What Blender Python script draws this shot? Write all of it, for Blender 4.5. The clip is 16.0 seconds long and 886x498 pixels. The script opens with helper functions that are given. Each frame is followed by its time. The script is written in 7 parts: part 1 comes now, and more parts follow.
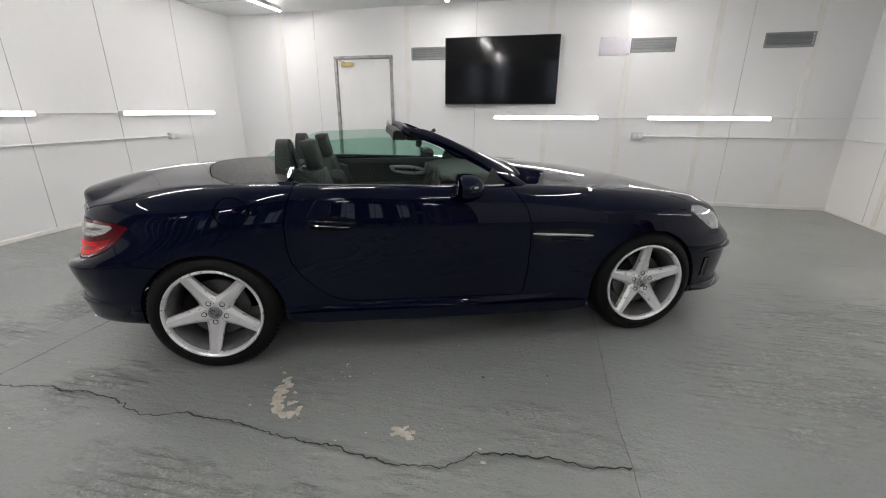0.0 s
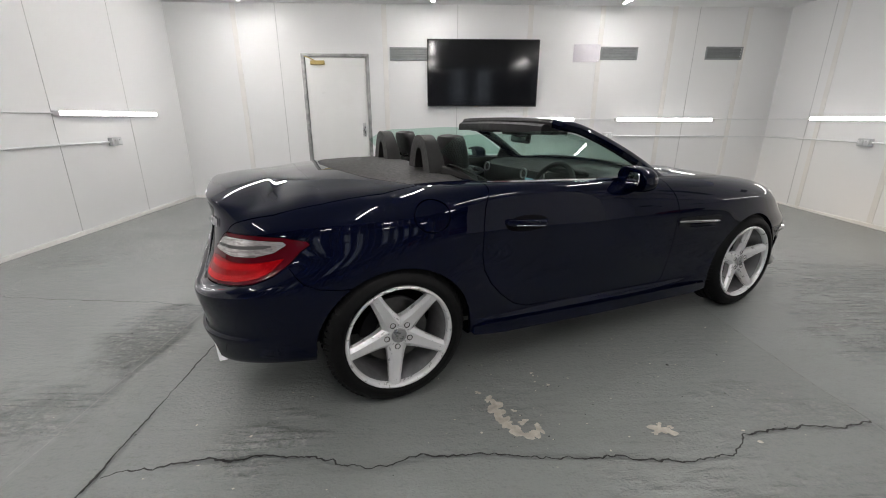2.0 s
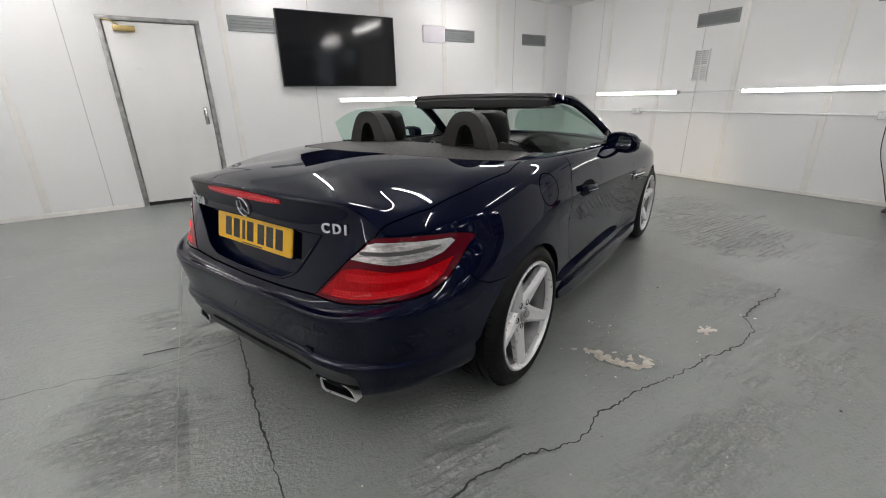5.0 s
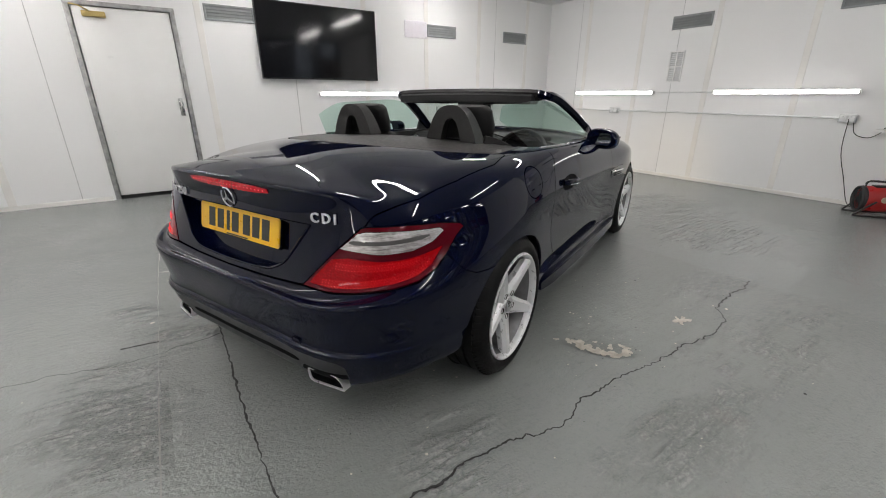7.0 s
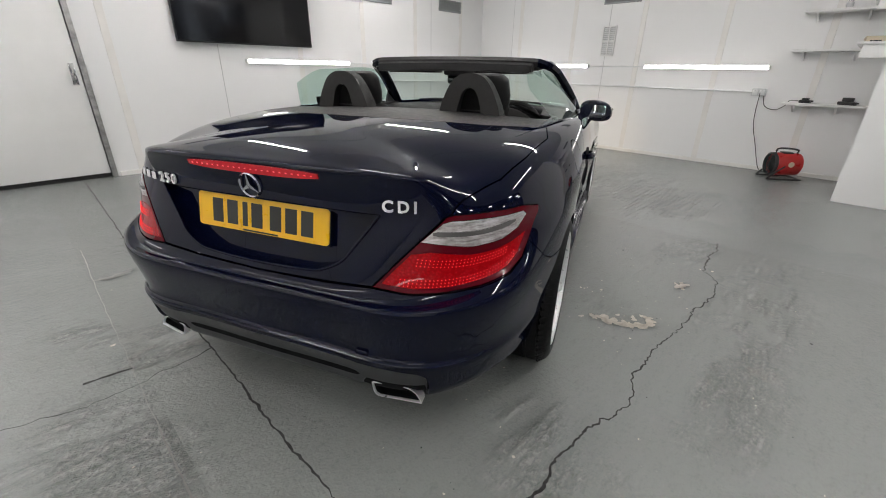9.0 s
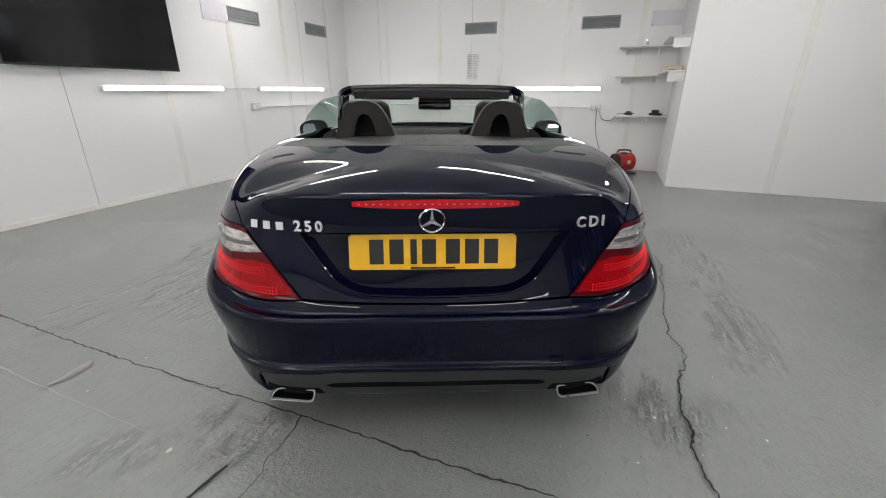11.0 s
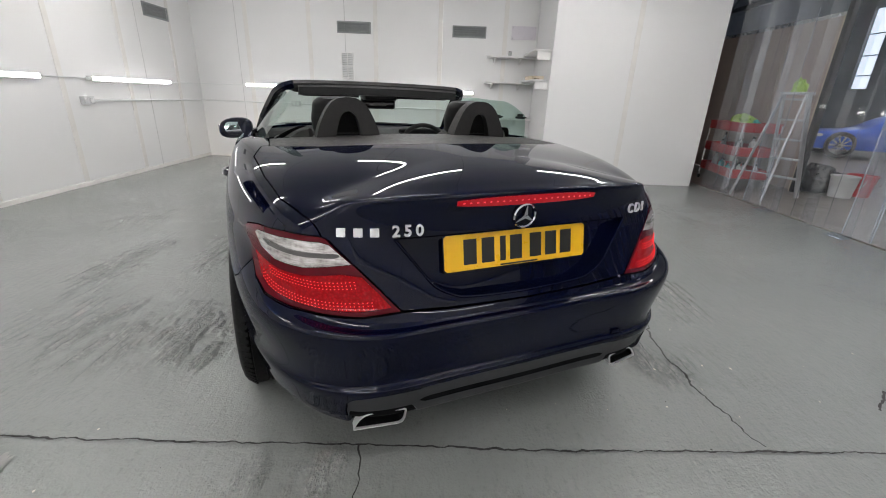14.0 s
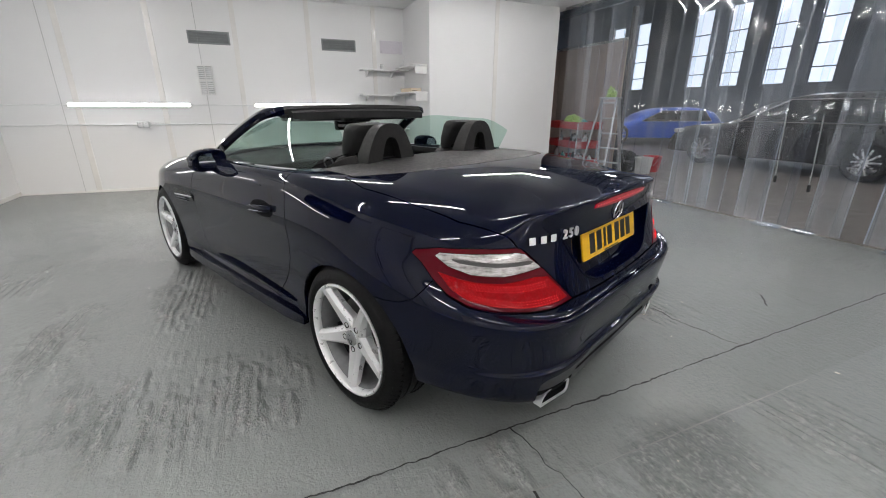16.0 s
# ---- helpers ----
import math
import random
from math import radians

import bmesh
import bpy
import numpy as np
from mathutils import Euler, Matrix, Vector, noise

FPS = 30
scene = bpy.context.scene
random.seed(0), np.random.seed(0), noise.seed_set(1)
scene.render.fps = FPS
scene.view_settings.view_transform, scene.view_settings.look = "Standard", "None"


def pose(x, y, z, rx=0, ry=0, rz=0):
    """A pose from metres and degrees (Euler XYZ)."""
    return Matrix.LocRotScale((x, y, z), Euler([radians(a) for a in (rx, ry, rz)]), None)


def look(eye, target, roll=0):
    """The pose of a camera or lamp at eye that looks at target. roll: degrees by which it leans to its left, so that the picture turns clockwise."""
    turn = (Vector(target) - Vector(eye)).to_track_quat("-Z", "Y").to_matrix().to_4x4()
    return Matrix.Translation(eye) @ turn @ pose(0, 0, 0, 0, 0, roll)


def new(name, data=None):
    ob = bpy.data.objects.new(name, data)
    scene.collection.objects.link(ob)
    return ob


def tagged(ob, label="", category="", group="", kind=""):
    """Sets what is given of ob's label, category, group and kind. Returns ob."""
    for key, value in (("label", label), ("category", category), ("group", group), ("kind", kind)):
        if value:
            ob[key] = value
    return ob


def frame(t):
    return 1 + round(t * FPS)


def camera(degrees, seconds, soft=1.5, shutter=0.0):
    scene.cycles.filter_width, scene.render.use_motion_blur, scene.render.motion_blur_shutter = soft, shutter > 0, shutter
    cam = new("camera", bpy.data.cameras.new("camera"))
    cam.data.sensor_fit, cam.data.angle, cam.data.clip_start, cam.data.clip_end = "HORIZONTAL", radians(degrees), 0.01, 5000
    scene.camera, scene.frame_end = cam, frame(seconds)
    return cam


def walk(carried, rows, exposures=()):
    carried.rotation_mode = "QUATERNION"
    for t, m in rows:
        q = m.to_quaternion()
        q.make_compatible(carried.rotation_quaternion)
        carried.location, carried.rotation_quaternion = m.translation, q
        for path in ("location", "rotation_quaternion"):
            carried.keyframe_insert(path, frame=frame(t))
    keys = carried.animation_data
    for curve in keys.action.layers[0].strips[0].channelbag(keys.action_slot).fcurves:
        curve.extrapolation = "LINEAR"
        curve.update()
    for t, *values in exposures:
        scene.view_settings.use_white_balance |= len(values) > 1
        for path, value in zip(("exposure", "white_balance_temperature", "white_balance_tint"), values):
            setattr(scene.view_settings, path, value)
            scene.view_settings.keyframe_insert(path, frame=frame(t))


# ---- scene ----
cam = camera(93.9, 16.0, soft=1.0)
PATH = [
    (0, (0.628, 1.723, 1.305), (0.193, 3.57, 0.673), 0.1),
    (0.5, (0.257, 1.686, 1.287), (-0.079, 3.569, 0.703), -0.2),
    (1, (-0.132, 1.643, 1.288), (-0.37, 3.55, 0.736), 1.1),
    (1.5, (-0.465, 1.63, 1.265), (-0.557, 3.542, 0.684), 1.8),
    (2, (-0.812, 1.69, 1.231), (-0.757, 3.597, 0.629), 0.1),
    (2.5, (-1.155, 1.732, 1.235), (-0.888, 3.627, 0.654), 0.5),
    (3, (-1.442, 1.79, 1.238), (-1.023, 3.646, 0.62), 1.1),
    (3.5, (-1.673, 1.957, 1.201), (-1.172, 3.785, 0.564), -1.2),
    (4, (-1.877, 2.075, 1.194), (-1.21, 3.841, 0.533), -0.4),
    (4.5, (-2.071, 2.108, 1.204), (-1.18, 3.768, 0.531), -1.1),
    (4.7, (-2.077, 2.121, 1.211), (-1.147, 3.757, 0.534), -1.3),
    (7, (-2.12, 2.114, 1.194), (-1.079, 3.674, 0.499), -0.0),
    (7.5, (-2.124, 2.122, 1.192), (-1.06, 3.661, 0.486), -0.2),
    (8, (-2.151, 2.157, 1.178), (-1.049, 3.656, 0.443), -0.3),
    (8.5, (-2.235, 2.329, 1.151), (-1.03, 3.717, 0.363), 0.2),
    (9, (-2.411, 2.574, 1.165), (-1.095, 3.852, 0.367), 0.9),
    (9.2, (-2.495, 2.661, 1.162), (-1.132, 3.897, 0.38), 1.0),
    (11.3, (-3.08, 3.44, 1.2), (-1.315, 4.051, 0.484), 1.1),
    (11.5, (-3.095, 3.451, 1.201), (-1.322, 4.038, 0.486), 1.8),
    (12, (-3.091, 3.448, 1.197), (-1.303, 4.006, 0.496), 1.2),
    (12.5, (-3.131, 3.464, 1.203), (-1.329, 3.976, 0.503), 1.5),
    (13, (-3.133, 3.567, 1.182), (-1.309, 3.98, 0.474), 2.4),
    (13.5, (-3.119, 3.805, 1.164), (-1.263, 4.008, 0.447), 2.1),
    (14, (-3.172, 4.111, 1.168), (-1.295, 4.087, 0.477), 2.2),
    (14.5, (-3.229, 4.434, 1.198), (-1.363, 4.267, 0.498), 2.0),
    (15, (-3.182, 4.725, 1.159), (-1.334, 4.375, 0.477), 1.9),
    (15.5, (-3.132, 4.953, 1.195), (-1.333, 4.405, 0.515), 0.5),
    (16, (-3.159, 5.155, 1.226), (-1.427, 4.395, 0.576), 0.2),
]
walk(cam, [(t, look(eye, target, roll)) for t, eye, target, roll in PATH],
     ((0, -0.09, 6520, 12), (4.5, -0.04, 6520, 12), (7, 0.02, 6550, 12), (9, 0.10, 6550, 12), (12.5, 0.14, 6480, 12), (14.5, 0.16, 6450, 12), (16, 0.14, 6400, 12)))

# the room is closed by a clear strip curtain; the workshop beyond it is daylit
world = bpy.data.worlds.new("world")
scene.world = world
world.use_nodes = True
sky = world.node_tree.nodes.new("ShaderNodeTexSky")
sky.sky_type, sky.sun_disc, sky.sun_elevation, sky.sun_rotation = "NISHITA", False, radians(35), radians(200)
world.node_tree.links.new(sky.outputs[0], world.node_tree.nodes["Background"].inputs[0])
world.node_tree.nodes["Background"].inputs[1].default_value = 0.1

CEIL_N, CEIL_S = 2.755, 2.80
SOUTH, NORTH, EAST, WEST, RETURN = 0.08, 8.24, 4.39, -4.5, 3.2


def ceil_z(y):
    return CEIL_N + (CEIL_S - CEIL_N) * (NORTH - y) / (NORTH - SOUTH)


# ---------------------------------------------------------------- materials
def nodes_of(name):
    m = bpy.data.materials.new(name)
    m.use_nodes = True
    nt = m.node_tree
    return m, nt, nt.nodes["Principled BSDF"]


def set_in(node, **kw):
    for k, v in kw.items():
        node.inputs[k.replace("_", " ")].default_value = v


def noise_node(nt, scale, detail=4.0, rough=0.6, coords="Object", stretch=None):
    tc = nt.nodes.new("ShaderNodeTexCoord")
    n = nt.nodes.new("ShaderNodeTexNoise")
    n.inputs["Scale"].default_value, n.inputs["Detail"].default_value, n.inputs["Roughness"].default_value = scale, detail, rough
    if stretch:
        mp = nt.nodes.new("ShaderNodeMapping")
        mp.inputs["Scale"].default_value = stretch
        nt.links.new(tc.outputs[coords], mp.inputs[0])
        nt.links.new(mp.outputs[0], n.inputs["Vector"])
    else:
        nt.links.new(tc.outputs[coords], n.inputs["Vector"])
    return n.outputs["Fac"]


def ramp(nt, fac, stops):
    r = nt.nodes.new("ShaderNodeValToRGB")
    while len(r.color_ramp.elements) < len(stops):
        r.color_ramp.elements.new(0.5)
    for e, (p, c) in zip(r.color_ramp.elements, stops):
        e.position = p
        e.color = (*c, 1) if isinstance(c, tuple) else (c, c, c, 1)
    nt.links.new(fac, r.inputs[0])
    return r.outputs[0]


def mix(nt, fac, a, b):
    m = nt.nodes.new("ShaderNodeMix")
    m.data_type = "RGBA"
    for sock, v in ((m.inputs["Factor"], fac), (m.inputs["A"], a), (m.inputs["B"], b)):
        if isinstance(v, bpy.types.NodeSocket):
            nt.links.new(v, sock)
        elif isinstance(v, tuple):
            sock.default_value = (*v, 1)
        else:
            sock.default_value = v
    return m.outputs["Result"]


def maths(nt, op, a, b=0.0):
    m = nt.nodes.new("ShaderNodeMath")
    m.operation = op
    for sock, v in zip(m.inputs, (a, b)):
        if isinstance(v, bpy.types.NodeSocket):
            nt.links.new(v, sock)
        else:
            sock.default_value = v
    return m.outputs[0]


def bump(nt, bsdf, height, strength=0.2, distance=0.01):
    b = nt.nodes.new("ShaderNodeBump")
    b.inputs["Strength"].default_value, b.inputs["Distance"].default_value = strength, distance
    nt.links.new(height, b.inputs["Height"])
    nt.links.new(b.outputs[0], bsdf.inputs["Normal"])
    return b


def plain(name, colour, rough=0.5, metal=0.0, var=0.12, scale=6.0, bumps=0.0, bscale=200.0, **more):
    """A painted, plastic or metal surface with slight mottling and a fine relief."""
    m, nt, b = nodes_of(name)
    set_in(b, Roughness=rough, Metallic=metal, **more)
    dark = tuple(c * (1 - var) for c in colour)
    light = tuple(min(1, c * (1 + var)) for c in colour)
    nt.links.new(ramp(nt, noise_node(nt, scale), [(0.3, dark), (0.7, light)]), b.inputs["Base Color"])
    nt.links.new(ramp(nt, noise_node(nt, scale * 3, 3), [(0.3, max(0.02, rough * 0.85)), (0.7, min(1.0, rough * 1.15))]), b.inputs["Roughness"])
    if bumps:
        bump(nt, b, noise_node(nt, bscale, 3), bumps, 0.002)
    return m


def glow(name, colour, strength):
    m, nt, b = nodes_of(name)
    set_in(b, Base_Color=(*colour, 1), Roughness=0.4, Emission_Color=(*colour, 1), Emission_Strength=strength)
    return m


def wall_paint():
    m, nt, b = nodes_of("white_wall_paint")
    big = noise_node(nt, 0.7, 2, 0.5)
    col = ramp(nt, big, [(0.15, (0.765, 0.77, 0.772)), (0.55, (0.80, 0.80, 0.80)), (0.8, (0.785, 0.782, 0.775))])
    nt.links.new(col, b.inputs["Base Color"])
    nt.links.new(ramp(nt, noise_node(nt, 1.5, 2), [(0.1, 0.30), (0.9, 0.40)]), b.inputs["Roughness"])
    bump(nt, b, maths(nt, "ADD", noise_node(nt, 2.2, 3), maths(nt, "MULTIPLY", noise_node(nt, 60, 2), 0.03)), 0.06, 0.008)
    return m


def floor_paint():
    """Grey floor paint over trowelled concrete: glossy where it lies smooth, matte and mottled where the relief breaks
    through, its crests painted pale for wear and glints, its pits dark for shade.
    """
    m, nt, b = nodes_of("grey_floor_paint")
    worn_at = nt.nodes.new("ShaderNodeAttribute")
    worn_at.attribute_name = "worn"
    worn = worn_at.outputs["Fac"]
    col = ramp(nt, noise_node(nt, 0.55, 2, 0.5), [(0.2, (0.192, 0.207, 0.199)), (0.55, (0.226, 0.240, 0.230)), (0.85, (0.262, 0.272, 0.259))])
    place, axes = nt.nodes.new("ShaderNodeTexCoord"), nt.nodes.new("ShaderNodeSeparateXYZ")
    nt.links.new(place.outputs["Object"], axes.inputs[0])
    east = maths(nt, "GREATER_THAN", axes.outputs[0], 1.045)
    west = maths(nt, "LESS_THAN", axes.outputs[0], -2.32)
    col = mix(nt, maths(nt, "MULTIPLY", maths(nt, "ADD", east, west), 0.35), col, (0.262, 0.282, 0.278))
    clouds = ramp(nt, noise_node(nt, 2.6, 4, 0.62), [(0.36, 0.0), (0.74, 0.45)])
    col = mix(nt, clouds, col, (0.205, 0.214, 0.206))
    streak = noise_node(nt, 1.0, 5, 0.72, stretch=(9.0, 34.0, 1.0))
    mottle = noise_node(nt, 34, 4, 0.72)
    stipple = noise_node(nt, 1.0, 3, 0.6, stretch=(60.0, 95.0, 60.0))
    grain_height = maths(nt, "ADD", maths(nt, "MULTIPLY", streak, 0.38), maths(nt, "ADD", maths(nt, "MULTIPLY", mottle, 0.30), maths(nt, "MULTIPLY", stipple, 0.32)))
    # crests tinted pale as rubbed paint and glints, pits tinted dark as shade
    pale = ramp(nt, grain_height, [(0.50, 0.0), (0.58, 1.0)])
    deep = ramp(nt, grain_height, [(0.37, 1.0), (0.48, 0.0)])
    col = mix(nt, maths(nt, "MULTIPLY", pale, maths(nt, "ADD", maths(nt, "MULTIPLY", worn, 0.46), 0.02)), col, (0.46, 0.455, 0.435))
    col = mix(nt, maths(nt, "MULTIPLY", deep, maths(nt, "ADD", maths(nt, "MULTIPLY", worn, 0.24), 0.26)), col, (0.105, 0.103, 0.098))
    pink = ramp(nt, noise_node(nt, 3.2, 4, 0.65), [(0.58, 0.0), (0.70, 0.30)])
    col = mix(nt, maths(nt, "MULTIPLY", pink, worn), col, (0.36, 0.29, 0.265))
    specks = ramp(nt, noise_node(nt, 40, 4, 0.7), [(0.80, 0.0), (0.84, 0.22)])
    col = mix(nt, specks, col, (0.50, 0.48, 0.45))
    dots = ramp(nt, noise_node(nt, 26, 4, 0.75), [(0.72, 0.0), (0.76, 0.7)])
    col = mix(nt, dots, col, (0.07, 0.068, 0.064))
    nt.links.new(col, b.inputs["Base Color"])
    rough = ramp(nt, noise_node(nt, 1.3, 3, 0.6), [(0.25, 0.13), (0.75, 0.25)])
    rough = mix(nt, maths(nt, "MULTIPLY", deep, 0.2), rough, (0.55, 0.55, 0.55))
    b.inputs["Specular IOR Level"].default_value = 0.7
    nt.links.new(rough, b.inputs["Roughness"])
    h = maths(nt, "MULTIPLY", grain_height, maths(nt, "ADD", maths(nt, "MULTIPLY", worn, 1.3), 0.16))
    h = maths(nt, "ADD", h, maths(nt, "MULTIPLY", noise_node(nt, 9, 3, 0.5), 0.07))
    h = maths(nt, "ADD", h, maths(nt, "MULTIPLY", maths(nt, "ADD", noise_node(nt, 110, 3, 0.65), maths(nt, "MULTIPLY", noise_node(nt, 55, 2, 0.5), ramp(nt, noise_node(nt, 1.9, 3, 0.6), [(0.40, 0.6), (0.58, 2.4)]))), 0.05))
    bump(nt, b, h, 1.0, 0.032)
    return m


def car_paint():
    m, nt, b = nodes_of("navy_metallic_paint")
    set_in(b, Metallic=0.0, Roughness=0.5, Specular_IOR_Level=0.0, Coat_Weight=1.0, Coat_Roughness=0.0, Coat_IOR=1.36)
    flakes = ramp(nt, noise_node(nt, 900, 2), [(0.35, (0.0005, 0.0012, 0.0080)), (0.7, (0.0012, 0.0027, 0.0175))])
    nt.links.new(flakes, b.inputs["Base Color"])
    dust = ramp(nt, noise_node(nt, 5, 4), [(0.3, 0.0), (0.8, 0.012)])
    nt.links.new(dust, b.inputs["Coat Roughness"])
    return m


def clear(name, tint, rough=0.0, f0=0.04, milk=0.0, rise=5.0):
    """Thin clear sheet: lets light straight through, with gloss that grows towards grazing angles and a little haze."""
    m, nt, b = nodes_of(name)
    nt.nodes.remove(b)
    out = nt.nodes["Material Output"]
    t = nt.nodes.new("ShaderNodeBsdfTransparent")
    t.inputs[0].default_value = (*tint, 1)
    g = nt.nodes.new("ShaderNodeBsdfGlossy")
    g.inputs["Roughness"].default_value = rough
    f = nt.nodes.new("ShaderNodeLayerWeight")
    fac = maths(nt, "ADD", maths(nt, "MULTIPLY", maths(nt, "POWER", f.outputs["Facing"], rise), 0.8), f0)
    base = t.outputs[0]
    if milk:
        df = nt.nodes.new("ShaderNodeAddShader")
        for k, kind in enumerate(("ShaderNodeBsdfTranslucent", "ShaderNodeBsdfDiffuse")):
            half = nt.nodes.new(kind)
            half.inputs[0].default_value = (0.40, 0.45, 0.52, 1)
            nt.links.new(half.outputs[0], df.inputs[k])
        mm = nt.nodes.new("ShaderNodeMixShader")
        own = nt.nodes.new("ShaderNodeObjectInfo")
        share = maths(nt, "ADD", maths(nt, "MULTIPLY", maths(nt, "POWER", own.outputs["Random"], 2.0), 0.9), 0.18)
        nt.links.new(maths(nt, "MULTIPLY", maths(nt, "MULTIPLY", ramp(nt, noise_node(nt, 3.0, 3, 0.5, stretch=(6, 6, 0.5)), [(0.2, 0.3), (0.8, 1.0)]), share), milk), mm.inputs[0])
        nt.links.new(base, mm.inputs[1])
        nt.links.new(df.outputs[0], mm.inputs[2])
        base = mm.outputs[0]
    mx = nt.nodes.new("ShaderNodeMixShader")
    nt.links.new(fac, mx.inputs[0])
    nt.links.new(base, mx.inputs[1])
    nt.links.new(g.outputs[0], mx.inputs[2])
    nt.links.new(mx.outputs[0], out.inputs[0])
    return m


M_WALL = wall_paint()
M_CEIL = plain("white_ceiling_board", (0.78, 0.79, 0.79), 0.45, var=0.04, scale=1.5, bumps=0.05)
M_FLOOR = floor_paint()
M_BATTEN = plain("cream_batten_paint", (0.80, 0.785, 0.76), 0.14, var=0.05, scale=4)
M_SEAM = plain("grey_panel_joint", (0.50, 0.50, 0.50), 0.6, var=0.2)
M_DOOR = plain("white_door_paint", (0.80, 0.80, 0.79), 0.32, var=0.03, scale=2, bumps=0.03, bscale=30)
M_FRAME = plain("scuffed_grey_metal", (0.36, 0.36, 0.355), 0.4, 0.5, var=0.35, scale=14)
M_BRASS = plain("dull_brass", (0.55, 0.42, 0.17), 0.35, 0.9, var=0.2)
M_STEEL = plain("satin_steel", (0.6, 0.6, 0.6), 0.28, 1.0, var=0.1)
M_VENT = plain("grey_vent_plastic", (0.26, 0.275, 0.28), 0.45, var=0.08)
M_VENT_D = plain("grey_vent_louvre", (0.21, 0.22, 0.225), 0.6, var=0.08)
M_LILAC = plain("lilac_white_plastic", (0.70, 0.67, 0.72), 0.3, var=0.03)
M_TRUNK = plain("white_conduit_plastic", (0.72, 0.73, 0.73), 0.4, var=0.05)
M_SOCK = plain("grey_socket_plastic", (0.55, 0.56, 0.56), 0.4, var=0.08)
M_CABLE = plain("black_cable_rubber", (0.02, 0.02, 0.022), 0.5)
M_SCREEN = plain("black_glossy_screen", (0.004, 0.004, 0.005), 0.09, var=0.2)
M_BEZEL = plain("black_bezel_plastic", (0.012, 0.012, 0.013), 0.3)
M_TUBE = glow("lit_tube", (1.0, 0.985, 0.96), 18.0)
M_TUBE_C = glow("lit_ceiling_tube", (1.0, 0.98, 0.95), 93.0)
M_LAMPBODY = plain("white_lamp_housing", (0.75, 0.75, 0.75), 0.4)
M_CRACK = plain("dark_crack_dirt", (0.026, 0.026, 0.025), 0.9, var=0.5, scale=30)
M_CHIP = plain("bare_beige_concrete", (0.42, 0.385, 0.33), 0.8, var=0.25, scale=25, bumps=0.3, bscale=60)
M_SCUFF = plain("brown_floor_stain", (0.205, 0.203, 0.193), 0.5, var=0.15, scale=25)
M_JOINT = plain("grey_joint_dirt", (0.115, 0.115, 0.108), 0.7, var=0.4, scale=30)
M_SHELF = plain("white_shelf_board", (0.78, 0.78, 0.77), 0.4, var=0.03)
M_BLACKPL = plain("black_plastic", (0.02, 0.02, 0.021), 0.4)
M_RED = plain("red_enamel", (0.42, 0.02, 0.02), 0.3, var=0.15)
M_CARD = plain("beige_cardboard", (0.62, 0.53, 0.40), 0.7)
M_STRIP = clear("clear_curtain_vinyl", (0.93, 0.95, 0.98), 0.06, 0.07, 0.28, 3.0)
M_STRIPEDGE = clear("milky_strip_edge", (0.85, 0.88, 0.92), 0.08, 0.10, 0.55)


# ---------------------------------------------------------------- mesh helpers
def finish(bm, smooth=True, angle=35):
    me = bpy.data.meshes.new("mesh")
    bmesh.ops.recalc_face_normals(bm, faces=bm.faces)
    lim = radians(angle)
    for f in bm.faces:
        f.smooth = smooth
    if smooth:
        for e in bm.edges:
            e.smooth = len(e.link_faces) == 2 and e.calc_face_angle(0) < lim
    bm.to_mesh(me)
    bm.free()
    return me


def part(name, bm, material, parent=None, label="", smooth=True, angle=35):
    """One bmesh as one mesh object, under parent if there is one."""
    me = finish(bm, smooth, angle) if isinstance(bm, bmesh.types.BMesh) else bm
    if not me.materials:
        me.materials.append(material)
    ob = new(name, me)
    if parent:
        ob.parent = parent
    if label:
        tagged(ob, label)
    return ob


def thing(name, m, label, category, group="", kind=""):
    ob = new(name)
    ob.empty_display_size = 0.1
    ob.matrix_world = m
    return tagged(ob, label, category, group, kind)


def add_box(bm, lo, hi, bevel=0.0, segs=2, m=None):
    c = [(a + b) / 2 for a, b in zip(lo, hi)]
    r = bmesh.ops.create_cube(bm, size=1, matrix=Matrix.LocRotScale(c, None, [max(1e-4, abs(b - a)) for a, b in zip(lo, hi)]))
    if bevel:
        es = list({e for v in r["verts"] for e in v.link_edges})
        out = bmesh.ops.bevel(bm, geom=es, offset=bevel, segments=segs, profile=0.5, affect="EDGES")
        vs = list({v for f in out["faces"] for v in f.verts} | {v for v in r["verts"] if v.is_valid})
    else:
        vs = r["verts"]
    if m:
        bmesh.ops.transform(bm, matrix=m, verts=[v for v in vs if v.is_valid])
    return vs


def box(lo, hi, bevel=0.0, segs=2):
    bm = bmesh.new()
    add_box(bm, lo, hi, bevel, segs)
    return bm


def add_sweep(bm, path, profile, closed=False, caps=True, up=(0, 0, 1), scales=None):
    """Profile (2D points: sideways, up) carried along a path of 3D points."""
    path = [Vector(p) for p in path]
    rings, n = [], len(path)
    for i, p in enumerate(path):
        a = path[(i - 1) % n] if closed or i else p
        b = path[(i + 1) % n] if closed or i < n - 1 else p
        d = (b - a).normalized()
        side = d.cross(Vector(up))
        side = side.normalized() if side.length > 1e-5 else Vector((1, 0, 0))
        u = side.cross(d)
        k = scales[i] if scales else 1.0
        rings.append([bm.verts.new(p + side * x * k + u * y * k) for x, y in profile])
    m = len(profile)
    for i in range(n if closed else n - 1):
        for j in range(m):
            bm.faces.new((rings[i][j], rings[i][(j + 1) % m], rings[(i + 1) % n][(j + 1) % m], rings[(i + 1) % n][j]))
    if caps and not closed:
        bm.faces.new(rings[0][::-1])
        bm.faces.new(rings[-1])
    return bm


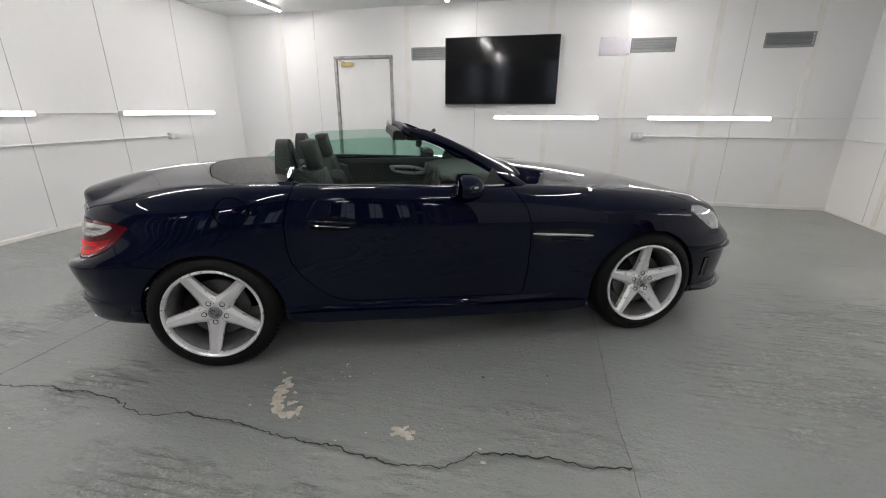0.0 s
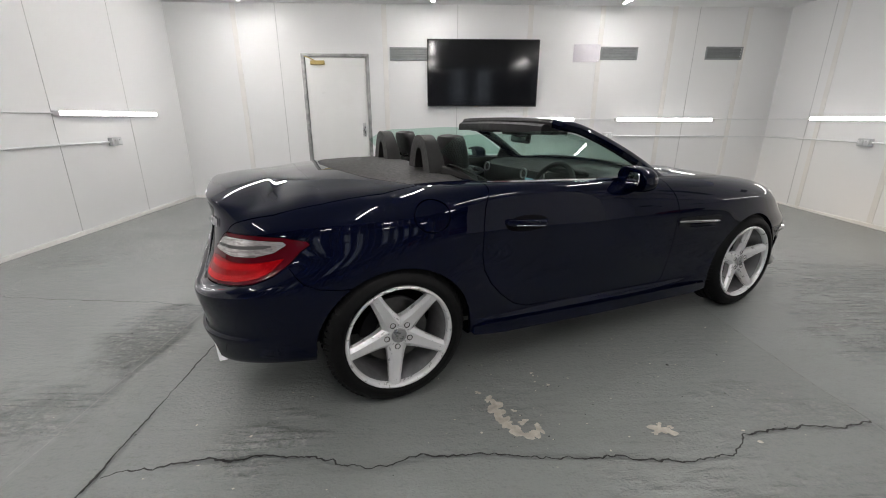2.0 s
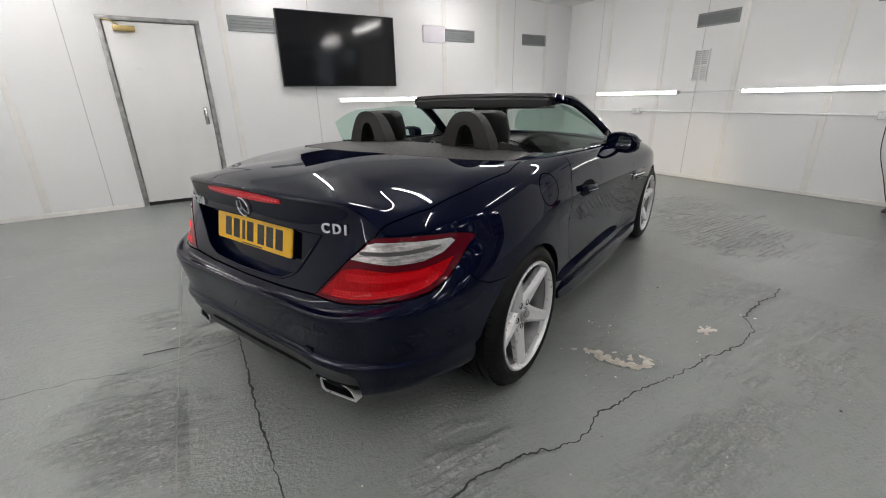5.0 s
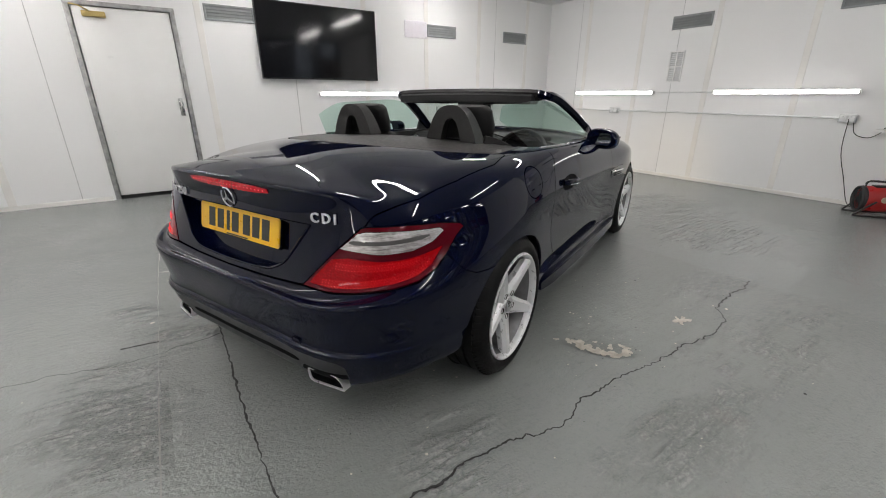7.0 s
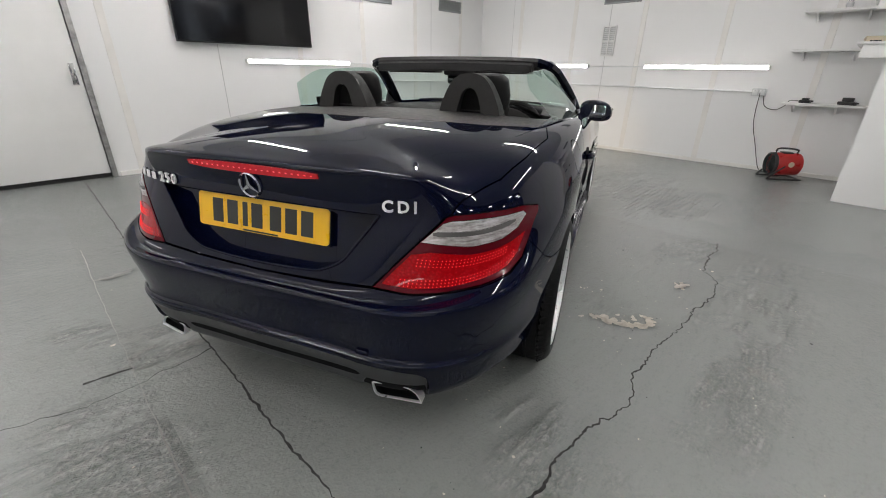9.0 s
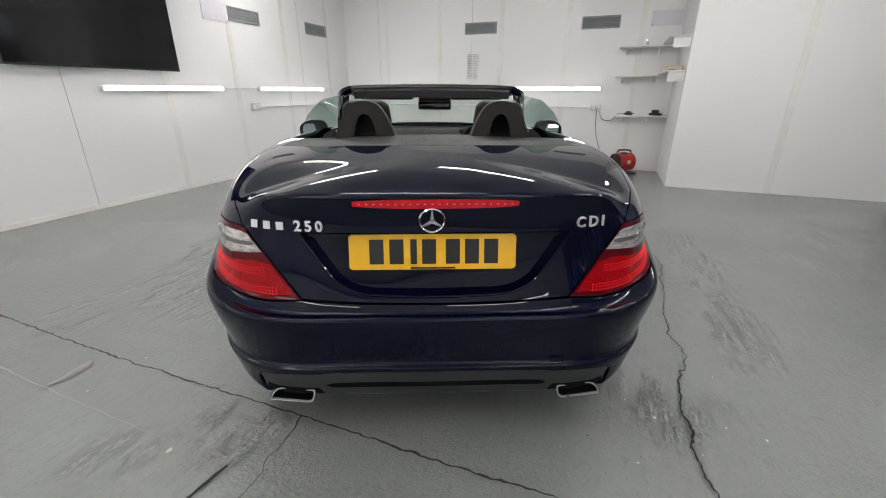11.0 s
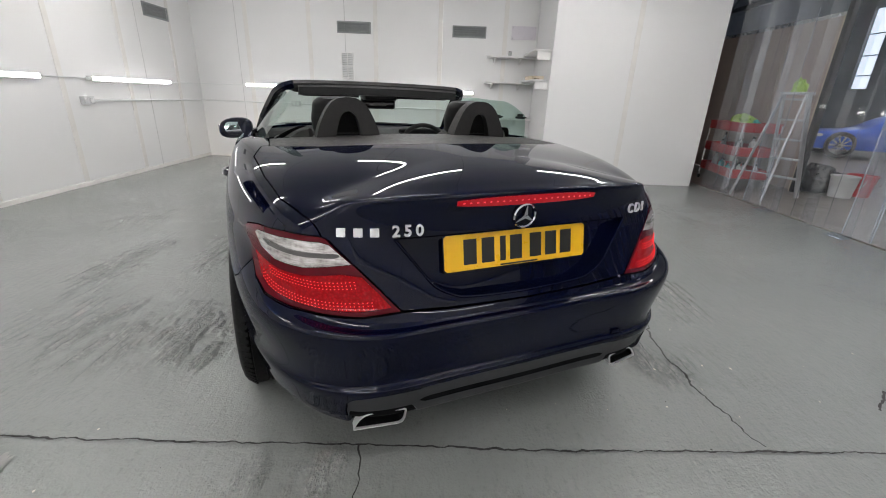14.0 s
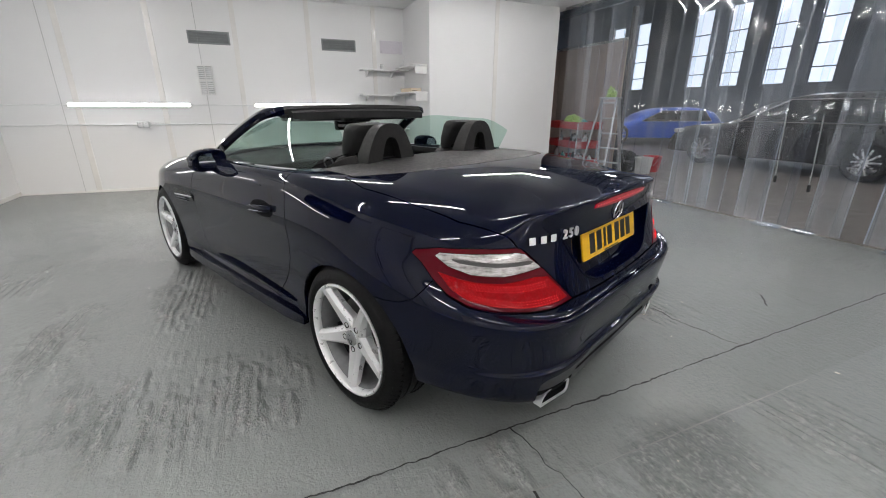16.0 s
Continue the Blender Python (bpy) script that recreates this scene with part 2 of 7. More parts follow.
def circle(r, n=10, ry=None):
    return [(r * math.cos(2 * math.pi * i / n), (ry or r) * math.sin(2 * math.pi * i / n)) for i in range(n)]


def tube(path, r, n=8, closed=False):
    return add_sweep(bmesh.new(), path, circle(r, n), closed)


def add_lathe(bm, prof, n=48, m=None, close=False):
    """Profile (radius, along) turned round the z axis."""
    rows = []
    for r, z in prof:
        rows.append([bm.verts.new((r * math.cos(2 * math.pi * i / n), r * math.sin(2 * math.pi * i / n), z)) for i in range(n)])
    pairs = list(zip(rows, rows[1:])) + ([(rows[-1], rows[0])] if close else [])
    for a, b in pairs:
        for i in range(n):
            bm.faces.new((a[i], a[(i + 1) % n], b[(i + 1) % n], b[i]))
    if m:
        bmesh.ops.transform(bm, matrix=m, verts=[v for row in rows for v in row])
    return bm


def add_prism(bm, outline, axis, lo, hi):
    """A 2D outline pushed from lo to hi along axis 'x', 'y' or 'z'."""
    def at(a, b, c):
        return {"x": (c, a, b), "y": (a, c, b), "z": (a, b, c)}[axis]
    low = [bm.verts.new(at(a, b, lo)) for a, b in outline]
    high = [bm.verts.new(at(a, b, hi)) for a, b in outline]
    n = len(outline)
    for i in range(n):
        bm.faces.new((low[i], low[(i + 1) % n], high[(i + 1) % n], high[i]))
    bm.faces.new(low[::-1])
    bm.faces.new(high)
    return bm


def smooth_path(pts, n=8, closed=False):
    """Catmull-Rom through points."""
    pts = [Vector(p) for p in pts]
    out, m = [], len(pts)
    for i in range(m if closed else m - 1):
        p = [pts[(i + k) % m] if closed else pts[min(max(i + k, 0), m - 1)] for k in (-1, 0, 1, 2)]
        for j in range(n):
            t = j / n
            out.append(0.5 * (2 * p[1] + (p[2] - p[0]) * t + (2 * p[0] - 5 * p[1] + 4 * p[2] - p[3]) * t * t + (3 * p[1] - p[0] - 3 * p[2] + p[3]) * t ** 3))
    if not closed:
        out.append(pts[-1])
    return out


# ---------------------------------------------------------------- the room
def slab(name, lo, hi, material, label, category):
    ob = part(name, box(lo, hi), material, None, smooth=False)
    return tagged(ob, label, category, kind="structure")


def floor_z(x, y):
    """The slab rises a little towards the north and west walls."""
    return max(0.0, 0.0165 * (y - 6.0), 0.02 * (-2.3 - x)) if y > 0 else 0.0


# where the trowel ridges and pits of the floor stand strongest: centre, spread, strength
RIDGED = [(1.9, 3.75, 0.55, 0.45, 1.0), (2.6, 4.6, 0.8, 0.7, 0.8), (0.25, 2.70, 0.95, 0.27, 0.75), (-0.75, 2.62, 0.35, 0.16, 0.8), (-2.62, 3.22, 0.34, 0.26, 1.0), (-2.6, 4.05, 0.22, 0.3, 0.7), (-1.35, 5.75, 0.38, 0.5, 0.9), (-1.45, 3.02, 0.24, 0.26, 0.9), (-0.55, 6.3, 0.5, 0.22, 1.0), (0.0, 5.72, 0.6, 0.22, 1.0), (-1.4, 5.22, 0.36, 0.2, 0.9), (0.45, 6.85, 0.5, 0.3, 0.7), (-3.9, 5.2, 0.5, 0.5, 0.5), (1.5, 1.5, 0.6, 0.35, 0.6)]
PITTED = [(-2.52, 3.90, 0.19, 0.40, 1.0), (-2.45, 4.88, 0.13, 0.22, 0.8), (-2.2, 4.5, 0.15, 0.24, 0.9), (-2.32, 3.76, 0.14, 0.26, 0.9), (0.75, 3.2, 0.4, 0.26, 0.9), (-0.46, 3.27, 0.4, 0.26, 0.6), (-1.58, 3.1, 0.14, 0.12, 0.9), (-1.58, 2.79, 0.22, 0.1, 0.7), (-1.9, 6.0, 0.3, 0.35, 0.5)]


def lattice(xs, ys, cx, cy, rng):
    """Smooth random relief with cells of cx by cy metres."""
    gx, gy = (xs - xs[0]) / cx, (ys - ys[0]) / cy
    a = rng.uniform(-1, 1, (int(gx[-1]) + 3, int(gy[-1]) + 3))
    ix, iy = gx.astype(int), gy.astype(int)
    u, v = gx - ix, gy - iy
    u, v = (u * u * (3 - 2 * u))[:, None], (v * v * (3 - 2 * v))[None, :]
    return (a[ix][:, iy] * (1 - u) + a[ix + 1][:, iy] * u) * (1 - v) + (a[ix][:, iy + 1] * (1 - u) + a[ix + 1][:, iy + 1] * u) * v


def floor_mesh():
    """A plain slab reaching under the workshop, and over it the room's trowelled surface."""
    rng = np.random.default_rng(7)
    xs, ys = np.arange(WEST - 0.1, EAST + 0.11, 0.030), np.arange(0.06, NORTH + 0.12, 0.0088)
    X, Y = np.meshgrid(xs, ys, indexing="ij")

    def zone(spots):
        return np.clip(sum(k * np.exp(-((X - cx) / sx) ** 2 - ((Y - cy) / sy) ** 2) for cx, cy, sx, sy, k in spots), 0, 1)
    sway = 2.2 * lattice(xs, ys, 0.9, 0.22, rng) + 0.9 * lattice(xs, ys, 0.25, 0.09, rng)
    ridge = 0.8 * np.sin(Y * 2 * np.pi / 0.046 + sway) * (0.7 + 0.5 * lattice(xs, ys, 0.3, 0.06, rng)) + 0.35 * lattice(xs, ys, 0.30, 0.030, rng) + 0.25 * lattice(xs, ys, 0.08, 0.026, rng)
    pits = 0.6 * lattice(xs, ys, 0.06, 0.03, rng) + 0.6 * lattice(xs, ys, 0.09, 0.05, rng)
    slow = lattice(xs, ys, 0.6, 0.5, rng)
    base = np.maximum(0.0, np.maximum(0.0165 * (Y - 6.0), 0.02 * (-2.3 - X)))
    # the wear breaks off raggedly at its edges, and stops at the old slab seam
    ragged = 0.75 + 0.55 * lattice(xs, ys, 0.16, 0.07, rng) + 0.35 * lattice(xs, ys, 0.05, 0.03, rng)
    zr, zp = np.clip((zone(RIDGED) * ragged - 0.28) * 2.2, 0, 1), np.clip((zone(PITTED) * ragged - 0.28) * 2.2, 0, 1)
    seam = np.where((X > -2.31) & (X < -2.03) & (Y < 4.9), 0.35, 1.0)
    zr, zp = zr * seam, zp * np.where((X > -2.31) & (Y < 4.33), 0.4, 1.0)
    Z = base + 0.0068 * ridge * (0.05 + 0.95 * zr) + 0.0052 * pits * (0.05 + 0.95 * zp) + 0.0010 * slow
    n, m = X.shape
    co = np.stack([X, Y, Z], 2).reshape(-1, 3)
    k = np.arange(n * m).reshape(n, m)
    quads = np.stack([k[:-1, :-1], k[1:, :-1], k[1:, 1:], k[:-1, 1:]], 2).reshape(-1, 4)
    lo, hi = (-9.0, -15.0, -0.3), (19.0, 9.0, -0.02)
    corners = [(x, y, z) for z in (lo[2], hi[2]) for x, y in ((lo[0], lo[1]), (hi[0], lo[1]), (hi[0], hi[1]), (lo[0], hi[1]))]
    b0 = len(co)
    co = np.concatenate([co, np.array(corners)])
    sides = np.array([(0, 3, 2, 1), (4, 5, 6, 7), (0, 1, 5, 4), (1, 2, 6, 5), (2, 3, 7, 6), (3, 0, 4, 7)]) + b0
    quads = np.concatenate([quads, sides])
    me = bpy.data.meshes.new("floor")
    me.vertices.add(len(co))
    me.vertices.foreach_set("co", co.ravel())
    me.loops.add(quads.size)
    me.loops.foreach_set("vertex_index", quads.ravel())
    me.polygons.add(len(quads))
    me.polygons.foreach_set("loop_start", np.arange(0, quads.size, 4))
    me.polygons.foreach_set("use_smooth", np.arange(len(quads)) < len(quads) - 6)
    me.update(calc_edges=True)
    worn = me.attributes.new("worn", "FLOAT", "POINT")
    worn.data.foreach_set("value", np.concatenate([np.maximum(0.7 * zr, zp).ravel(), np.full(8, 0.3)]).astype(np.float32))
    me.validate()
    return me


tagged(part("floor", floor_mesh(), M_FLOOR), "worn grey painted concrete floor, cracked and scuffed", "floor", kind="structure")
DOOR_X0, DOOR_X1, DOOR_H, DOOR_Z = -2.634, -1.734, 2.045, 0.035


def wall_with_hole(name, x0, x1, hx0, hx1, hh, y0, y1, top, label):
    bm = bmesh.new()
    add_box(bm, (x0, y0, 0), (hx0, y1, top))
    add_box(bm, (hx1, y0, 0), (x1, y1, top))
    add_box(bm, (hx0, y0, hh), (hx1, y1, top))
    return tagged(part(name, bm, M_WALL, smooth=False), label, "wall", kind="structure")


wall_north = wall_with_hole("wall_north", WEST - 0.15, EAST + 0.15, DOOR_X0 - 0.02, DOOR_X1 + 0.02, DOOR_H + DOOR_Z + 0.02, NORTH, NORTH + 0.15, 3.2, "white painted panel wall with cream batten strips")
wall_east = slab("wall_east", (EAST, 2.6, 0), (EAST + 0.15, NORTH, 3.2), M_WALL, "white painted panel wall with tube lamps", "wall")
wall_west = slab("wall_west", (WEST - 0.15, SOUTH, 0), (WEST, NORTH, 3.2), M_WALL, "white painted panel wall with tube lamps", "wall")
wall_return = slab("wall_return", (RETURN, 0.25, 0), (EAST + 0.15, 2.6, 3.2), M_WALL, "white boxed-out wall block beside the curtain", "wall")


def ceiling_mesh():
    bm = bmesh.new()
    y0, y1 = SOUTH - 0.1, NORTH + 0.1
    a = [(WEST - 0.1, y0), (EAST + 0.1, y0), (EAST + 0.1, y1), (WEST - 0.1, y1)]
    low = [bm.verts.new((x, y, ceil_z(y))) for x, y in a]
    high = [bm.verts.new((x, y, 3.3)) for x, y in a]
    for i in range(4):
        bm.faces.new((low[i], low[(i + 1) % 4], high[(i + 1) % 4], high[i]))
    bm.faces.new(low)
    bm.faces.new(high)
    return bm


tagged(part("ceiling", ceiling_mesh(), M_CEIL, smooth=False), "white boarded ceiling", "ceiling", kind="structure")


for y in (7.42, 6.2, 4.98, 3.76, 2.54, 1.32):
    tagged(part("trim", box((WEST, y - 0.004, ceil_z(y) - 0.003), (EAST, y + 0.004, ceil_z(y) + 0.02)), M_SEAM, smooth=False), "thin grey joint between ceiling boards", "ceiling trim", kind="structure")


def batten(x, y, face, w=0.07, z0=0.0, z1=None, mat=None, name="trim", depth=0.006):
    """A flat upright strip on a wall; face is the wall's inward side: n, e or w."""
    z1 = z1 or ceil_z(y)
    bm = bmesh.new()
    if face == "n":
        add_box(bm, (x - w / 2, NORTH - depth, z0), (x + w / 2, NORTH, z1), 0.002, 1)
    elif face == "e":
        add_box(bm, (EAST - depth, y - w / 2, z0), (EAST, y + w / 2, z1), 0.002, 1)
    elif face == "w":
        add_box(bm, (WEST, y - w / 2, z0), (WEST + depth, y + w / 2, z1), 0.002, 1)
    elif face == "r":
        add_box(bm, (RETURN - depth, y - w / 2, z0), (RETURN, y + w / 2, z1), 0.002, 1)
    ob = part(name, bm, mat or M_BATTEN)
    return tagged(ob, "cream painted batten covering a panel joint" if mat is None else "thin grey joint between wall panels", "wall trim", kind="structure")


for x in (-3.55, -1.46, 0.62, 1.65, 2.69, 3.78):
    batten(x, NORTH, "n")
for y in (7.35, 6.33, 5.25, 4.19, 3.13):
    batten(0, y, "e")
for y in (1.45,):
    batten(0, y, "r")
for x in (-2.97, -0.42, 3.05):
    batten(x, NORTH, "n", 0.007, mat=M_SEAM, depth=0.003)
for y in (7.52, 5.75):
    batten(0, y, "e", 0.007, mat=M_SEAM, depth=0.003)
for y in (7.12, 6.03, 5.02, 3.95, 2.9):
    batten(0, y, "w", 0.008, mat=M_SEAM, depth=0.003)
for nm, lo, hi in (("baseboard", (WEST, NORTH - 0.012, 0), (DOOR_X0 - 0.06, NORTH, 0.085)), ("baseboard", (DOOR_X1 + 0.06, NORTH - 0.012, 0), (EAST, NORTH, 0.085)),
                   ("baseboard", (EAST - 0.012, 2.6, 0), (EAST, NORTH - 0.012, 0.05)), ("baseboard", (WEST, SOUTH, 0), (WEST + 0.012, NORTH - 0.012, 0.085))):
    tagged(part(nm, box(lo, hi, 0.004, 1), M_BATTEN), "low painted strip along the foot of the wall", "baseboard", kind="structure")


# door
def door_north():
    t = thing("door_1", pose(DOOR_X0, NORTH, DOOR_Z), "closed white flush door in a scuffed grey metal frame", "door", kind="structure")
    w, h = DOOR_X1 - DOOR_X0, DOOR_H
    part("door_leaf", box((0.02, 0.0, 0.05), (w - 0.02, 0.045, h - 0.015), 0.004), M_DOOR, t)
    bm = bmesh.new()
    for lo, hi in (((-0.035, -0.018, 0), (0.012, 0.10, h)), ((w - 0.012, -0.018, 0), (w + 0.035, 0.10, h)), ((-0.035, -0.018, h - 0.008), (w + 0.035, 0.10, h + 0.035))):
        add_box(bm, lo, hi, 0.004)
    part("door_frame", bm, M_FRAME, t, "scuffed grey metal frame")
    # black block standing for the shade in the gap under the leaf
    part("door_gap_shade", box((-0.02, 0.03, 0), (w + 0.02, 0.14, 0.045)), M_BLACKPL, t)
    closer = bmesh.new()
    add_box(closer, (0.10, -0.05, h - 0.115), (0.30, 0.0, h - 0.06), 0.008)
    cl = part("door_closer", closer, M_BRASS, t, "brass-coloured overhead closer")
    part("closer_arm", tube([(0.16, -0.04, h - 0.06), (0.10, -0.12, h - 0.03), (0.02, -0.03, h - 0.005)], 0.008, 6), M_BRASS, cl)
    hb = bmesh.new()
    add_box(hb, (w - 0.10, -0.008, 0.93), (w - 0.055, 0.0, 1.13), 0.003)
    add_sweep(hb, [(w - 0.078, -0.005, 0.99), (w - 0.078, -0.05, 0.99), (w - 0.078, -0.055, 1.00), (w - 0.078, -0.055, 1.09), (w - 0.078, -0.05, 1.10), (w - 0.078, -0.005, 1.10)], circle(0.009, 8), up=(1, 0, 0))
    part("door_handle", hb, M_STEEL, t, "steel pull handle")
    for z in (0.25, 1.0, 1.75):
        part("hinge", add_lathe(bmesh.new(), [(0.001, -0.05), (0.009, -0.05), (0.009, 0.05), (0.001, 0.05)], 8, pose(0.012, -0.006, z)), M_STEEL, t)
    part("wall_backing", box((-0.1, 0.142, 0), (w + 0.1, 0.16, h + 0.1)), M_BLACKPL, t)


door_north()


# television
def television():
    t = thing("television", pose(-0.052, NORTH, 1.852), "large black flat-screen television mounted on the wall, switched off", "television")
    w, h = 0.805, 0.452
    part("back_shell", box((-w + 0.03, -0.05, -h + 0.03), (w - 0.03, -0.012, h - 0.03), 0.012), M_BEZEL, t)
    bm = bmesh.new()
    b = 0.011
    for lo, hi in (((-w, -0.085, -h), (-w + b, -0.048, h)), ((w - b, -0.085, -h), (w, -0.048, h)), ((-w + b, -0.085, h - b), (w - b, -0.048, h)), ((-w + b, -0.085, -h), (w - b, -0.048, -h + 0.016))):
        add_box(bm, lo, hi, 0.002, 1)
    part("bezel", bm, M_BEZEL, t)
    part("screen", box((-w + b, -0.081, -h + 0.016), (w - b, -0.05, h - b)), M_SCREEN, t, smooth=False)
    part("wall_bracket", box((-0.3, -0.012, -0.2), (0.3, 0, 0.2)), M_STEEL, t)


television()


# vents, panels, grille
def vent(m, w, h, label="grey louvred ventilation grille on the white wall"):
    t = thing("wall_vent", m, label, "vent", group="wall vents")
    bm = bmesh.new()
    f = 0.022
    for lo, hi in (((-w / 2, -0.016, -h / 2), (w / 2, 0, -h / 2 + f)), ((-w / 2, -0.016, h / 2 - f), (w / 2, 0, h / 2)), ((-w / 2, -0.016, -h / 2 + f), (-w / 2 + f, 0, h / 2 - f)), ((w / 2 - f, -0.016, -h / 2 + f), (w / 2, 0, h / 2 - f))):
        add_box(bm, lo, hi, 0.003, 1)
    part("frame", bm, M_VENT, t)
    part("backing", box((-w / 2 + f, -0.003, -h / 2 + f), (w / 2 - f, 0, h / 2 - f)), M_VENT_D, t, smooth=False)
    n = 4
    pitch = (h - 2 * f) / n
    for i in range(n):
        z = -h / 2 + f + (i + 0.5) * pitch
        bm = box((-w / 2 + f, -0.001, -0.002), (w / 2 - f, 0.001, pitch * 1.15))
        bmesh.ops.transform(bm, matrix=pose(0, -0.012, z - pitch * 0.5, -24), verts=bm.verts)
        part("slat", bm, M_VENT_D, t, smooth=False)
    return t


for x, z in ((-1.12, 2.115), (1.94, 2.14), (3.50, 2.15)):
    vent(pose(x, NORTH, z), 0.55, 0.175)
for y in (5.60, 3.72):
    vent(pose(EAST, y, 2.17, 0, 0, -90), 0.55, 0.175)


def wall_panel(m, w, h, label):
    t = thing("wall_plate", m, label, "panel")
    part("plate", box((-w / 2, -0.012, -h / 2), (w / 2, 0, h / 2), 0.004), M_LILAC, t)
    for x in (-1, 1):
        for z in (-1, 1):
            part("screw", add_lathe(bmesh.new(), [(0.0005, 0.016), (0.006, 0.015), (0.006, 0.01)], 8, pose(x * (w / 2 - 0.02), 0, z * (h / 2 - 0.02), 90)), M_STEEL, t)


wall_panel(pose(1.465, NORTH, 2.14), 0.39, 0.235, "pale lilac blanking plate screwed to the wall")
wall_panel(pose(EAST, 2.83, 2.185, 0, 0, -90), 0.40, 0.2, "pale lilac blanking plate above the shelves")


def louvre_grille():
    t = thing("louvre_grille", pose(EAST, 5.725, 1.59, 0, 0, -90), "small white and clear louvred grille, two columns by two rows", "vent")
    w, h = 0.21, 0.42
    bm = bmesh.new()
    for x in (-w / 2, -0.008, w / 2 - 0.016):
        add_box(bm, (x, -0.02, -h / 2), (x + 0.016, 0, h / 2), 0.002, 1)
    for z in (-h / 2, -0.008, h / 2 - 0.016):
        add_box(bm, (-w / 2 + 0.016, -0.02, z), (-0.008, 0, z + 0.016))
        add_box(bm, (0.008, -0.02, z), (w / 2 - 0.016, 0, z + 0.016))
    part("frame", bm, M_SHELF, t)
    part("backing", box((-w / 2 + 0.01, -0.003, -h / 2 + 0.01), (w / 2 - 0.01, 0, h / 2 - 0.01)), M_SEAM, t, smooth=False)
    for c in (-1, 1):
        for i in range(14):
            z = -h / 2 + 0.03 + i * 0.027
            bm = box((-0.04, -0.001, -0.011), (0.04, 0.001, 0.011))
            bmesh.ops.transform(bm, matrix=pose(c * 0.051, -0.011, z, -35), verts=bm.verts)
            part("slat", bm, M_TRUNK, t, smooth=False)


louvre_grille()


# tube lamps
def tube_lamp(m, length, label, group):
    t = thing("tube_lamp", m, label, "lamp", group=group)
    h = length / 2
    part("housing", box((-h - 0.02, -0.056, -0.025), (h + 0.02, 0, 0.025), 0.006), M_LAMPBODY, t)
    front = [(-0.022, -0.054), (0.022, -0.054), (0.022, -0.058), (0.012, -0.066), (-0.012, -0.066), (-0.022, -0.058)]
    bm = add_prism(bmesh.new(), [(y, z) for z, y in front], "x", -h, h)
    part("tube", bm, M_TUBE_C if "ceiling" in group else M_TUBE, t, "bright white lit tube")
    for x in (-h - 0.012, h + 0.012):
        part("end_cap", box((x - 0.012, -0.068, -0.024), (x + 0.012, -0.03, 0.024), 0.004), M_LAMPBODY, t)


WALL_LAMP = "bright white tube lamp fixed along the wall"
for x0, x1, z in ((-0.109, 1.339, 1.218), (2.008, 3.472, 1.218)):
    tube_lamp(pose((x0 + x1) / 2, NORTH, z), x1 - x0, WALL_LAMP, "wall tube lamps")
for y0, y1, z in ((5.992, 7.431, 1.237), (3.613, 5.095, 1.237)):
    tube_lamp(pose(EAST, (y0 + y1) / 2, z, 0, 0, -90), y1 - y0, WALL_LAMP, "wall tube lamps")
for y0, y1, z in ((6.05, 7.55, 1.275), (3.58, 5.08, 1.275), (1.1, 2.6, 1.275)):
    tube_lamp(pose(WEST, (y0 + y1) / 2, z, 0, 0, 90), y1 - y0, WALL_LAMP, "wall tube lamps")
SLOPE = math.degrees(math.atan((CEIL_N - CEIL_S) / (NORTH - SOUTH)))
for x in (-3.32, -0.77, 1.80):
    for y in (7.16, 4.55, 1.9):
        tube_lamp(pose(x, y, ceil_z(y), 0, 0, 90) @ pose(0, 0, 0, 90 + 0, 0, 0) @ pose(0, 0, 0, 0, 0, -SLOPE), 1.48, "bright white tube lamp under the ceiling", "ceiling tube lamps")


# conduits, sockets
def conduit(path, r=0.011, mat=None, label="white conduit run along the wall"):
    bm = add_sweep(bmesh.new(), path, circle(r, 8), up=(0.0, 0.01, 1))
    return tagged(part("conduit", bm, mat or M_TRUNK), label, "conduit", kind="structure")


conduit([(1.98, NORTH - 0.013, 0.975), (EAST - 0.02, NORTH - 0.013, 0.97)])
conduit([(EAST - 0.013, NORTH - 0.03, 0.97), (EAST - 0.013, 6.7, 0.965), (EAST - 0.013, 3.72, 0.955)])
conduit([(WEST + 0.013, 6.75, 0.97), (WEST + 0.013, 4.7, 0.97), (WEST + 0.013, 0.1, 0.97)])
conduit([(1.36, NORTH - 0.006, 1.222), (1.99, NORTH - 0.006, 1.222)], 0.006)
conduit([(3.49, NORTH - 0.006, 1.225), (EAST - 0.02, NORTH - 0.006, 1.23)], 0.006)
conduit([(EAST - 0.006, NORTH - 0.02, 1.23), (EAST - 0.006, 7.45, 1.236)], 0.006)
conduit([(EAST - 0.006, 5.97, 1.24), (EAST - 0.006, 5.11, 1.24)], 0.006)
conduit([(WEST + 0.006, 6.03, 1.275), (WEST + 0.006, 5.1, 1.275)], 0.006)
conduit([(WEST + 0.006, 3.56, 1.275), (WEST + 0.006, 2.62, 1.275)], 0.006)


def socket(m, label="grey double socket box on the wall"):
    t = thing("wall_socket", m, label, "socket", group="sockets")
    part("box", box((-0.075, -0.055, -0.045), (0.075, 0, 0.045), 0.006), M_SOCK, t)
    for x in (-0.036, 0.036):
        part("outlet", box((x - 0.027, -0.060, -0.033), (x + 0.027, -0.054, 0.028), 0.003), M_TRUNK, t)
        part("switch", box((x - 0.008, -0.064, 0.012), (x + 0.008, -0.0595, 0.024), 0.001), M_SOCK, t)


socket(pose(1.90, NORTH, 0.98))
socket(pose(EAST, 6.63, 0.965, 0, 0, -90))
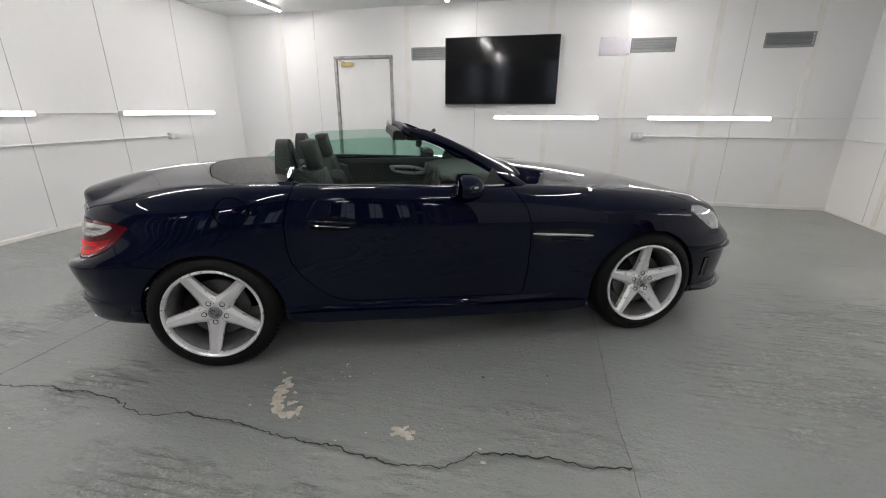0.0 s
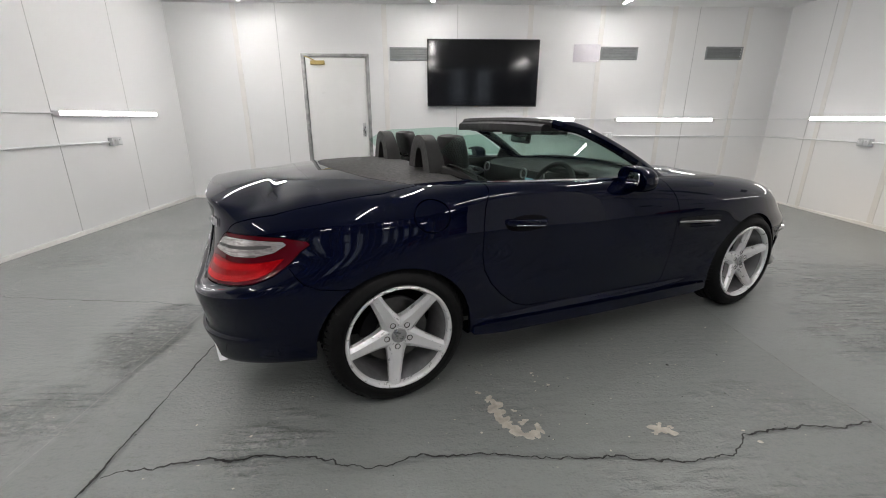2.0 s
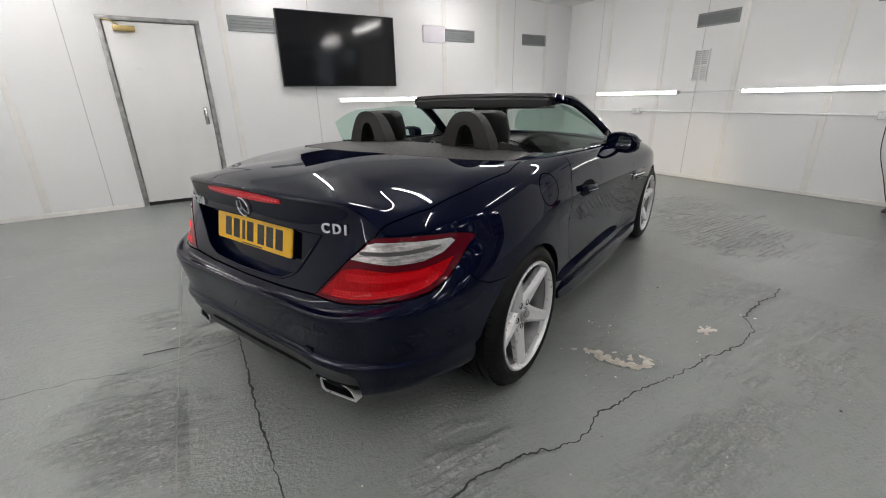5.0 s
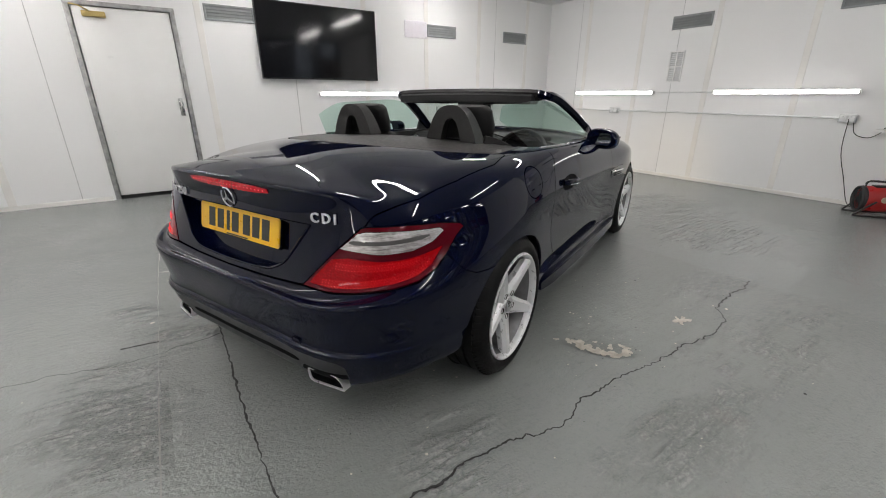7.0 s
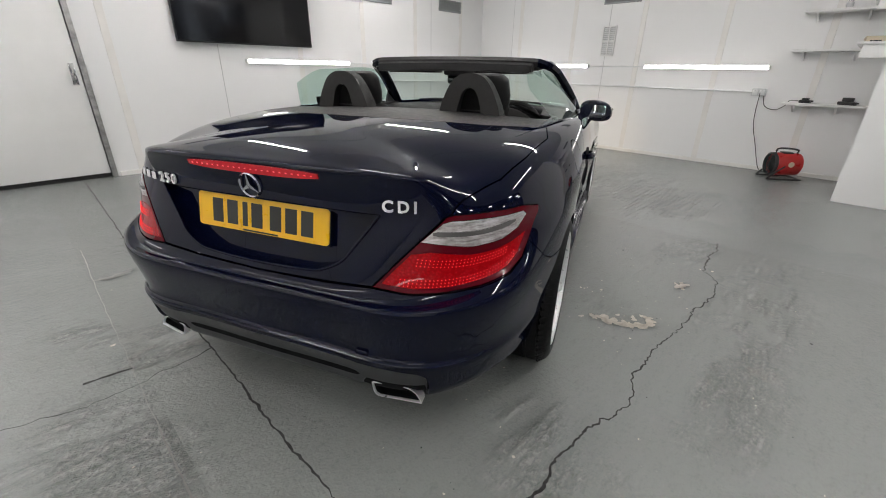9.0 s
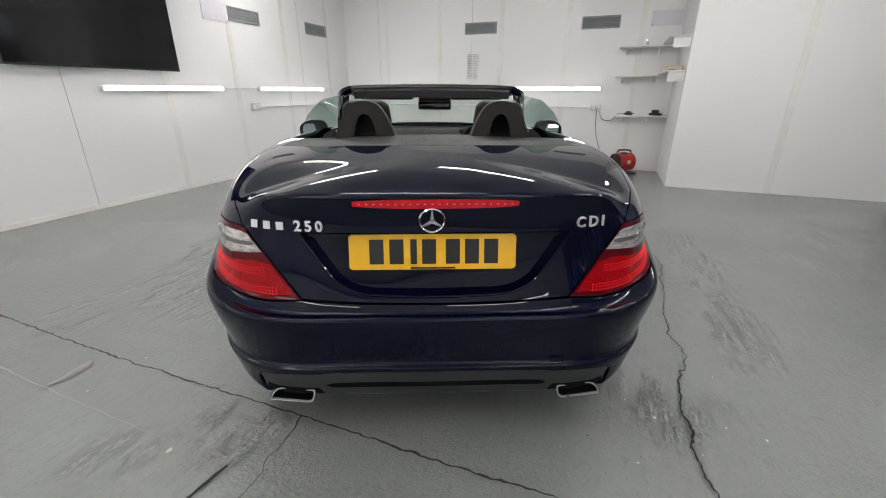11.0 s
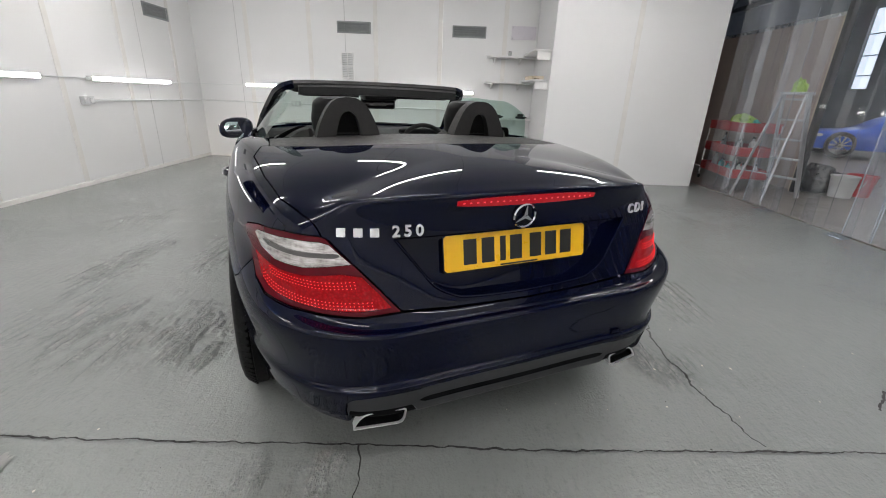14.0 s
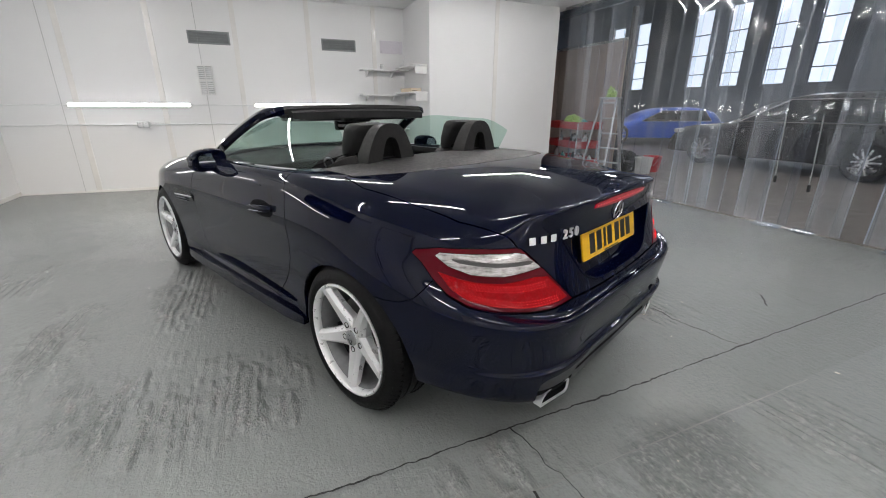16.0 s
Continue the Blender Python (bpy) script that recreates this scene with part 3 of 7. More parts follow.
socket(pose(EAST, 3.64, 0.955, 0, 0, -90))
socket(pose(WEST, 6.75, 0.97, 0, 0, 90))


# shelves in the recess
def shelf(z, depth_e, y0, side_len, depth_s):
    t = thing("corner_shelf", pose(EAST, 2.6, z), "white board shelf wrapping the recess corner", "shelf", group="corner shelves")
    part("board", box((-depth_e, 0, -0.012), (0, y0 - 2.6, 0.012), 0.003), M_SHELF, t)
    if side_len:
        part("side_board", box((-side_len, 0, 0.014), (-depth_e + 0.02, depth_s, 0.036), 0.003), M_SHELF, t)
        part("side_bracket", box((-side_len + 0.02, 0, -0.10), (-side_len + 0.045, depth_s * 0.8, 0.012), 0.002), M_SHELF, t)
    for y in (0.25, y0 - 2.6 - 0.12):
        bm = bmesh.new()
        add_prism(bm, [(0, -0.012), (-depth_e * 0.85, -0.012), (-depth_e * 0.85, -0.022), (-0.02, -0.10), (0, -0.10)], "y", y, y + 0.018)
        part("bracket", bm, M_SHELF, t)


shelf(1.81, 0.24, 3.40, 1.10, 0.24)
shelf(1.415, 0.24, 3.42, 1.12, 0.24)
shelf(0.845, 0.22, 3.36, 0, 0)


def charger(m, s, label):
    t = thing("battery_charger", m, label, "charger")
    part("base", box((-0.06 * s, -0.04, 0), (0.06 * s, 0.04, 0.035), 0.008), M_BLACKPL, t)
    part("top", box((-0.035 * s, -0.03, 0.034), (0.04 * s, 0.02, 0.06 * s), 0.008), M_BLACKPL, t)
    part("grip", box((-0.085 * s, -0.012, 0.015), (-0.055 * s, 0.012, 0.032), 0.005), M_BLACKPL, t)


charger(pose(4.27, 3.15, 0.858, 0, 0, 80), 0.9, "small black charger lying on the low white shelf")
charger(pose(4.26, 2.78, 0.858, 0, 0, 60), 1.3, "black power-tool charger on the low white shelf")
bx = thing("cardboard_box", pose(3.75, 2.72, 1.452, 0, 0, 4), "flat beige cardboard box on the middle shelf", "box")
part("carton", box((-0.22, -0.09, 0), (0.2, 0.09, 0.045), 0.004), M_CARD, bx)
part("lid", box((-0.225, -0.095, 0.044), (0.205, 0.095, 0.056), 0.003), M_CARD, bx)
part("slot", box((-0.227, -0.02, 0.012), (-0.219, 0.06, 0.02)), M_BLACKPL, bx)
jar = thing("small_jar", pose(4.25, 3.05, 1.823), "small grey jar on the top shelf", "jar")
part("glass", add_lathe(bmesh.new(), [(0.001, 0), (0.03, 0), (0.032, 0.05), (0.022, 0.06), (0.001, 0.06)], 16), M_SOCK, jar)
part("lid", add_lathe(bmesh.new(), [(0.024, 0.06), (0.024, 0.075), (0.001, 0.076)], 16), M_STEEL, jar)


# red fan heater
def fan_heater():
    t = thing("fan_heater", pose(4.03, 3.13, 0, 0, 0, 125), "red drum-shaped electric fan heater on a black tube stand", "heater")
    m = pose(0, 0, 0.175, 0, 90, 0)
    part("drum", add_lathe(bmesh.new(), [(0.001, -0.15), (0.11, -0.15), (0.128, -0.135), (0.132, -0.06), (0.132, 0.11), (0.124, 0.125), (0.11, 0.125)], 36, m), M_RED, t)
    part("grille_ring", add_lathe(bmesh.new(), [(0.124, 0.12), (0.134, 0.13), (0.13, 0.16), (0.118, 0.165), (0.112, 0.15)], 36, m), M_BLACKPL, t)
    g = bmesh.new()
    for r in (0.02, 0.045, 0.07, 0.095):
        add_lathe(g, [(r - 0.003, 0.152), (r + 0.003, 0.152), (r + 0.003, 0.158), (r - 0.003, 0.158)], 28, m, True)
    for k in range(6):
        bmesh.ops.transform(g, matrix=Matrix.Identity(4), verts=[])
        add_box(g, (0.148, -0.003, 0.0), (0.153, 0.003, 0.115), m=pose(0, 0, 0.175) @ pose(0, 0, 0, k * 60))
    part("grille", g, M_BLACKPL, t)
    part("inner", add_lathe(bmesh.new(), [(0.001, 0.10), (0.112, 0.10)], 28, m), M_BLACKPL, t)
    for y in (-0.12, 0.12):
        part("stand", tube(smooth_path([(-0.17, y, 0.012), (0.16, y, 0.012), (0.19, y, 0.03), (0.05, y * 1.12, 0.17)], 5), 0.010, 8), M_BLACKPL, t)
    part("cross_bar", tube([(-0.16, -0.12, 0.012), (-0.16, 0.12, 0.012)], 0.010, 8), M_BLACKPL, t)
    part("handle", tube(smooth_path([(-0.10, 0, 0.29), (-0.10, 0, 0.345), (0.10, 0, 0.355), (0.12, 0, 0.29)], 6), 0.011, 8), M_BLACKPL, t)
    part("control_panel", box((-0.05, -0.04, 0.300), (0.06, 0.04, 0.318), 0.005), M_BLACKPL, t)
    part("badge", add_lathe(bmesh.new(), [(0.001, 0.003), (0.03, 0.003), (0.032, 0)], 20, pose(-0.01, 0.131, 0.19, -90)), M_CARD, t)


fan_heater()
for pth, nm in (([(4.33, 3.62, 0.95), (4.34, 3.60, 0.6), (4.33, 3.5, 0.3), (4.28, 3.40, 0.05), (4.2, 3.30, 0.02), (4.14, 3.20, 0.1)], "black mains cable hanging to the fan heater"),
                ([(4.34, 3.58, 0.95), (4.345, 3.54, 0.80), (4.34, 3.42, 0.76), (4.34, 3.33, 0.82), (4.335, 3.30, 0.875), (4.29, 3.19, 0.875)], "thin black lead from socket to the low shelf")):
    tagged(part("power_cable", tube(smooth_path(pth, 6), 0.0045, 6), M_CABLE), nm, "cable")


# cracks, joints and bare patches of the floor
def crack(name, pts, width, seed, label, jag=0.03, step=0.03, mat=None, z=0.0062):
    """A crack or joint: a wandering line with small kinks, that widens and closes along its length."""
    rnd = random.Random(seed)
    path = []
    for (ax, ay), (bx_, by_) in zip(pts, pts[1:]):
        ln = math.hypot(bx_ - ax, by_ - ay)
        n = max(1, int(ln / step))
        ux, uy = (bx_ - ax) / ln, (by_ - ay) / ln
        for i in range(n):
            u = i / n
            x, y = ax + (bx_ - ax) * u, ay + (by_ - ay) * u
            off = jag * (1.3 * noise.noise(Vector((x * 9, y * 9, seed))) + 0.9 * noise.noise(Vector((x * 34, y * 34, seed + 5))) + rnd.uniform(-0.25, 0.25))
            path.append((x - uy * off, y + ux * off))
    path.append(pts[-1])
    bm = bmesh.new()
    rows = []
    for i, (x, y) in enumerate(path):
        a, b_ = path[max(0, i - 1)], path[min(len(path) - 1, i + 1)]
        d = Vector((b_[0] - a[0], b_[1] - a[1])).normalized()
        slow = 0.85 + 0.6 * noise.noise(Vector((x * 4, y * 4, seed + 9)))
        w = width * max(0.18, slow) * rnd.uniform(0.6, 1.25) / 2
        zz = z + floor_z(x, y)
        rows.append((bm.verts.new((x - d.y * w, y + d.x * w, zz)), bm.verts.new((x + d.y * w, y - d.x * w, zz))))
    for a, b_ in zip(rows, rows[1:]):
        bm.faces.new((a[0], a[1], b_[1], b_[0]))
    return tagged(part(name, bm, mat or M_CRACK, smooth=False), label, "crack", kind="structure")


crack("floor_crack", [(-2.0, 2.89), (-1.74, 2.95), (-1.5, 2.965), (-1.29, 2.97), (-1.05, 2.90), (-0.87, 2.96), (-0.62, 2.965), (-0.34, 2.925), (-0.09, 2.935), (0.11, 2.905), (0.33, 2.93), (0.46, 3.03), (0.6, 3.06), (0.74, 3.07), (0.88, 3.05), (1.05, 3.10)], 0.0088, 3, "jagged dark crack across the painted floor", 0.013, 0.011)
crack("floor_joint", [(-2.0, 8.2), (-2.02, 7.0), (-2.045, 5.9), (-2.05, 5.0), (-2.04, 4.36), (-2.045, 3.6), (-2.02, 2.9), (-2.005, 2.1), (-1.985, 1.2), (-1.97, 0.1)], 0.0085, 5, "long dark slab joint across the floor", 0.007, 0.014)
crack("floor_joint", [(1.03, 5.4), (1.03, 4.15), (1.03, 3.47), (1.05, 3.1), (1.06, 2.9), (1.08, 1.6), (1.10, 0.2)], 0.007, 6, "thin slab joint across the floor", 0.004, 0.03, M_JOINT)
crack("floor_crack", [(-2.04, 4.36), (-2.12, 4.35), (-2.22, 4.34), (-2.38, 4.31), (-2.55, 4.32), (-2.72, 4.37), (-3.3, 4.39), (-4.4, 4.48)], 0.005, 7, "fine crack running from the slab joint", 0.014, 0.02)
crack("floor_joint", [(-2.29, 6.1), (-2.31, 5.3), (-2.32, 4.5), (-2.328, 4.0), (-2.33, 3.6), (-2.335, 2.9)], 0.005, 8, "faint seam in the floor paint", 0.004, 0.05, M_SCUFF)
crack("floor_scuff", [(-2.48, 4.465), (-2.40, 4.46), (-2.32, 4.45)], 0.018, 9, "short dark scuff in the floor paint", 0.003, 0.02, M_CRACK)
crack("floor_crack", [(-1.78, 2.25), (-1.72, 2.16), (-1.66, 2.1)], 0.012, 10, "short fine crack in the floor", 0.008, 0.015)


def chip(x, y, rx, ry, seed, label, mat=None, holes=0.35, z=0.0058, turn=0.0):
    """Paint flaked off in an irregular island."""
    rnd = random.Random(seed)
    bm = bmesh.new()
    n = 46
    ph = [rnd.uniform(0, 6.28) for _ in range(6)]
    vs = []
    for i in range(n):
        a = 2 * math.pi * i / n
        r = 1 + holes * sum(math.sin(k * a + ph[k - 2]) / k for k in range(2, 7)) + rnd.uniform(-0.07, 0.07)
        px, py = rx * r * math.cos(a), ry * r * math.sin(a)
        vs.append(bm.verts.new((x + px * math.cos(turn) - py * math.sin(turn), y + px * math.sin(turn) + py * math.cos(turn), z)))
    c = bm.verts.new((x, y, z))
    for i in range(n):
        bm.faces.new((c, vs[i], vs[(i + 1) % n]))
    return tagged(part("floor_chip", bm, mat or M_CHIP, smooth=False), label, "floor damage", kind="structure")


BARE = "patch of bare beige concrete where the floor paint flaked off"
def flecks(name, count, spans, seed, mat, size, label):
    """Tiny flakes scattered over the floor in loose drifts."""
    rnd = random.Random(seed)
    bm = bmesh.new()
    for _ in range(count):
        cx_, cy_, sx, sy = rnd.choice(spans)
        x, y = rnd.gauss(cx_, sx), rnd.gauss(cy_, sy)
        r = size * rnd.uniform(0.3, 1.0) * (2.2 if rnd.random() < 0.06 else 1.0)
        a0, k = rnd.uniform(0, 6.28), rnd.uniform(0.35, 1.0)
        ring_ = []
        for i in range(7):
            a = a0 + 2 * math.pi * i / 7
            q = r * rnd.uniform(0.5, 1.2)
            ring_.append(bm.verts.new((x + q * math.cos(a), y + q * k * math.sin(a), floor_z(x, y) + 0.0055)))
        bm.faces.new(ring_)
    return tagged(part(name, bm, mat, smooth=False), label, "floor damage", kind="stuff")


DRIFTS = [(-0.1, 3.45, 0.45, 0.16), (0.25, 3.75, 0.25, 0.12), (-0.45, 3.35, 0.2, 0.15), (-0.4, 3.1, 0.25, 0.15), (0.6, 3.3, 0.35, 0.2), (-1.6, 3.0, 0.6, 0.4), (2.3, 4.4, 0.6, 0.5), (-0.5, 2.2, 1.2, 0.6), (-2.7, 4.2, 0.7, 0.9)]
flecks("paint_flecks", 150, DRIFTS, 11, M_CHIP, 0.0062, "small pale flakes and bare specks scattered over the floor")
flecks("grit", 160, DRIFTS, 12, M_CRACK, 0.0045, "dark specks of grit scattered over the floor")
for k, (px, py, rx, ry, tn) in enumerate(((-0.555, 3.285, 0.022, 0.018, 0.3), (-0.535, 3.235, 0.038, 0.034, 0.8), (-0.525, 3.180, 0.026, 0.036, 0.2), (-0.505, 3.130, 0.030, 0.026, 0.5), (-0.475, 3.085, 0.036, 0.022, -0.5), (-0.435, 3.055, 0.040, 0.020, -0.2), (-0.392, 3.062, 0.026, 0.018, 0.6), (-0.372, 3.092, 0.016, 0.024, 0.1), (-0.430, 3.130, 0.022, 0.014, 0.4), (-0.60, 3.33, 0.014, 0.010, 0.0), (-0.455, 3.20, 0.012, 0.008, 0.2))):
    chip(px, py, rx, ry, 20 + k, BARE, holes=0.55, turn=tn, z=0.0055 + 0.0002 * k)
for k, (px, py, rx, ry, tn) in enumerate(((0.125, 3.075, 0.034, 0.024, 0.2), (0.155, 3.060, 0.028, 0.022, -0.4), (0.100, 3.055, 0.016, 0.010, 0.5), (0.178, 3.085, 0.012, 0.009, 0.1), (0.140, 3.103, 0.014, 0.008, 0.3))):
    chip(px, py, rx, ry, 50 + k, BARE, holes=0.6, turn=tn, z=0.0055 + 0.0002 * k)
chip(-2.2, 5.5, 0.11, 0.018, 6, "dull brownish stain on the floor paint", M_SCUFF, 0.6)
# ---------------------------------------------------------------- strip curtain and the workshop beyond it
M_BROWN = plain("brown_board", (0.46, 0.37, 0.32), 0.6, var=0.1, scale=2)
M_DARKWALL = plain("dark_workshop_wall", (0.21, 0.24, 0.29), 0.8, var=0.25, scale=0.8)
M_ROOF = plain("dark_roof_sheet", (0.20, 0.215, 0.24), 0.7, var=0.2, scale=0.6)
M_GIRDER = plain("blue_grey_girder", (0.13, 0.15, 0.18), 0.5, var=0.2)
M_DAY = glow("overcast_daylight", (0.82, 0.91, 1.0), 1.05)
M_WFLOOR = plain("brown_grey_workshop_concrete", (0.20, 0.175, 0.155), 0.35, var=0.2, scale=1.5, bumps=0.2, bscale=30)
M_ALUM = plain("dull_aluminium", (0.55, 0.56, 0.57), 0.4, 0.7)
M_BLACKCAR = plain("black_car_paint", (0.004, 0.0045, 0.006), 0.3, var=0.1, Coat_Weight=1.0, Coat_Roughness=0.03)
M_BLUECAR = plain("bright_blue_cover", (0.02, 0.10, 0.55), 0.35, var=0.15, Coat_Weight=0.6)
M_DARKGLASS = plain("dark_car_glass", (0.01, 0.012, 0.014), 0.06)
M_GREEN = plain("lime_cloth", (0.35, 0.55, 0.08), 0.8, var=0.3, scale=20)
M_TEAL = plain("teal_cloth", (0.05, 0.40, 0.35), 0.8, var=0.3, scale=20)
M_WHITEPL = plain("white_bucket_plastic", (0.7, 0.7, 0.68), 0.4)
M_REDPL = plain("red_bucket_plastic", (0.55, 0.02, 0.03), 0.4)
M_BAG = plain("black_bin_bag", (0.012, 0.012, 0.013), 0.3, bumps=0.6, bscale=14)
M_TUBE_W = glow("workshop_lamp", (1.0, 0.98, 0.95), 75.0)


def strip_mesh(w, h, seed):
    """A hanging vinyl strip with a shallow curl, slight sway and wavy foot."""
    rnd = random.Random(seed)
    ph, am = rnd.uniform(0, 6.3), rnd.uniform(0.006, 0.012)
    bm = bmesh.new()
    n, m = 8, 22
    rows = []
    for j in range(m + 1):
        z = h * j / m
        row = []
        for i in range(n + 1):
            u = (-1.0, -0.93, -0.6, -0.3, 0.0, 0.3, 0.6, 0.93, 1.0)[i]
            row.append(bm.verts.new((u * w / 2 + 0.012 * math.sin(z * 1.3 + ph), 0.012 * (1 - u * u) + am * math.sin(z * 2.1 + ph + u * 0.8) * (1 - z / h), z)))
        rows.append(row)
    for a, b in zip(rows, rows[1:]):
        for i in range(n):
            f = bm.faces.new((a[i], a[i + 1], b[i + 1], b[i]))
            f.material_index = 1 if i in (0, n - 1) else 0
    me = finish(bm)
    me.materials.append(M_STRIP)
    me.materials.append(M_STRIPEDGE)
    return me


def curtain():
    top = ceil_z(SOUTH) + 0.02
    t = thing("strip_curtain", pose(0, 0.10, 0), "clear overlapping vinyl strip curtain closing the bay", "curtain")
    meshes = [strip_mesh(0.30, top - 0.035, k) for k in range(5)]
    x, k = WEST + 0.16, 0
    while x < RETURN - 0.1:
        ob = part("strip", meshes[k % 5], M_STRIP, t)
        ob.matrix_local = pose(x, 0.024 if k % 2 else -0.024, 0.03, 0, 0, 180 if k % 3 == 0 else 0)
        ob.visible_shadow = False
        x += 0.235
        k += 1
    for px, z0, z1, lean in ((-0.54, 0.48, 1.16, 0.05), (-0.86, 0.43, 1.16, 0.05)):
        rod = part("pull_rod", tube([(px, 0.06, z0 + 0.06), (px + lean, 0.05, z1)], 0.005, 8), M_VENT, t, "thin metal pull rod with a black tip")
        part("rod_tip", tube([(px - 0.004, 0.06, z0), (px, 0.06, z0 + 0.07)], 0.015, 8), M_BLACKPL, rod)
    for fx, fy, fw, tn in ((-0.56, 0.10, 0.13, 8), (-0.88, 0.06, 0.11, -6), (0.72, 0.12, 0.10, 4), (1.75, 0.10, 0.12, -5), (-1.65, 0.08, 0.12, 6)):
        foot = add_sweep(bmesh.new(), [(0, 0.0, 0.0), (0, 0.03, -0.018), (0, 0.07, -0.022), (0, 0.12, -0.020)], [(-fw, -0.0015), (fw, -0.0015), (fw, 0.0015), (-fw, 0.0015)])
        part("strip_foot", foot, M_STRIPEDGE, t).matrix_local = pose(fx, fy - 0.10, 0.03, 0, 0, tn)
    part("rail", box((WEST, -0.035, top - 0.05), (RETURN, 0.035, top), 0.004), M_STEEL, t)


curtain()
# workshop shell
slab("workshop_floor", (-9, -14.0, -0.01), (19, 0.03, 0.004), M_WFLOOR, "brown-grey worn concrete floor of the workshop", "floor")
slab("workshop_wall_far", (-9, -14.3, 0), (19, -14.0, 2.1), M_DARKWALL, "dark lower wall of the workshop", "wall")
# windows at x below 3 are added out of view, for reflections in the car
WINS = [-4.0, -2.4, 1.0, 2.6, 6.3, 7.9, 9.7, 11.3, 14.65, 16.3]


def far_wall():
    bm = bmesh.new()
    add_box(bm, (-9, -14.3, 5.35), (19, -14.0, 7.2))
    edges = [-9.0]
    for x in WINS:
        edges += [x - 0.42, x + 0.42]
    edges.append(19.0)
    for a, b in zip(edges[::2], edges[1::2]):
        add_box(bm, (a, -14.3, 2.1), (b, -14.0, 5.6))
    return bm


tagged(part("workshop_wall_upper", far_wall(), M_DARKWALL, smooth=False), "dark workshop wall with tall windows", "wall", kind="structure")
for x in WINS:
    t = thing("window", pose(x, -14.1, 2.1), "tall narrow daylit window with thin glazing bars", "window", group="workshop windows")
    part("pane", box((-0.42, -0.02, 0), (0.42, 0.0, 3.25)), M_DAY, t, "bright overcast daylight in the panes", smooth=False)
    bm = bmesh.new()
    for z in (0.0, 0.55, 1.35, 2.2, 3.2):
        add_box(bm, (-0.42, 0.0, z), (0.42, 0.04, z + 0.045))
    add_box(bm, (-0.42, 0.0, 0.045), (-0.38, 0.04, 3.2))
    add_box(bm, (0.38, 0.0, 0.045), (0.42, 0.04, 3.2))
    part("glazing_bars", bm, M_GIRDER, t)
slab("workshop_wall_east", (19, -14.3, 0), (19.2, 9, 7.2), M_DARKWALL, "dark end wall of the workshop", "wall")
slab("workshop_wall_west", (-9.2, -14.3, 0), (-9, 9, 7.2), M_DARKWALL, "dark end wall of the workshop", "wall")
slab("workshop_roof", (-9.2, -14.3, 6.9), (19.2, 9.0, 7.2), M_ROOF, "dark sheet roof of the workshop", "roof")
slab("workshop_wall_back", (-9.2, 8.8, 0), (19.2, 9.0, 6.9), M_DARKWALL, "plain wall closing the workshop", "wall")
for y in (-4.5, -9.0):
    bm = bmesh.new()
    add_box(bm, (-9, y - 0.09, 5.2), (19, y + 0.09, 5.36))
    for x in np.arange(-8, 19, 1.2):
        add_sweep(bm, [(x, y, 5.36), (x + 0.6, y, 6.0), (x + 1.2, y, 5.36)], [(-0.03, -0.03), (0.03, -0.03), (0.03, 0.03), (-0.03, 0.03)], up=(0, 1, 0))
    add_box(bm, (-9, y - 0.07, 6.0), (19, y + 0.07, 6.12))
    tagged(part("roof_truss", bm, M_GIRDER, smooth=False), "blue-grey steel roof truss", "truss", kind="structure")
for x, y, z in ((5.9, -2.9, 4.4), (9.0, -4.2, 4.4), (2.0, -3.6, 4.4), (7.6, -7.5, 4.6), (-1.5, -4.0, 4.4), (12.0, -6.0, 4.6), (3.8, -8.0, 4.6), (-4.5, -6.0, 4.6)):
    t = thing("workshop_lamp", pose(x, y, z), "lit rectangular high-bay lamp hanging in the workshop", "lamp", group="workshop lamps")
    part("housing", box((-0.30, -0.17, 0.02), (0.30, 0.17, 0.10), 0.02), M_LAMPBODY, t)
    part("diffuser", box((-0.28, -0.15, -0.01), (0.28, 0.15, 0.018), 0.006), M_TUBE_W, t)
    for sx in (-0.25, 0.25):
        part("wire", tube([(sx, 0, 0.10), (sx, 0, 6.9 - z)], 0.006, 5), M_STEEL, t)

# brown partition with its black end post
t = thing("partition_screen", pose(3.02, -1.25, 0), "tall brown board partition with a black end post", "partition")
for k in range(3):
    part("panel", box((0.06 + 0.95 * k, -0.02, 0.03), (0.06 + 0.95 * (k + 1) - 0.008, 0.02, 2.38), 0.004), M_BROWN, t)
part("post", box((-0.03, -0.04, 0), (0.05, 0.04, 2.9), 0.004), M_BLACKPL, t)
part("edge_strip", box((0.05, -0.03, 0), (0.085, 0.03, 2.38), 0.003), M_CARD, t)
part("rail", box((0.0, -0.03, 2.38), (2.95, 0.03, 2.43), 0.004), M_STEEL, t)


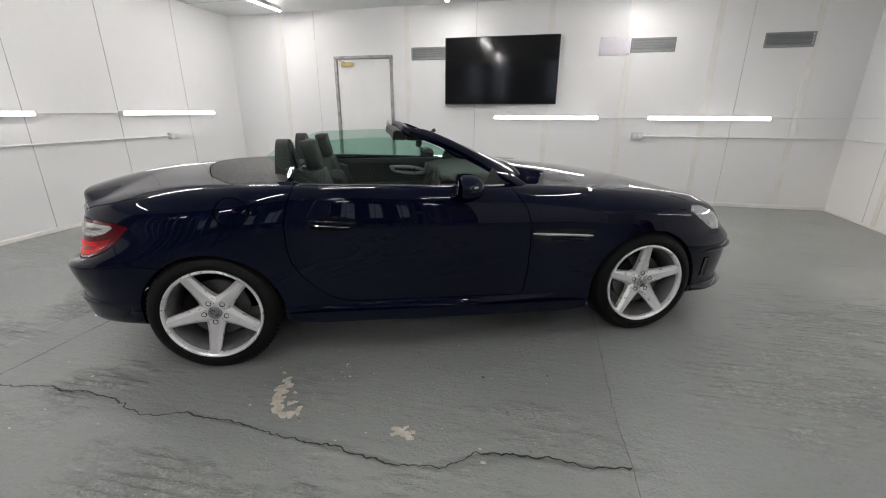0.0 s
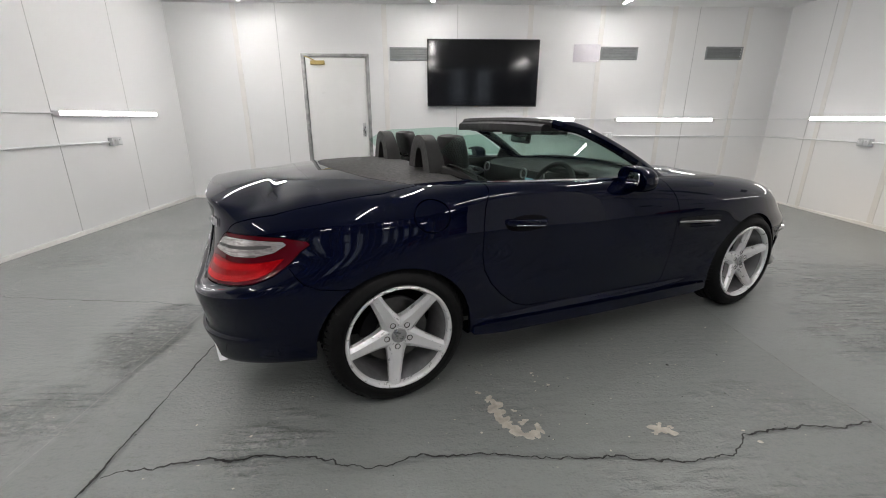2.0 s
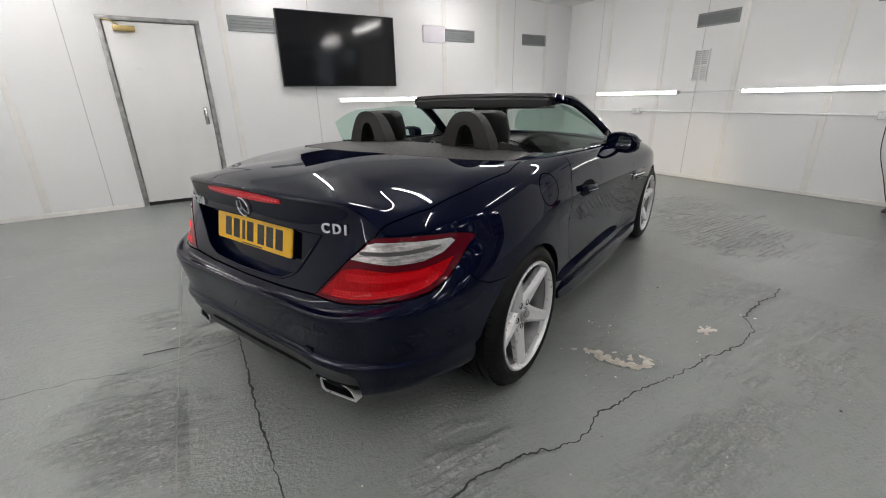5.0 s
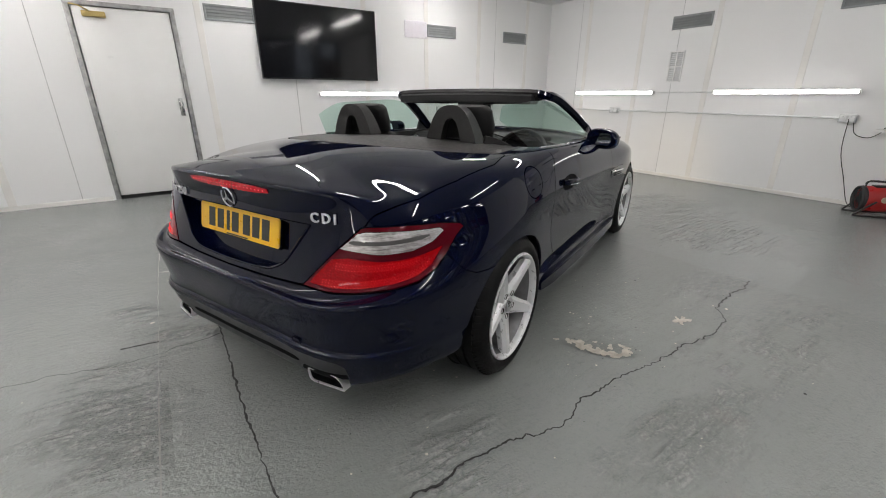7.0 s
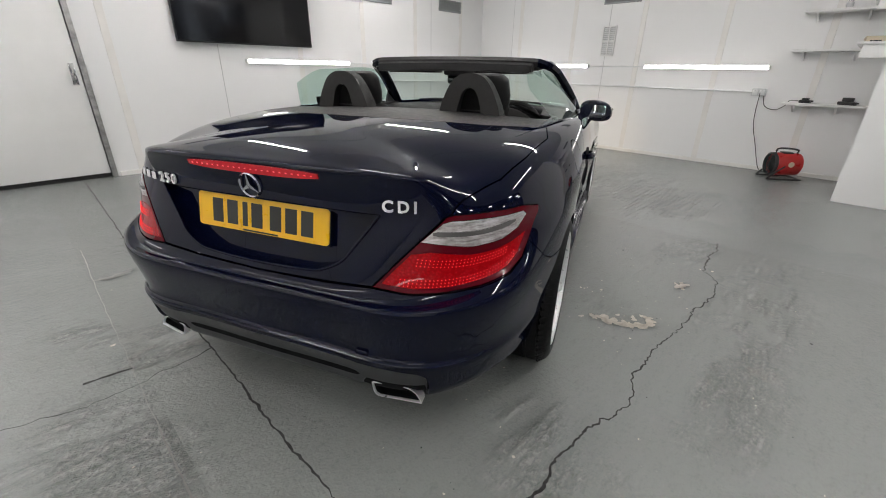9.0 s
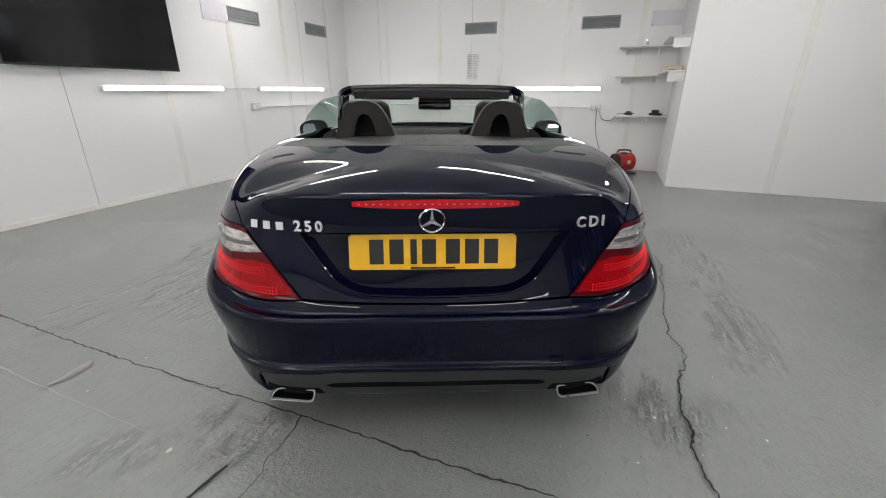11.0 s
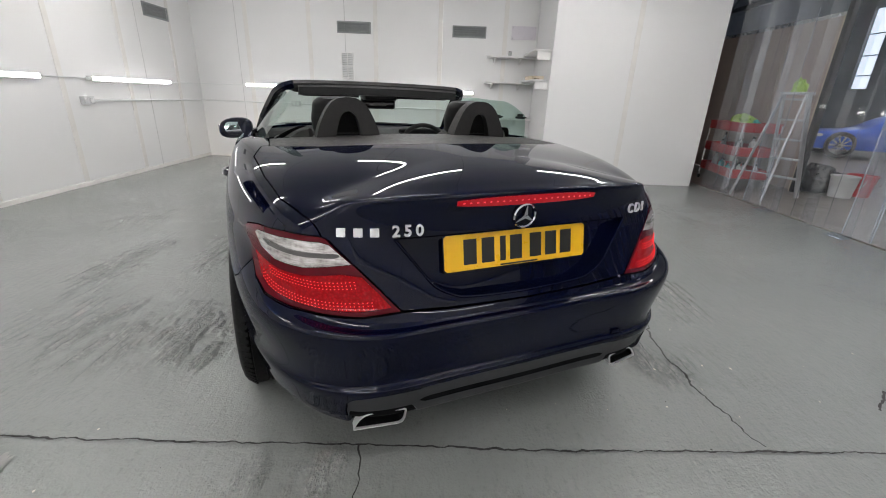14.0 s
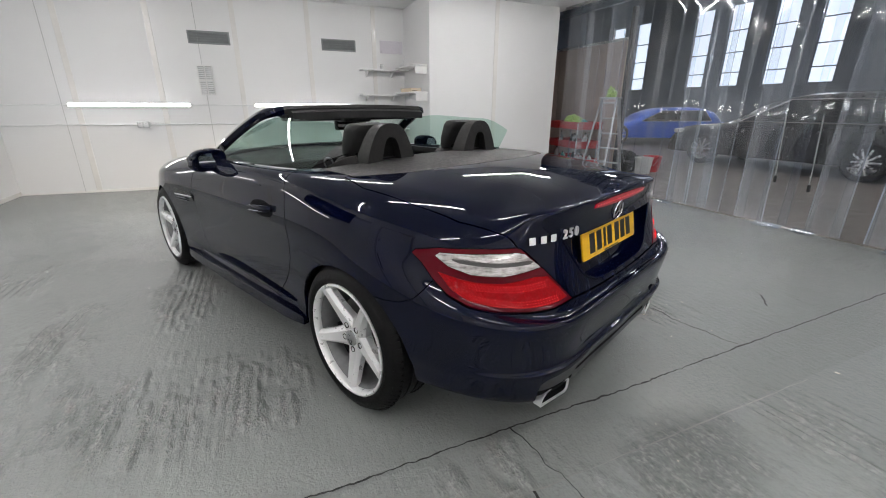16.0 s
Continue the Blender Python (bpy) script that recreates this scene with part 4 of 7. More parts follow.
# red trolley with bottles and cloths
def trolley():
    t = thing("tool_trolley", pose(3.50, -0.55, 0, 0, 0, -10), "red three-tier trolley crowded with bottles and cloths", "trolley")
    w, d = 0.55, 0.26
    for z in (0.18, 0.50, 0.84):
        bm = bmesh.new()
        add_box(bm, (-w, -d, z), (w, d, z + 0.012))
        for lo, hi in (((-w, -d, z), (w, -d + 0.012, z + 0.13)), ((-w, d - 0.012, z), (w, d, z + 0.13)), ((-w, -d, z), (-w + 0.012, d, z + 0.13)), ((w - 0.012, -d, z), (w, d, z + 0.13))):
            add_box(bm, lo, hi, 0.003, 1)
        part("tray", bm, M_RED, t, "red enamelled tray")
    for sx in (-1, 1):
        for sy in (-1, 1):
            part("upright", tube([(sx * (w - 0.01), sy * (d - 0.01), 0.07), (sx * (w - 0.01), sy * (d - 0.01), 0.95)], 0.013, 8), M_STEEL, t)
            part("castor", add_lathe(bmesh.new(), [(0.001, -0.012), (0.035, -0.012), (0.035, 0.012), (0.001, 0.012)], 16, pose(sx * (w - 0.01), sy * (d - 0.01), 0.036, 90)), M_BLACKPL, t)
    rnd = random.Random(4)
    cols = [M_WHITEPL, M_SOCK, M_TEAL, M_BLUECAR, M_WHITEPL, M_BLACKPL]
    for z in (0.192, 0.512):
        for k in range(8):
            x, y, h, r = -0.46 + 0.13 * k + rnd.uniform(-0.02, 0.02), rnd.uniform(-0.12, 0.12), rnd.uniform(0.14, 0.26), rnd.uniform(0.03, 0.045)
            b = thing("bottle", CURT @ pose(x, y, z), "plastic bottle standing in the red trolley", "bottle", group="trolley bottles")
            part("body", add_lathe(bmesh.new(), [(0.001, 0), (r, 0), (r, h * 0.72), (r * 0.4, h * 0.85), (r * 0.4, h)], 14), rnd.choice(cols), b)
            part("cap", add_lathe(bmesh.new(), [(r * 0.45, h * 0.96), (r * 0.45, h * 1.1), (0.001, h * 1.1)], 12), M_BLACKPL, b)
    return t


CURT = pose(3.50, -0.55, 0, 0, 0, -10)
trolley()


def cloth(x, y, z, r, h, mat, seed, label):
    bm = bmesh.new()
    bmesh.ops.create_icosphere(bm, subdivisions=4, radius=1.0)
    for v in bm.verts:
        k = 1 + 0.35 * noise.noise(v.co * 2.2 + Vector((seed, 0, 0))) + 0.15 * noise.noise(v.co * 6 + Vector((0, seed, 0)))
        v.co = Vector((v.co.x * r * k, v.co.y * r * 0.7 * k, max(0, v.co.z) * h * k))
    ob = part("cloth", bm, mat)
    ob.matrix_world = pose(x, y, z)
    return tagged(ob, label, "cloth")


cloth(3.50, -0.53, 0.853, 0.24, 0.22, M_GREEN, 3, "crumpled lime green cloths on the trolley")
cloth(3.28, -0.57, 0.853, 0.14, 0.14, M_TEAL, 5, "crumpled teal cloth on the trolley")
cloth(2.66, -0.56, 1.39, 0.10, 0.16, M_GREEN, 8, "lime cloth draped over the stepladder top")


def stepladder():
    t = thing("stepladder", pose(2.66, -0.55, 0, 0, 0, 20), "dull aluminium folding stepladder standing open", "ladder")
    for s in (-1, 1):
        part("rail", add_sweep(bmesh.new(), [(s * 0.22, -0.30, 0.0), (s * 0.15, 0.0, 1.38)], [(-0.012, -0.03), (0.012, -0.03), (0.012, 0.03), (-0.012, 0.03)]), M_ALUM, t)
        part("rear_leg", add_sweep(bmesh.new(), [(s * 0.22, 0.42, 0.0), (s * 0.14, 0.04, 1.35)], [(-0.01, -0.015), (0.01, -0.015), (0.01, 0.015), (-0.01, 0.015)]), M_ALUM, t)
    for k in range(5):
        z = 0.26 + 0.26 * k
        u = z / 1.38
        part("step", box((-0.22 + 0.07 * u, -0.34 + 0.30 * u, z - 0.012), (0.22 - 0.07 * u, -0.26 + 0.30 * u, z + 0.012), 0.003), M_ALUM, t)
    part("top_cap", box((-0.17, -0.10, 1.36), (0.17, 0.08, 1.39), 0.008), M_ALUM, t)
    part("brace", tube([(-0.19, 0.33, 0.35), (0.19, 0.33, 0.35)], 0.008, 6), M_ALUM, t)


stepladder()


def bucket(x, y, r, h, mat, label):
    t = thing("bucket", pose(x, y, 0), label, "bucket", group="buckets")
    part("pail", add_lathe(bmesh.new(), [(0.001, 0.004), (r * 0.8, 0.004), (r * 0.78, 0.0), (r * 0.82, 0.0), (r, h - 0.02), (r * 1.06, h - 0.02), (r * 1.06, h), (r * 0.97, h), (r * 0.8, 0.02), (0.001, 0.02)], 28), mat, t)
    part("handle", tube([(r * math.cos(a), r * 0.55 * 0, h - 0.03 - r * 0.9 * math.sin(a)) for a in np.linspace(0, math.pi, 12)], 0.004, 6), M_STEEL, t).matrix_local = pose(0, -r * 1.06, 0)


bucket(2.76, -1.70, 0.16, 0.31, M_WHITEPL, "white plastic bucket on the workshop floor")
bucket(2.89, -2.08, 0.17, 0.31, M_REDPL, "red plastic bucket on the workshop floor")
for x, y, r, sd in ((3.20, -1.62, 0.26, 2), (3.42, -1.95, 0.24, 6)):
    bm = bmesh.new()
    bmesh.ops.create_icosphere(bm, subdivisions=4, radius=1.0)
    for v in bm.verts:
        k = 1 + 0.3 * noise.noise(v.co * 2.0 + Vector((sd, 0, 0))) + 0.12 * noise.noise(v.co * 5 + Vector((0, sd, 0)))
        v.co = Vector((v.co.x * r * k, v.co.y * r * k, max(-0.7, v.co.z) * r * 0.85 * k + 0.7 * r * 0.85 * k))
    ob = part("bin_bag", bm, M_BAG)
    ob.matrix_world = pose(x, y, 0)
    tagged(ob, "full black bin bag slumped by the partition", "bag")


# parked cars of the workshop
def parked_car(m, length, width, height, wheelbase, paint, label):
    t = thing("parked_car", m, label, "car", group="parked cars")
    hw = width / 2
    x0, x1 = -length / 2, length / 2
    prof = [(x0, 0.35), (x0 + 0.02, 0.75), (x0 + 0.15, height * 0.66), (x0 + 0.4, height * 0.90), (x0 + 0.9, height), (x0 + length * 0.45, height), (x0 + length * 0.60, height * 0.88), (x0 + length * 0.72, height * 0.64), (x1 - 0.35, height * 0.55), (x1 - 0.06, height * 0.44), (x1, 0.40), (x1 - 0.08, 0.25)]
    pts = smooth_path([(a, 0, b) for a, b in prof], 4)
    bm = bmesh.new()
    rows = []
    for p in pts:
        tumble = max(0.0, p.z - height * 0.62) * 0.5
        row = []
        for y, zf in ((-1.0, 0.25), (-1.0, 0.55), (-0.97, 0.8), (-0.86, 0.97), (-0.5, 1.0), (0, 1.0), (0.5, 1.0), (0.86, 0.97), (0.97, 0.8), (1.0, 0.55), (1.0, 0.25)):
            z = 0.24 + (p.z - 0.24) * ((zf - 0.25) / 0.75)
            yy = y * (hw - (max(0.0, z - height * 0.58) * 0.42))
            round_ = 1 - 0.12 * (abs(p.x) / (length / 2)) ** 6
            row.append(bm.verts.new((p.x, yy * round_, z)))
        rows.append(row)
    for a, b in zip(rows, rows[1:]):
        for i in range(10):
            bm.faces.new((a[i], a[i + 1], b[i + 1], b[i]))
    bm.faces.new(rows[0])
    bm.faces.new(rows[-1])
    part("body", bm, paint, t, angle=50)
    for s in (-1, 1):
        g = bmesh.new()
        zz0, zz1 = height * 0.62, height * 0.93
        out = [(x0 + 0.55, zz0 + 0.04), (x0 + 0.75, zz1), (x0 + length * 0.50, zz1 - 0.01), (x0 + length * 0.66, zz0 + 0.03)]
        vs = [g.verts.new((a, s * (hw + 0.004 - max(0.0, b - height * 0.58) * 0.42), b)) for a, b in out]
        g.faces.new(vs)
        part("side_glass", g, M_DARKGLASS, t)
        part("window_trim", add_sweep(bmesh.new(), [(a, s * (hw + 0.006 - max(0.0, b - height * 0.58) * 0.42), b) for a, b in out], circle(0.012, 6), True), M_CHROME_W, t)
        for wx in (-wheelbase / 2, wheelbase / 2):
            wheel_ = new("wheel")
            wheel_.parent = t
            wheel_.matrix_local = pose(wx + 0.05, s * (hw - 0.10), 0.34, -90 * s)
            part("tyre", add_lathe(bmesh.new(), [(0.235, -0.10), (0.30, -0.11), (0.335, -0.09), (0.34, 0.0), (0.335, 0.09), (0.30, 0.11), (0.235, 0.10)], 36), M_TYRE_W, wheel_)
            r_ = bmesh.new()
            add_lathe(r_, [(0.24, 0.10), (0.235, 0.085), (0.20, 0.05), (0.20, -0.08)], 36)
            for k in range(10):
                add_box(r_, (0.03, -0.016, 0.075), (0.23, 0.016, 0.098), m=pose(0, 0, 0, 0, 0, 36 * k))
            add_lathe(r_, [(0.001, 0.10), (0.05, 0.10), (0.055, 0.07)], 20)
            part("rim", r_, M_STEEL, wheel_)
    part("headlight", box((x1 - 0.35, -hw * 0.93, height * 0.44), (x1 - 0.12, -hw * 0.62, height * 0.50), 0.02), M_SHELF, t)
    part("headlight", box((x1 - 0.35, hw * 0.62, height * 0.44), (x1 - 0.12, hw * 0.93, height * 0.50), 0.02), M_SHELF, t)
    return t


M_CHROME_W = plain("window_trim_chrome", (0.7, 0.7, 0.7), 0.15, 1.0)
M_TYRE_W = plain("parked_tyre_rubber", (0.015, 0.015, 0.015), 0.7)
parked_car(pose(1.98, -5.25, 0, 0, 0, 2), 4.85, 1.9, 1.5, 2.91, M_BLACKCAR, "black estate car parked in the workshop")
parked_car(pose(8.1, -8.0, 0, 0, 0, 62), 4.3, 1.8, 1.22, 2.7, M_BLUECAR, "bright blue car parked at the back of the workshop")
# ---------------------------------------------------------------- the car
CAR = pose(-1.2915, 4.1115, 0, 0, 0, 23.0)
M_PAINT = car_paint()
M_SHELL = plain("black_underbody", (0.006, 0.006, 0.007), 0.9, Specular_IOR_Level=0.1)
M_TRIM = plain("matte_dark_grey_trim", (0.028, 0.026, 0.0255), 0.5, var=0.1, scale=20, bumps=0.12, bscale=700, Specular_IOR_Level=0.35)
M_HOOP = plain("soft_black_hoop_skin", (0.017, 0.0162, 0.016), 0.55, var=0.1, scale=20, bumps=0.15, bscale=600, Specular_IOR_Level=0.35)
M_GLOSSBK = plain("gloss_black_plastic", (0.006, 0.006, 0.007), 0.08)
M_DIFF = plain("dark_grey_diffuser_plastic", (0.026, 0.027, 0.030), 0.42, var=0.1, bumps=0.1, bscale=500)
M_CHROME = plain("polished_chrome", (0.82, 0.82, 0.83), 0.06, 1.0, var=0.03)
M_LETTER = plain("bright_silver_letters", (0.80, 0.80, 0.81), 0.25, 0.4, var=0.03)
M_ALLOY = plain("silver_alloy", (0.82, 0.82, 0.825), 0.30, 0.4, var=0.03, scale=12, Coat_Weight=0.5)
# disc and barrel are coloured dark for the shade behind the spokes
M_DISC = plain("shaded_worn_disc", (0.12, 0.118, 0.115), 0.4, 0.8, var=0.15, scale=30)
M_BARREL = plain("shaded_alloy_barrel", (0.20, 0.20, 0.205), 0.45, 0.6, var=0.15, scale=20)
M_TYRE = plain("black_tyre_rubber", (0.006, 0.006, 0.0062), 0.55, Specular_IOR_Level=0.14, var=0.25, scale=30, bumps=0.15, bscale=250)
M_LEATHER = plain("black_leather", (0.011, 0.0108, 0.011), 0.5, Specular_IOR_Level=0.35, var=0.2, scale=15, bumps=0.25, bscale=350)
M_DASH = plain("black_soft_plastic", (0.012, 0.012, 0.013), 0.55, Specular_IOR_Level=0.3, var=0.12, bumps=0.2, bscale=600)
M_CLOTH = plain("black_mesh_cloth", (0.006, 0.006, 0.006), 0.9, Specular_IOR_Level=0.1)
M_ALU = plain("brushed_aluminium_trim", (0.45, 0.45, 0.46), 0.3, 0.9)
M_GLASS = clear("green_tinted_glass", (0.60, 0.78, 0.71), 0.0, 0.05)
M_SCREENGLASS = clear("windscreen_glass", (0.72, 0.82, 0.78), 0.0, 0.05)
M_YELLOW = plain("yellow_plate_plastic", (0.83, 0.46, 0.012), 0.3, var=0.03)
M_PLATEBK = plain("black_plate_ink", (0.01, 0.01, 0.01), 0.4)
M_MIRROR = plain("mirror_glass", (0.72, 0.73, 0.74), 0.01, 1.0, var=0.0)


def lens_red():
    m, nt, b = nodes_of("red_lamp_lens")
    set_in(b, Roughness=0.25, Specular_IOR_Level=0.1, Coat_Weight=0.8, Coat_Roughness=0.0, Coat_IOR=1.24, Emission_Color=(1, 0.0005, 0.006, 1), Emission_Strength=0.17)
    cells = nt.nodes.new("ShaderNodeTexVoronoi")
    tc = nt.nodes.new("ShaderNodeTexCoord")
    cells.inputs["Scale"].default_value = 130
    nt.links.new(tc.outputs["Object"], cells.inputs["Vector"])
    nt.links.new(ramp(nt, cells.outputs["Distance"], [(0.1, (0.16, 0.0005, 0.004)), (0.6, (0.05, 0.0002, 0.001))]), b.inputs["Base Color"])
    bump(nt, b, cells.outputs["Distance"], 0.5, 0.003)
    return m


M_LENSRED = lens_red()
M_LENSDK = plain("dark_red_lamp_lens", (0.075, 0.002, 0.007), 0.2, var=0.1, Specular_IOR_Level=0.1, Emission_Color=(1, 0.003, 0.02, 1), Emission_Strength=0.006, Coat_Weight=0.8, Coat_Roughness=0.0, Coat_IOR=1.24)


def lens_clear():
    """Clear lens over silvered facets: broken bright and dark flecks in lengthwise rows."""
    m, nt, b = nodes_of("clear_faceted_lamp_lens")
    set_in(b, Roughness=0.22, Metallic=0.45, Coat_Weight=0.9, Coat_Roughness=0.0)
    rows = noise_node(nt, 1.0, 3, 0.6, stretch=(16, 16, 120))
    facets = noise_node(nt, 1.0, 2, 0.5, stretch=(75, 75, 60))
    silver = maths(nt, "ADD", maths(nt, "MULTIPLY", rows, 0.78), maths(nt, "MULTIPLY", facets, 0.22))
    nt.links.new(ramp(nt, silver, [(0.36, (0.27, 0.25, 0.24)), (0.47, (0.46, 0.43, 0.42)), (0.62, (0.68, 0.65, 0.64))]), b.inputs["Base Color"])
    bump(nt, b, silver, 0.4, 0.006)
    return m


M_LENSWH = lens_clear()
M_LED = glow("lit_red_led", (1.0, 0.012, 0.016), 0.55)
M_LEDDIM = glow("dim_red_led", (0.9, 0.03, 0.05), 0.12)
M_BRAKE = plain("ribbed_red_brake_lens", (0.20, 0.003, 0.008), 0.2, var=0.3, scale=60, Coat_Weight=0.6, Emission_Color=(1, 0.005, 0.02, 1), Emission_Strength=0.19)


def spline(t, v, clamp=(False, False)):
    """A cubic spline through v at t; clamped ends run level, free ends straight."""
    t, v = np.asarray(t, float), np.asarray(v, float)
    n, h = len(t), np.diff(t)
    A, r = np.zeros((n, n)), np.zeros((n,) + v.shape[1:])
    s = np.diff(v, axis=0) / h.reshape((-1,) + (1,) * (v.ndim - 1))
    for i in range(1, n - 1):
        A[i, i - 1], A[i, i], A[i, i + 1] = h[i], 2 * (h[i - 1] + h[i]), h[i - 1]
        r[i] = 3 * (h[i] * s[i - 1] + h[i - 1] * s[i])
    if clamp[0]:
        A[0, 0] = 1
    else:
        A[0, 0], A[0, 1], r[0] = 2, 1, 3 * s[0]
    if clamp[1]:
        A[-1, -1] = 1
    else:
        A[-1, -1], A[-1, -2], r[-1] = 2, 1, 3 * s[-1]
    d = np.linalg.solve(A, r.reshape(n, -1)).reshape(r.shape)

    def f(x):
        x = np.clip(np.atleast_1d(x), t[0], t[-1])
        i = np.clip(np.searchsorted(t, x) - 1, 0, n - 2)
        u = (x - t[i]) / h[i]
        sh = (-1,) + (1,) * (v.ndim - 1)
        u, hi = u.reshape(sh), h[i].reshape(sh)
        return (1 + 2 * u) * (1 - u) ** 2 * v[i] + u * (1 - u) ** 2 * hi * d[i] + u * u * (3 - 2 * u) * v[i + 1] + u * u * (u - 1) * hi * d[i + 1]
    return f


# widest plan outline of one half, from the middle of the tail round to the middle of the nose
PLAN_X = [-0.795, -0.793, -0.772, -0.668, -0.38, 0.0, 0.45, 1.05, 1.68, 2.43, 2.93, 3.175, 3.28, 3.31]
PLAN_Y = [0.0, 0.30, 0.570, 0.731, 0.850, 0.890, 0.890, 0.885, 0.882, 0.880, 0.795, 0.64, 0.36, 0.0]
KNOT = np.concatenate(([0], np.cumsum(np.hypot(np.diff(PLAN_X), np.diff(PLAN_Y)))))
plan_x, plan_y = spline(KNOT, PLAN_X, (True, True)), spline(KNOT, PLAN_Y)
RINGS = []


def ring(z, inset):
    RINGS.append((spline(KNOT, z, (True, True)), spline(KNOT, inset, (True, True))))


# waterlines from the floor pan up to the deck edge: height and inset at each of the fourteen stations
ring([0.235, 0.235, 0.238, 0.24, 0.25, 0.25, 0.23, 0.21, 0.2, 0.21, 0.19, 0.17, 0.165, 0.165], [0.2, 0.2, 0.2, 0.18, 0.16, 0.16, 0.16, 0.16, 0.16, 0.16, 0.16, 0.16, 0.16, 0.16])
ring([0.222, 0.222, 0.226, 0.235, 0.25, 0.25, 0.235, 0.215, 0.2, 0.21, 0.19, 0.17, 0.165, 0.165], [0.05, 0.05, 0.06, 0.080, 0.060, 0.045, 0.055, 0.055, 0.05, 0.04, 0.04, 0.04, 0.04, 0.04])
ring([0.3, 0.3, 0.3, 0.3, 0.315, 0.32, 0.29, 0.27, 0.26, 0.29, 0.26, 0.25, 0.24, 0.24], [0.020, 0.020, 0.028, 0.046, 0.034, 0.020, 0.03, 0.03, 0.03, 0.02, 0.03, 0.03, 0.03, 0.03])
ring([0.366, 0.366, 0.366, 0.366, 0.37, 0.37, 0.33, 0.31, 0.3, 0.34, 0.34, 0.33, 0.32, 0.32], [0.008, 0.008, 0.014, 0.030, 0.020, 0.010, 0.035, 0.045, 0.04, 0.01, 0.02, 0.02, 0.02, 0.02])
ring([0.394, 0.394, 0.396, 0.402, 0.43, 0.43, 0.42, 0.41, 0.41, 0.44, 0.44, 0.43, 0.43, 0.43], [0.024, 0.024, 0.028, 0.036, 0.014, 0.002, 0.026, 0.033, 0.028, 0.004, 0.008, 0.008, 0.008, 0.008])
ring([0.524, 0.525, 0.532, 0.545, 0.56, 0.575, 0.56, 0.55, 0.55, 0.56, 0.53, 0.52, 0.51, 0.51], [0.003, 0.003, 0.002, 0.001, 0.002, 0.0, 0.013, 0.018, 0.014, 0.0, 0.006, 0.005, 0.01, 0.01])
ring([0.551, 0.551, 0.562, 0.592, 0.65, 0.68, 0.67, 0.66, 0.65, 0.66, 0.61, 0.58, 0.57, 0.57], [0.022, 0.023, 0.024, 0.028, 0.018, 0.002, 0.006, 0.008, 0.008, 0.006, 0.038, 0.045, 0.05, 0.05])
ring([0.576, 0.577, 0.59, 0.622, 0.71, 0.755, 0.75, 0.735, 0.725, 0.735, 0.67, 0.635, 0.62, 0.62], [0.045, 0.048, 0.062, 0.066, 0.046, 0.01, 0.0, 0.0, 0.002, 0.012, 0.06, 0.078, 0.08, 0.08])
ring([0.71, 0.71, 0.715, 0.73, 0.785, 0.825, 0.83, 0.815, 0.795, 0.78, 0.72, 0.685, 0.67, 0.67], [0.083, 0.087, 0.103, 0.088, 0.062, 0.026, 0.012, 0.01, 0.012, 0.034, 0.088, 0.11, 0.115, 0.11])
ring([0.83, 0.83, 0.828, 0.82, 0.855, 0.885, 0.898, 0.88, 0.858, 0.818, 0.757, 0.722, 0.705, 0.705], [0.097, 0.101, 0.127, 0.118, 0.094, 0.055, 0.03, 0.026, 0.038, 0.085, 0.13, 0.155, 0.16, 0.15])
ring([0.896, 0.894, 0.882, 0.865, 0.895, 0.925, 0.932, 0.915, 0.893, 0.844, 0.778, 0.742, 0.728, 0.728], [0.085, 0.089, 0.13, 0.154, 0.142, 0.1, 0.055, 0.048, 0.075, 0.145, 0.18, 0.2, 0.2, 0.19])
ring([0.916, 0.914, 0.9, 0.885, 0.918, 0.947, 0.95, 0.932, 0.912, 0.858, 0.795, 0.758, 0.745, 0.745], [0.087, 0.093, 0.146, 0.206, 0.21, 0.172, 0.095, 0.085, 0.13, 0.21, 0.23, 0.245, 0.25, 0.24])
CENTRE = spline([-0.75, -0.6, -0.3, 0.0, 0.3, 0.6, 1.0, 1.75, 2.26, 2.73, 3.10], [0.908, 0.945, 0.979, 0.993, 0.984, 0.972, 0.970, 0.950, 0.900, 0.830, 0.755])


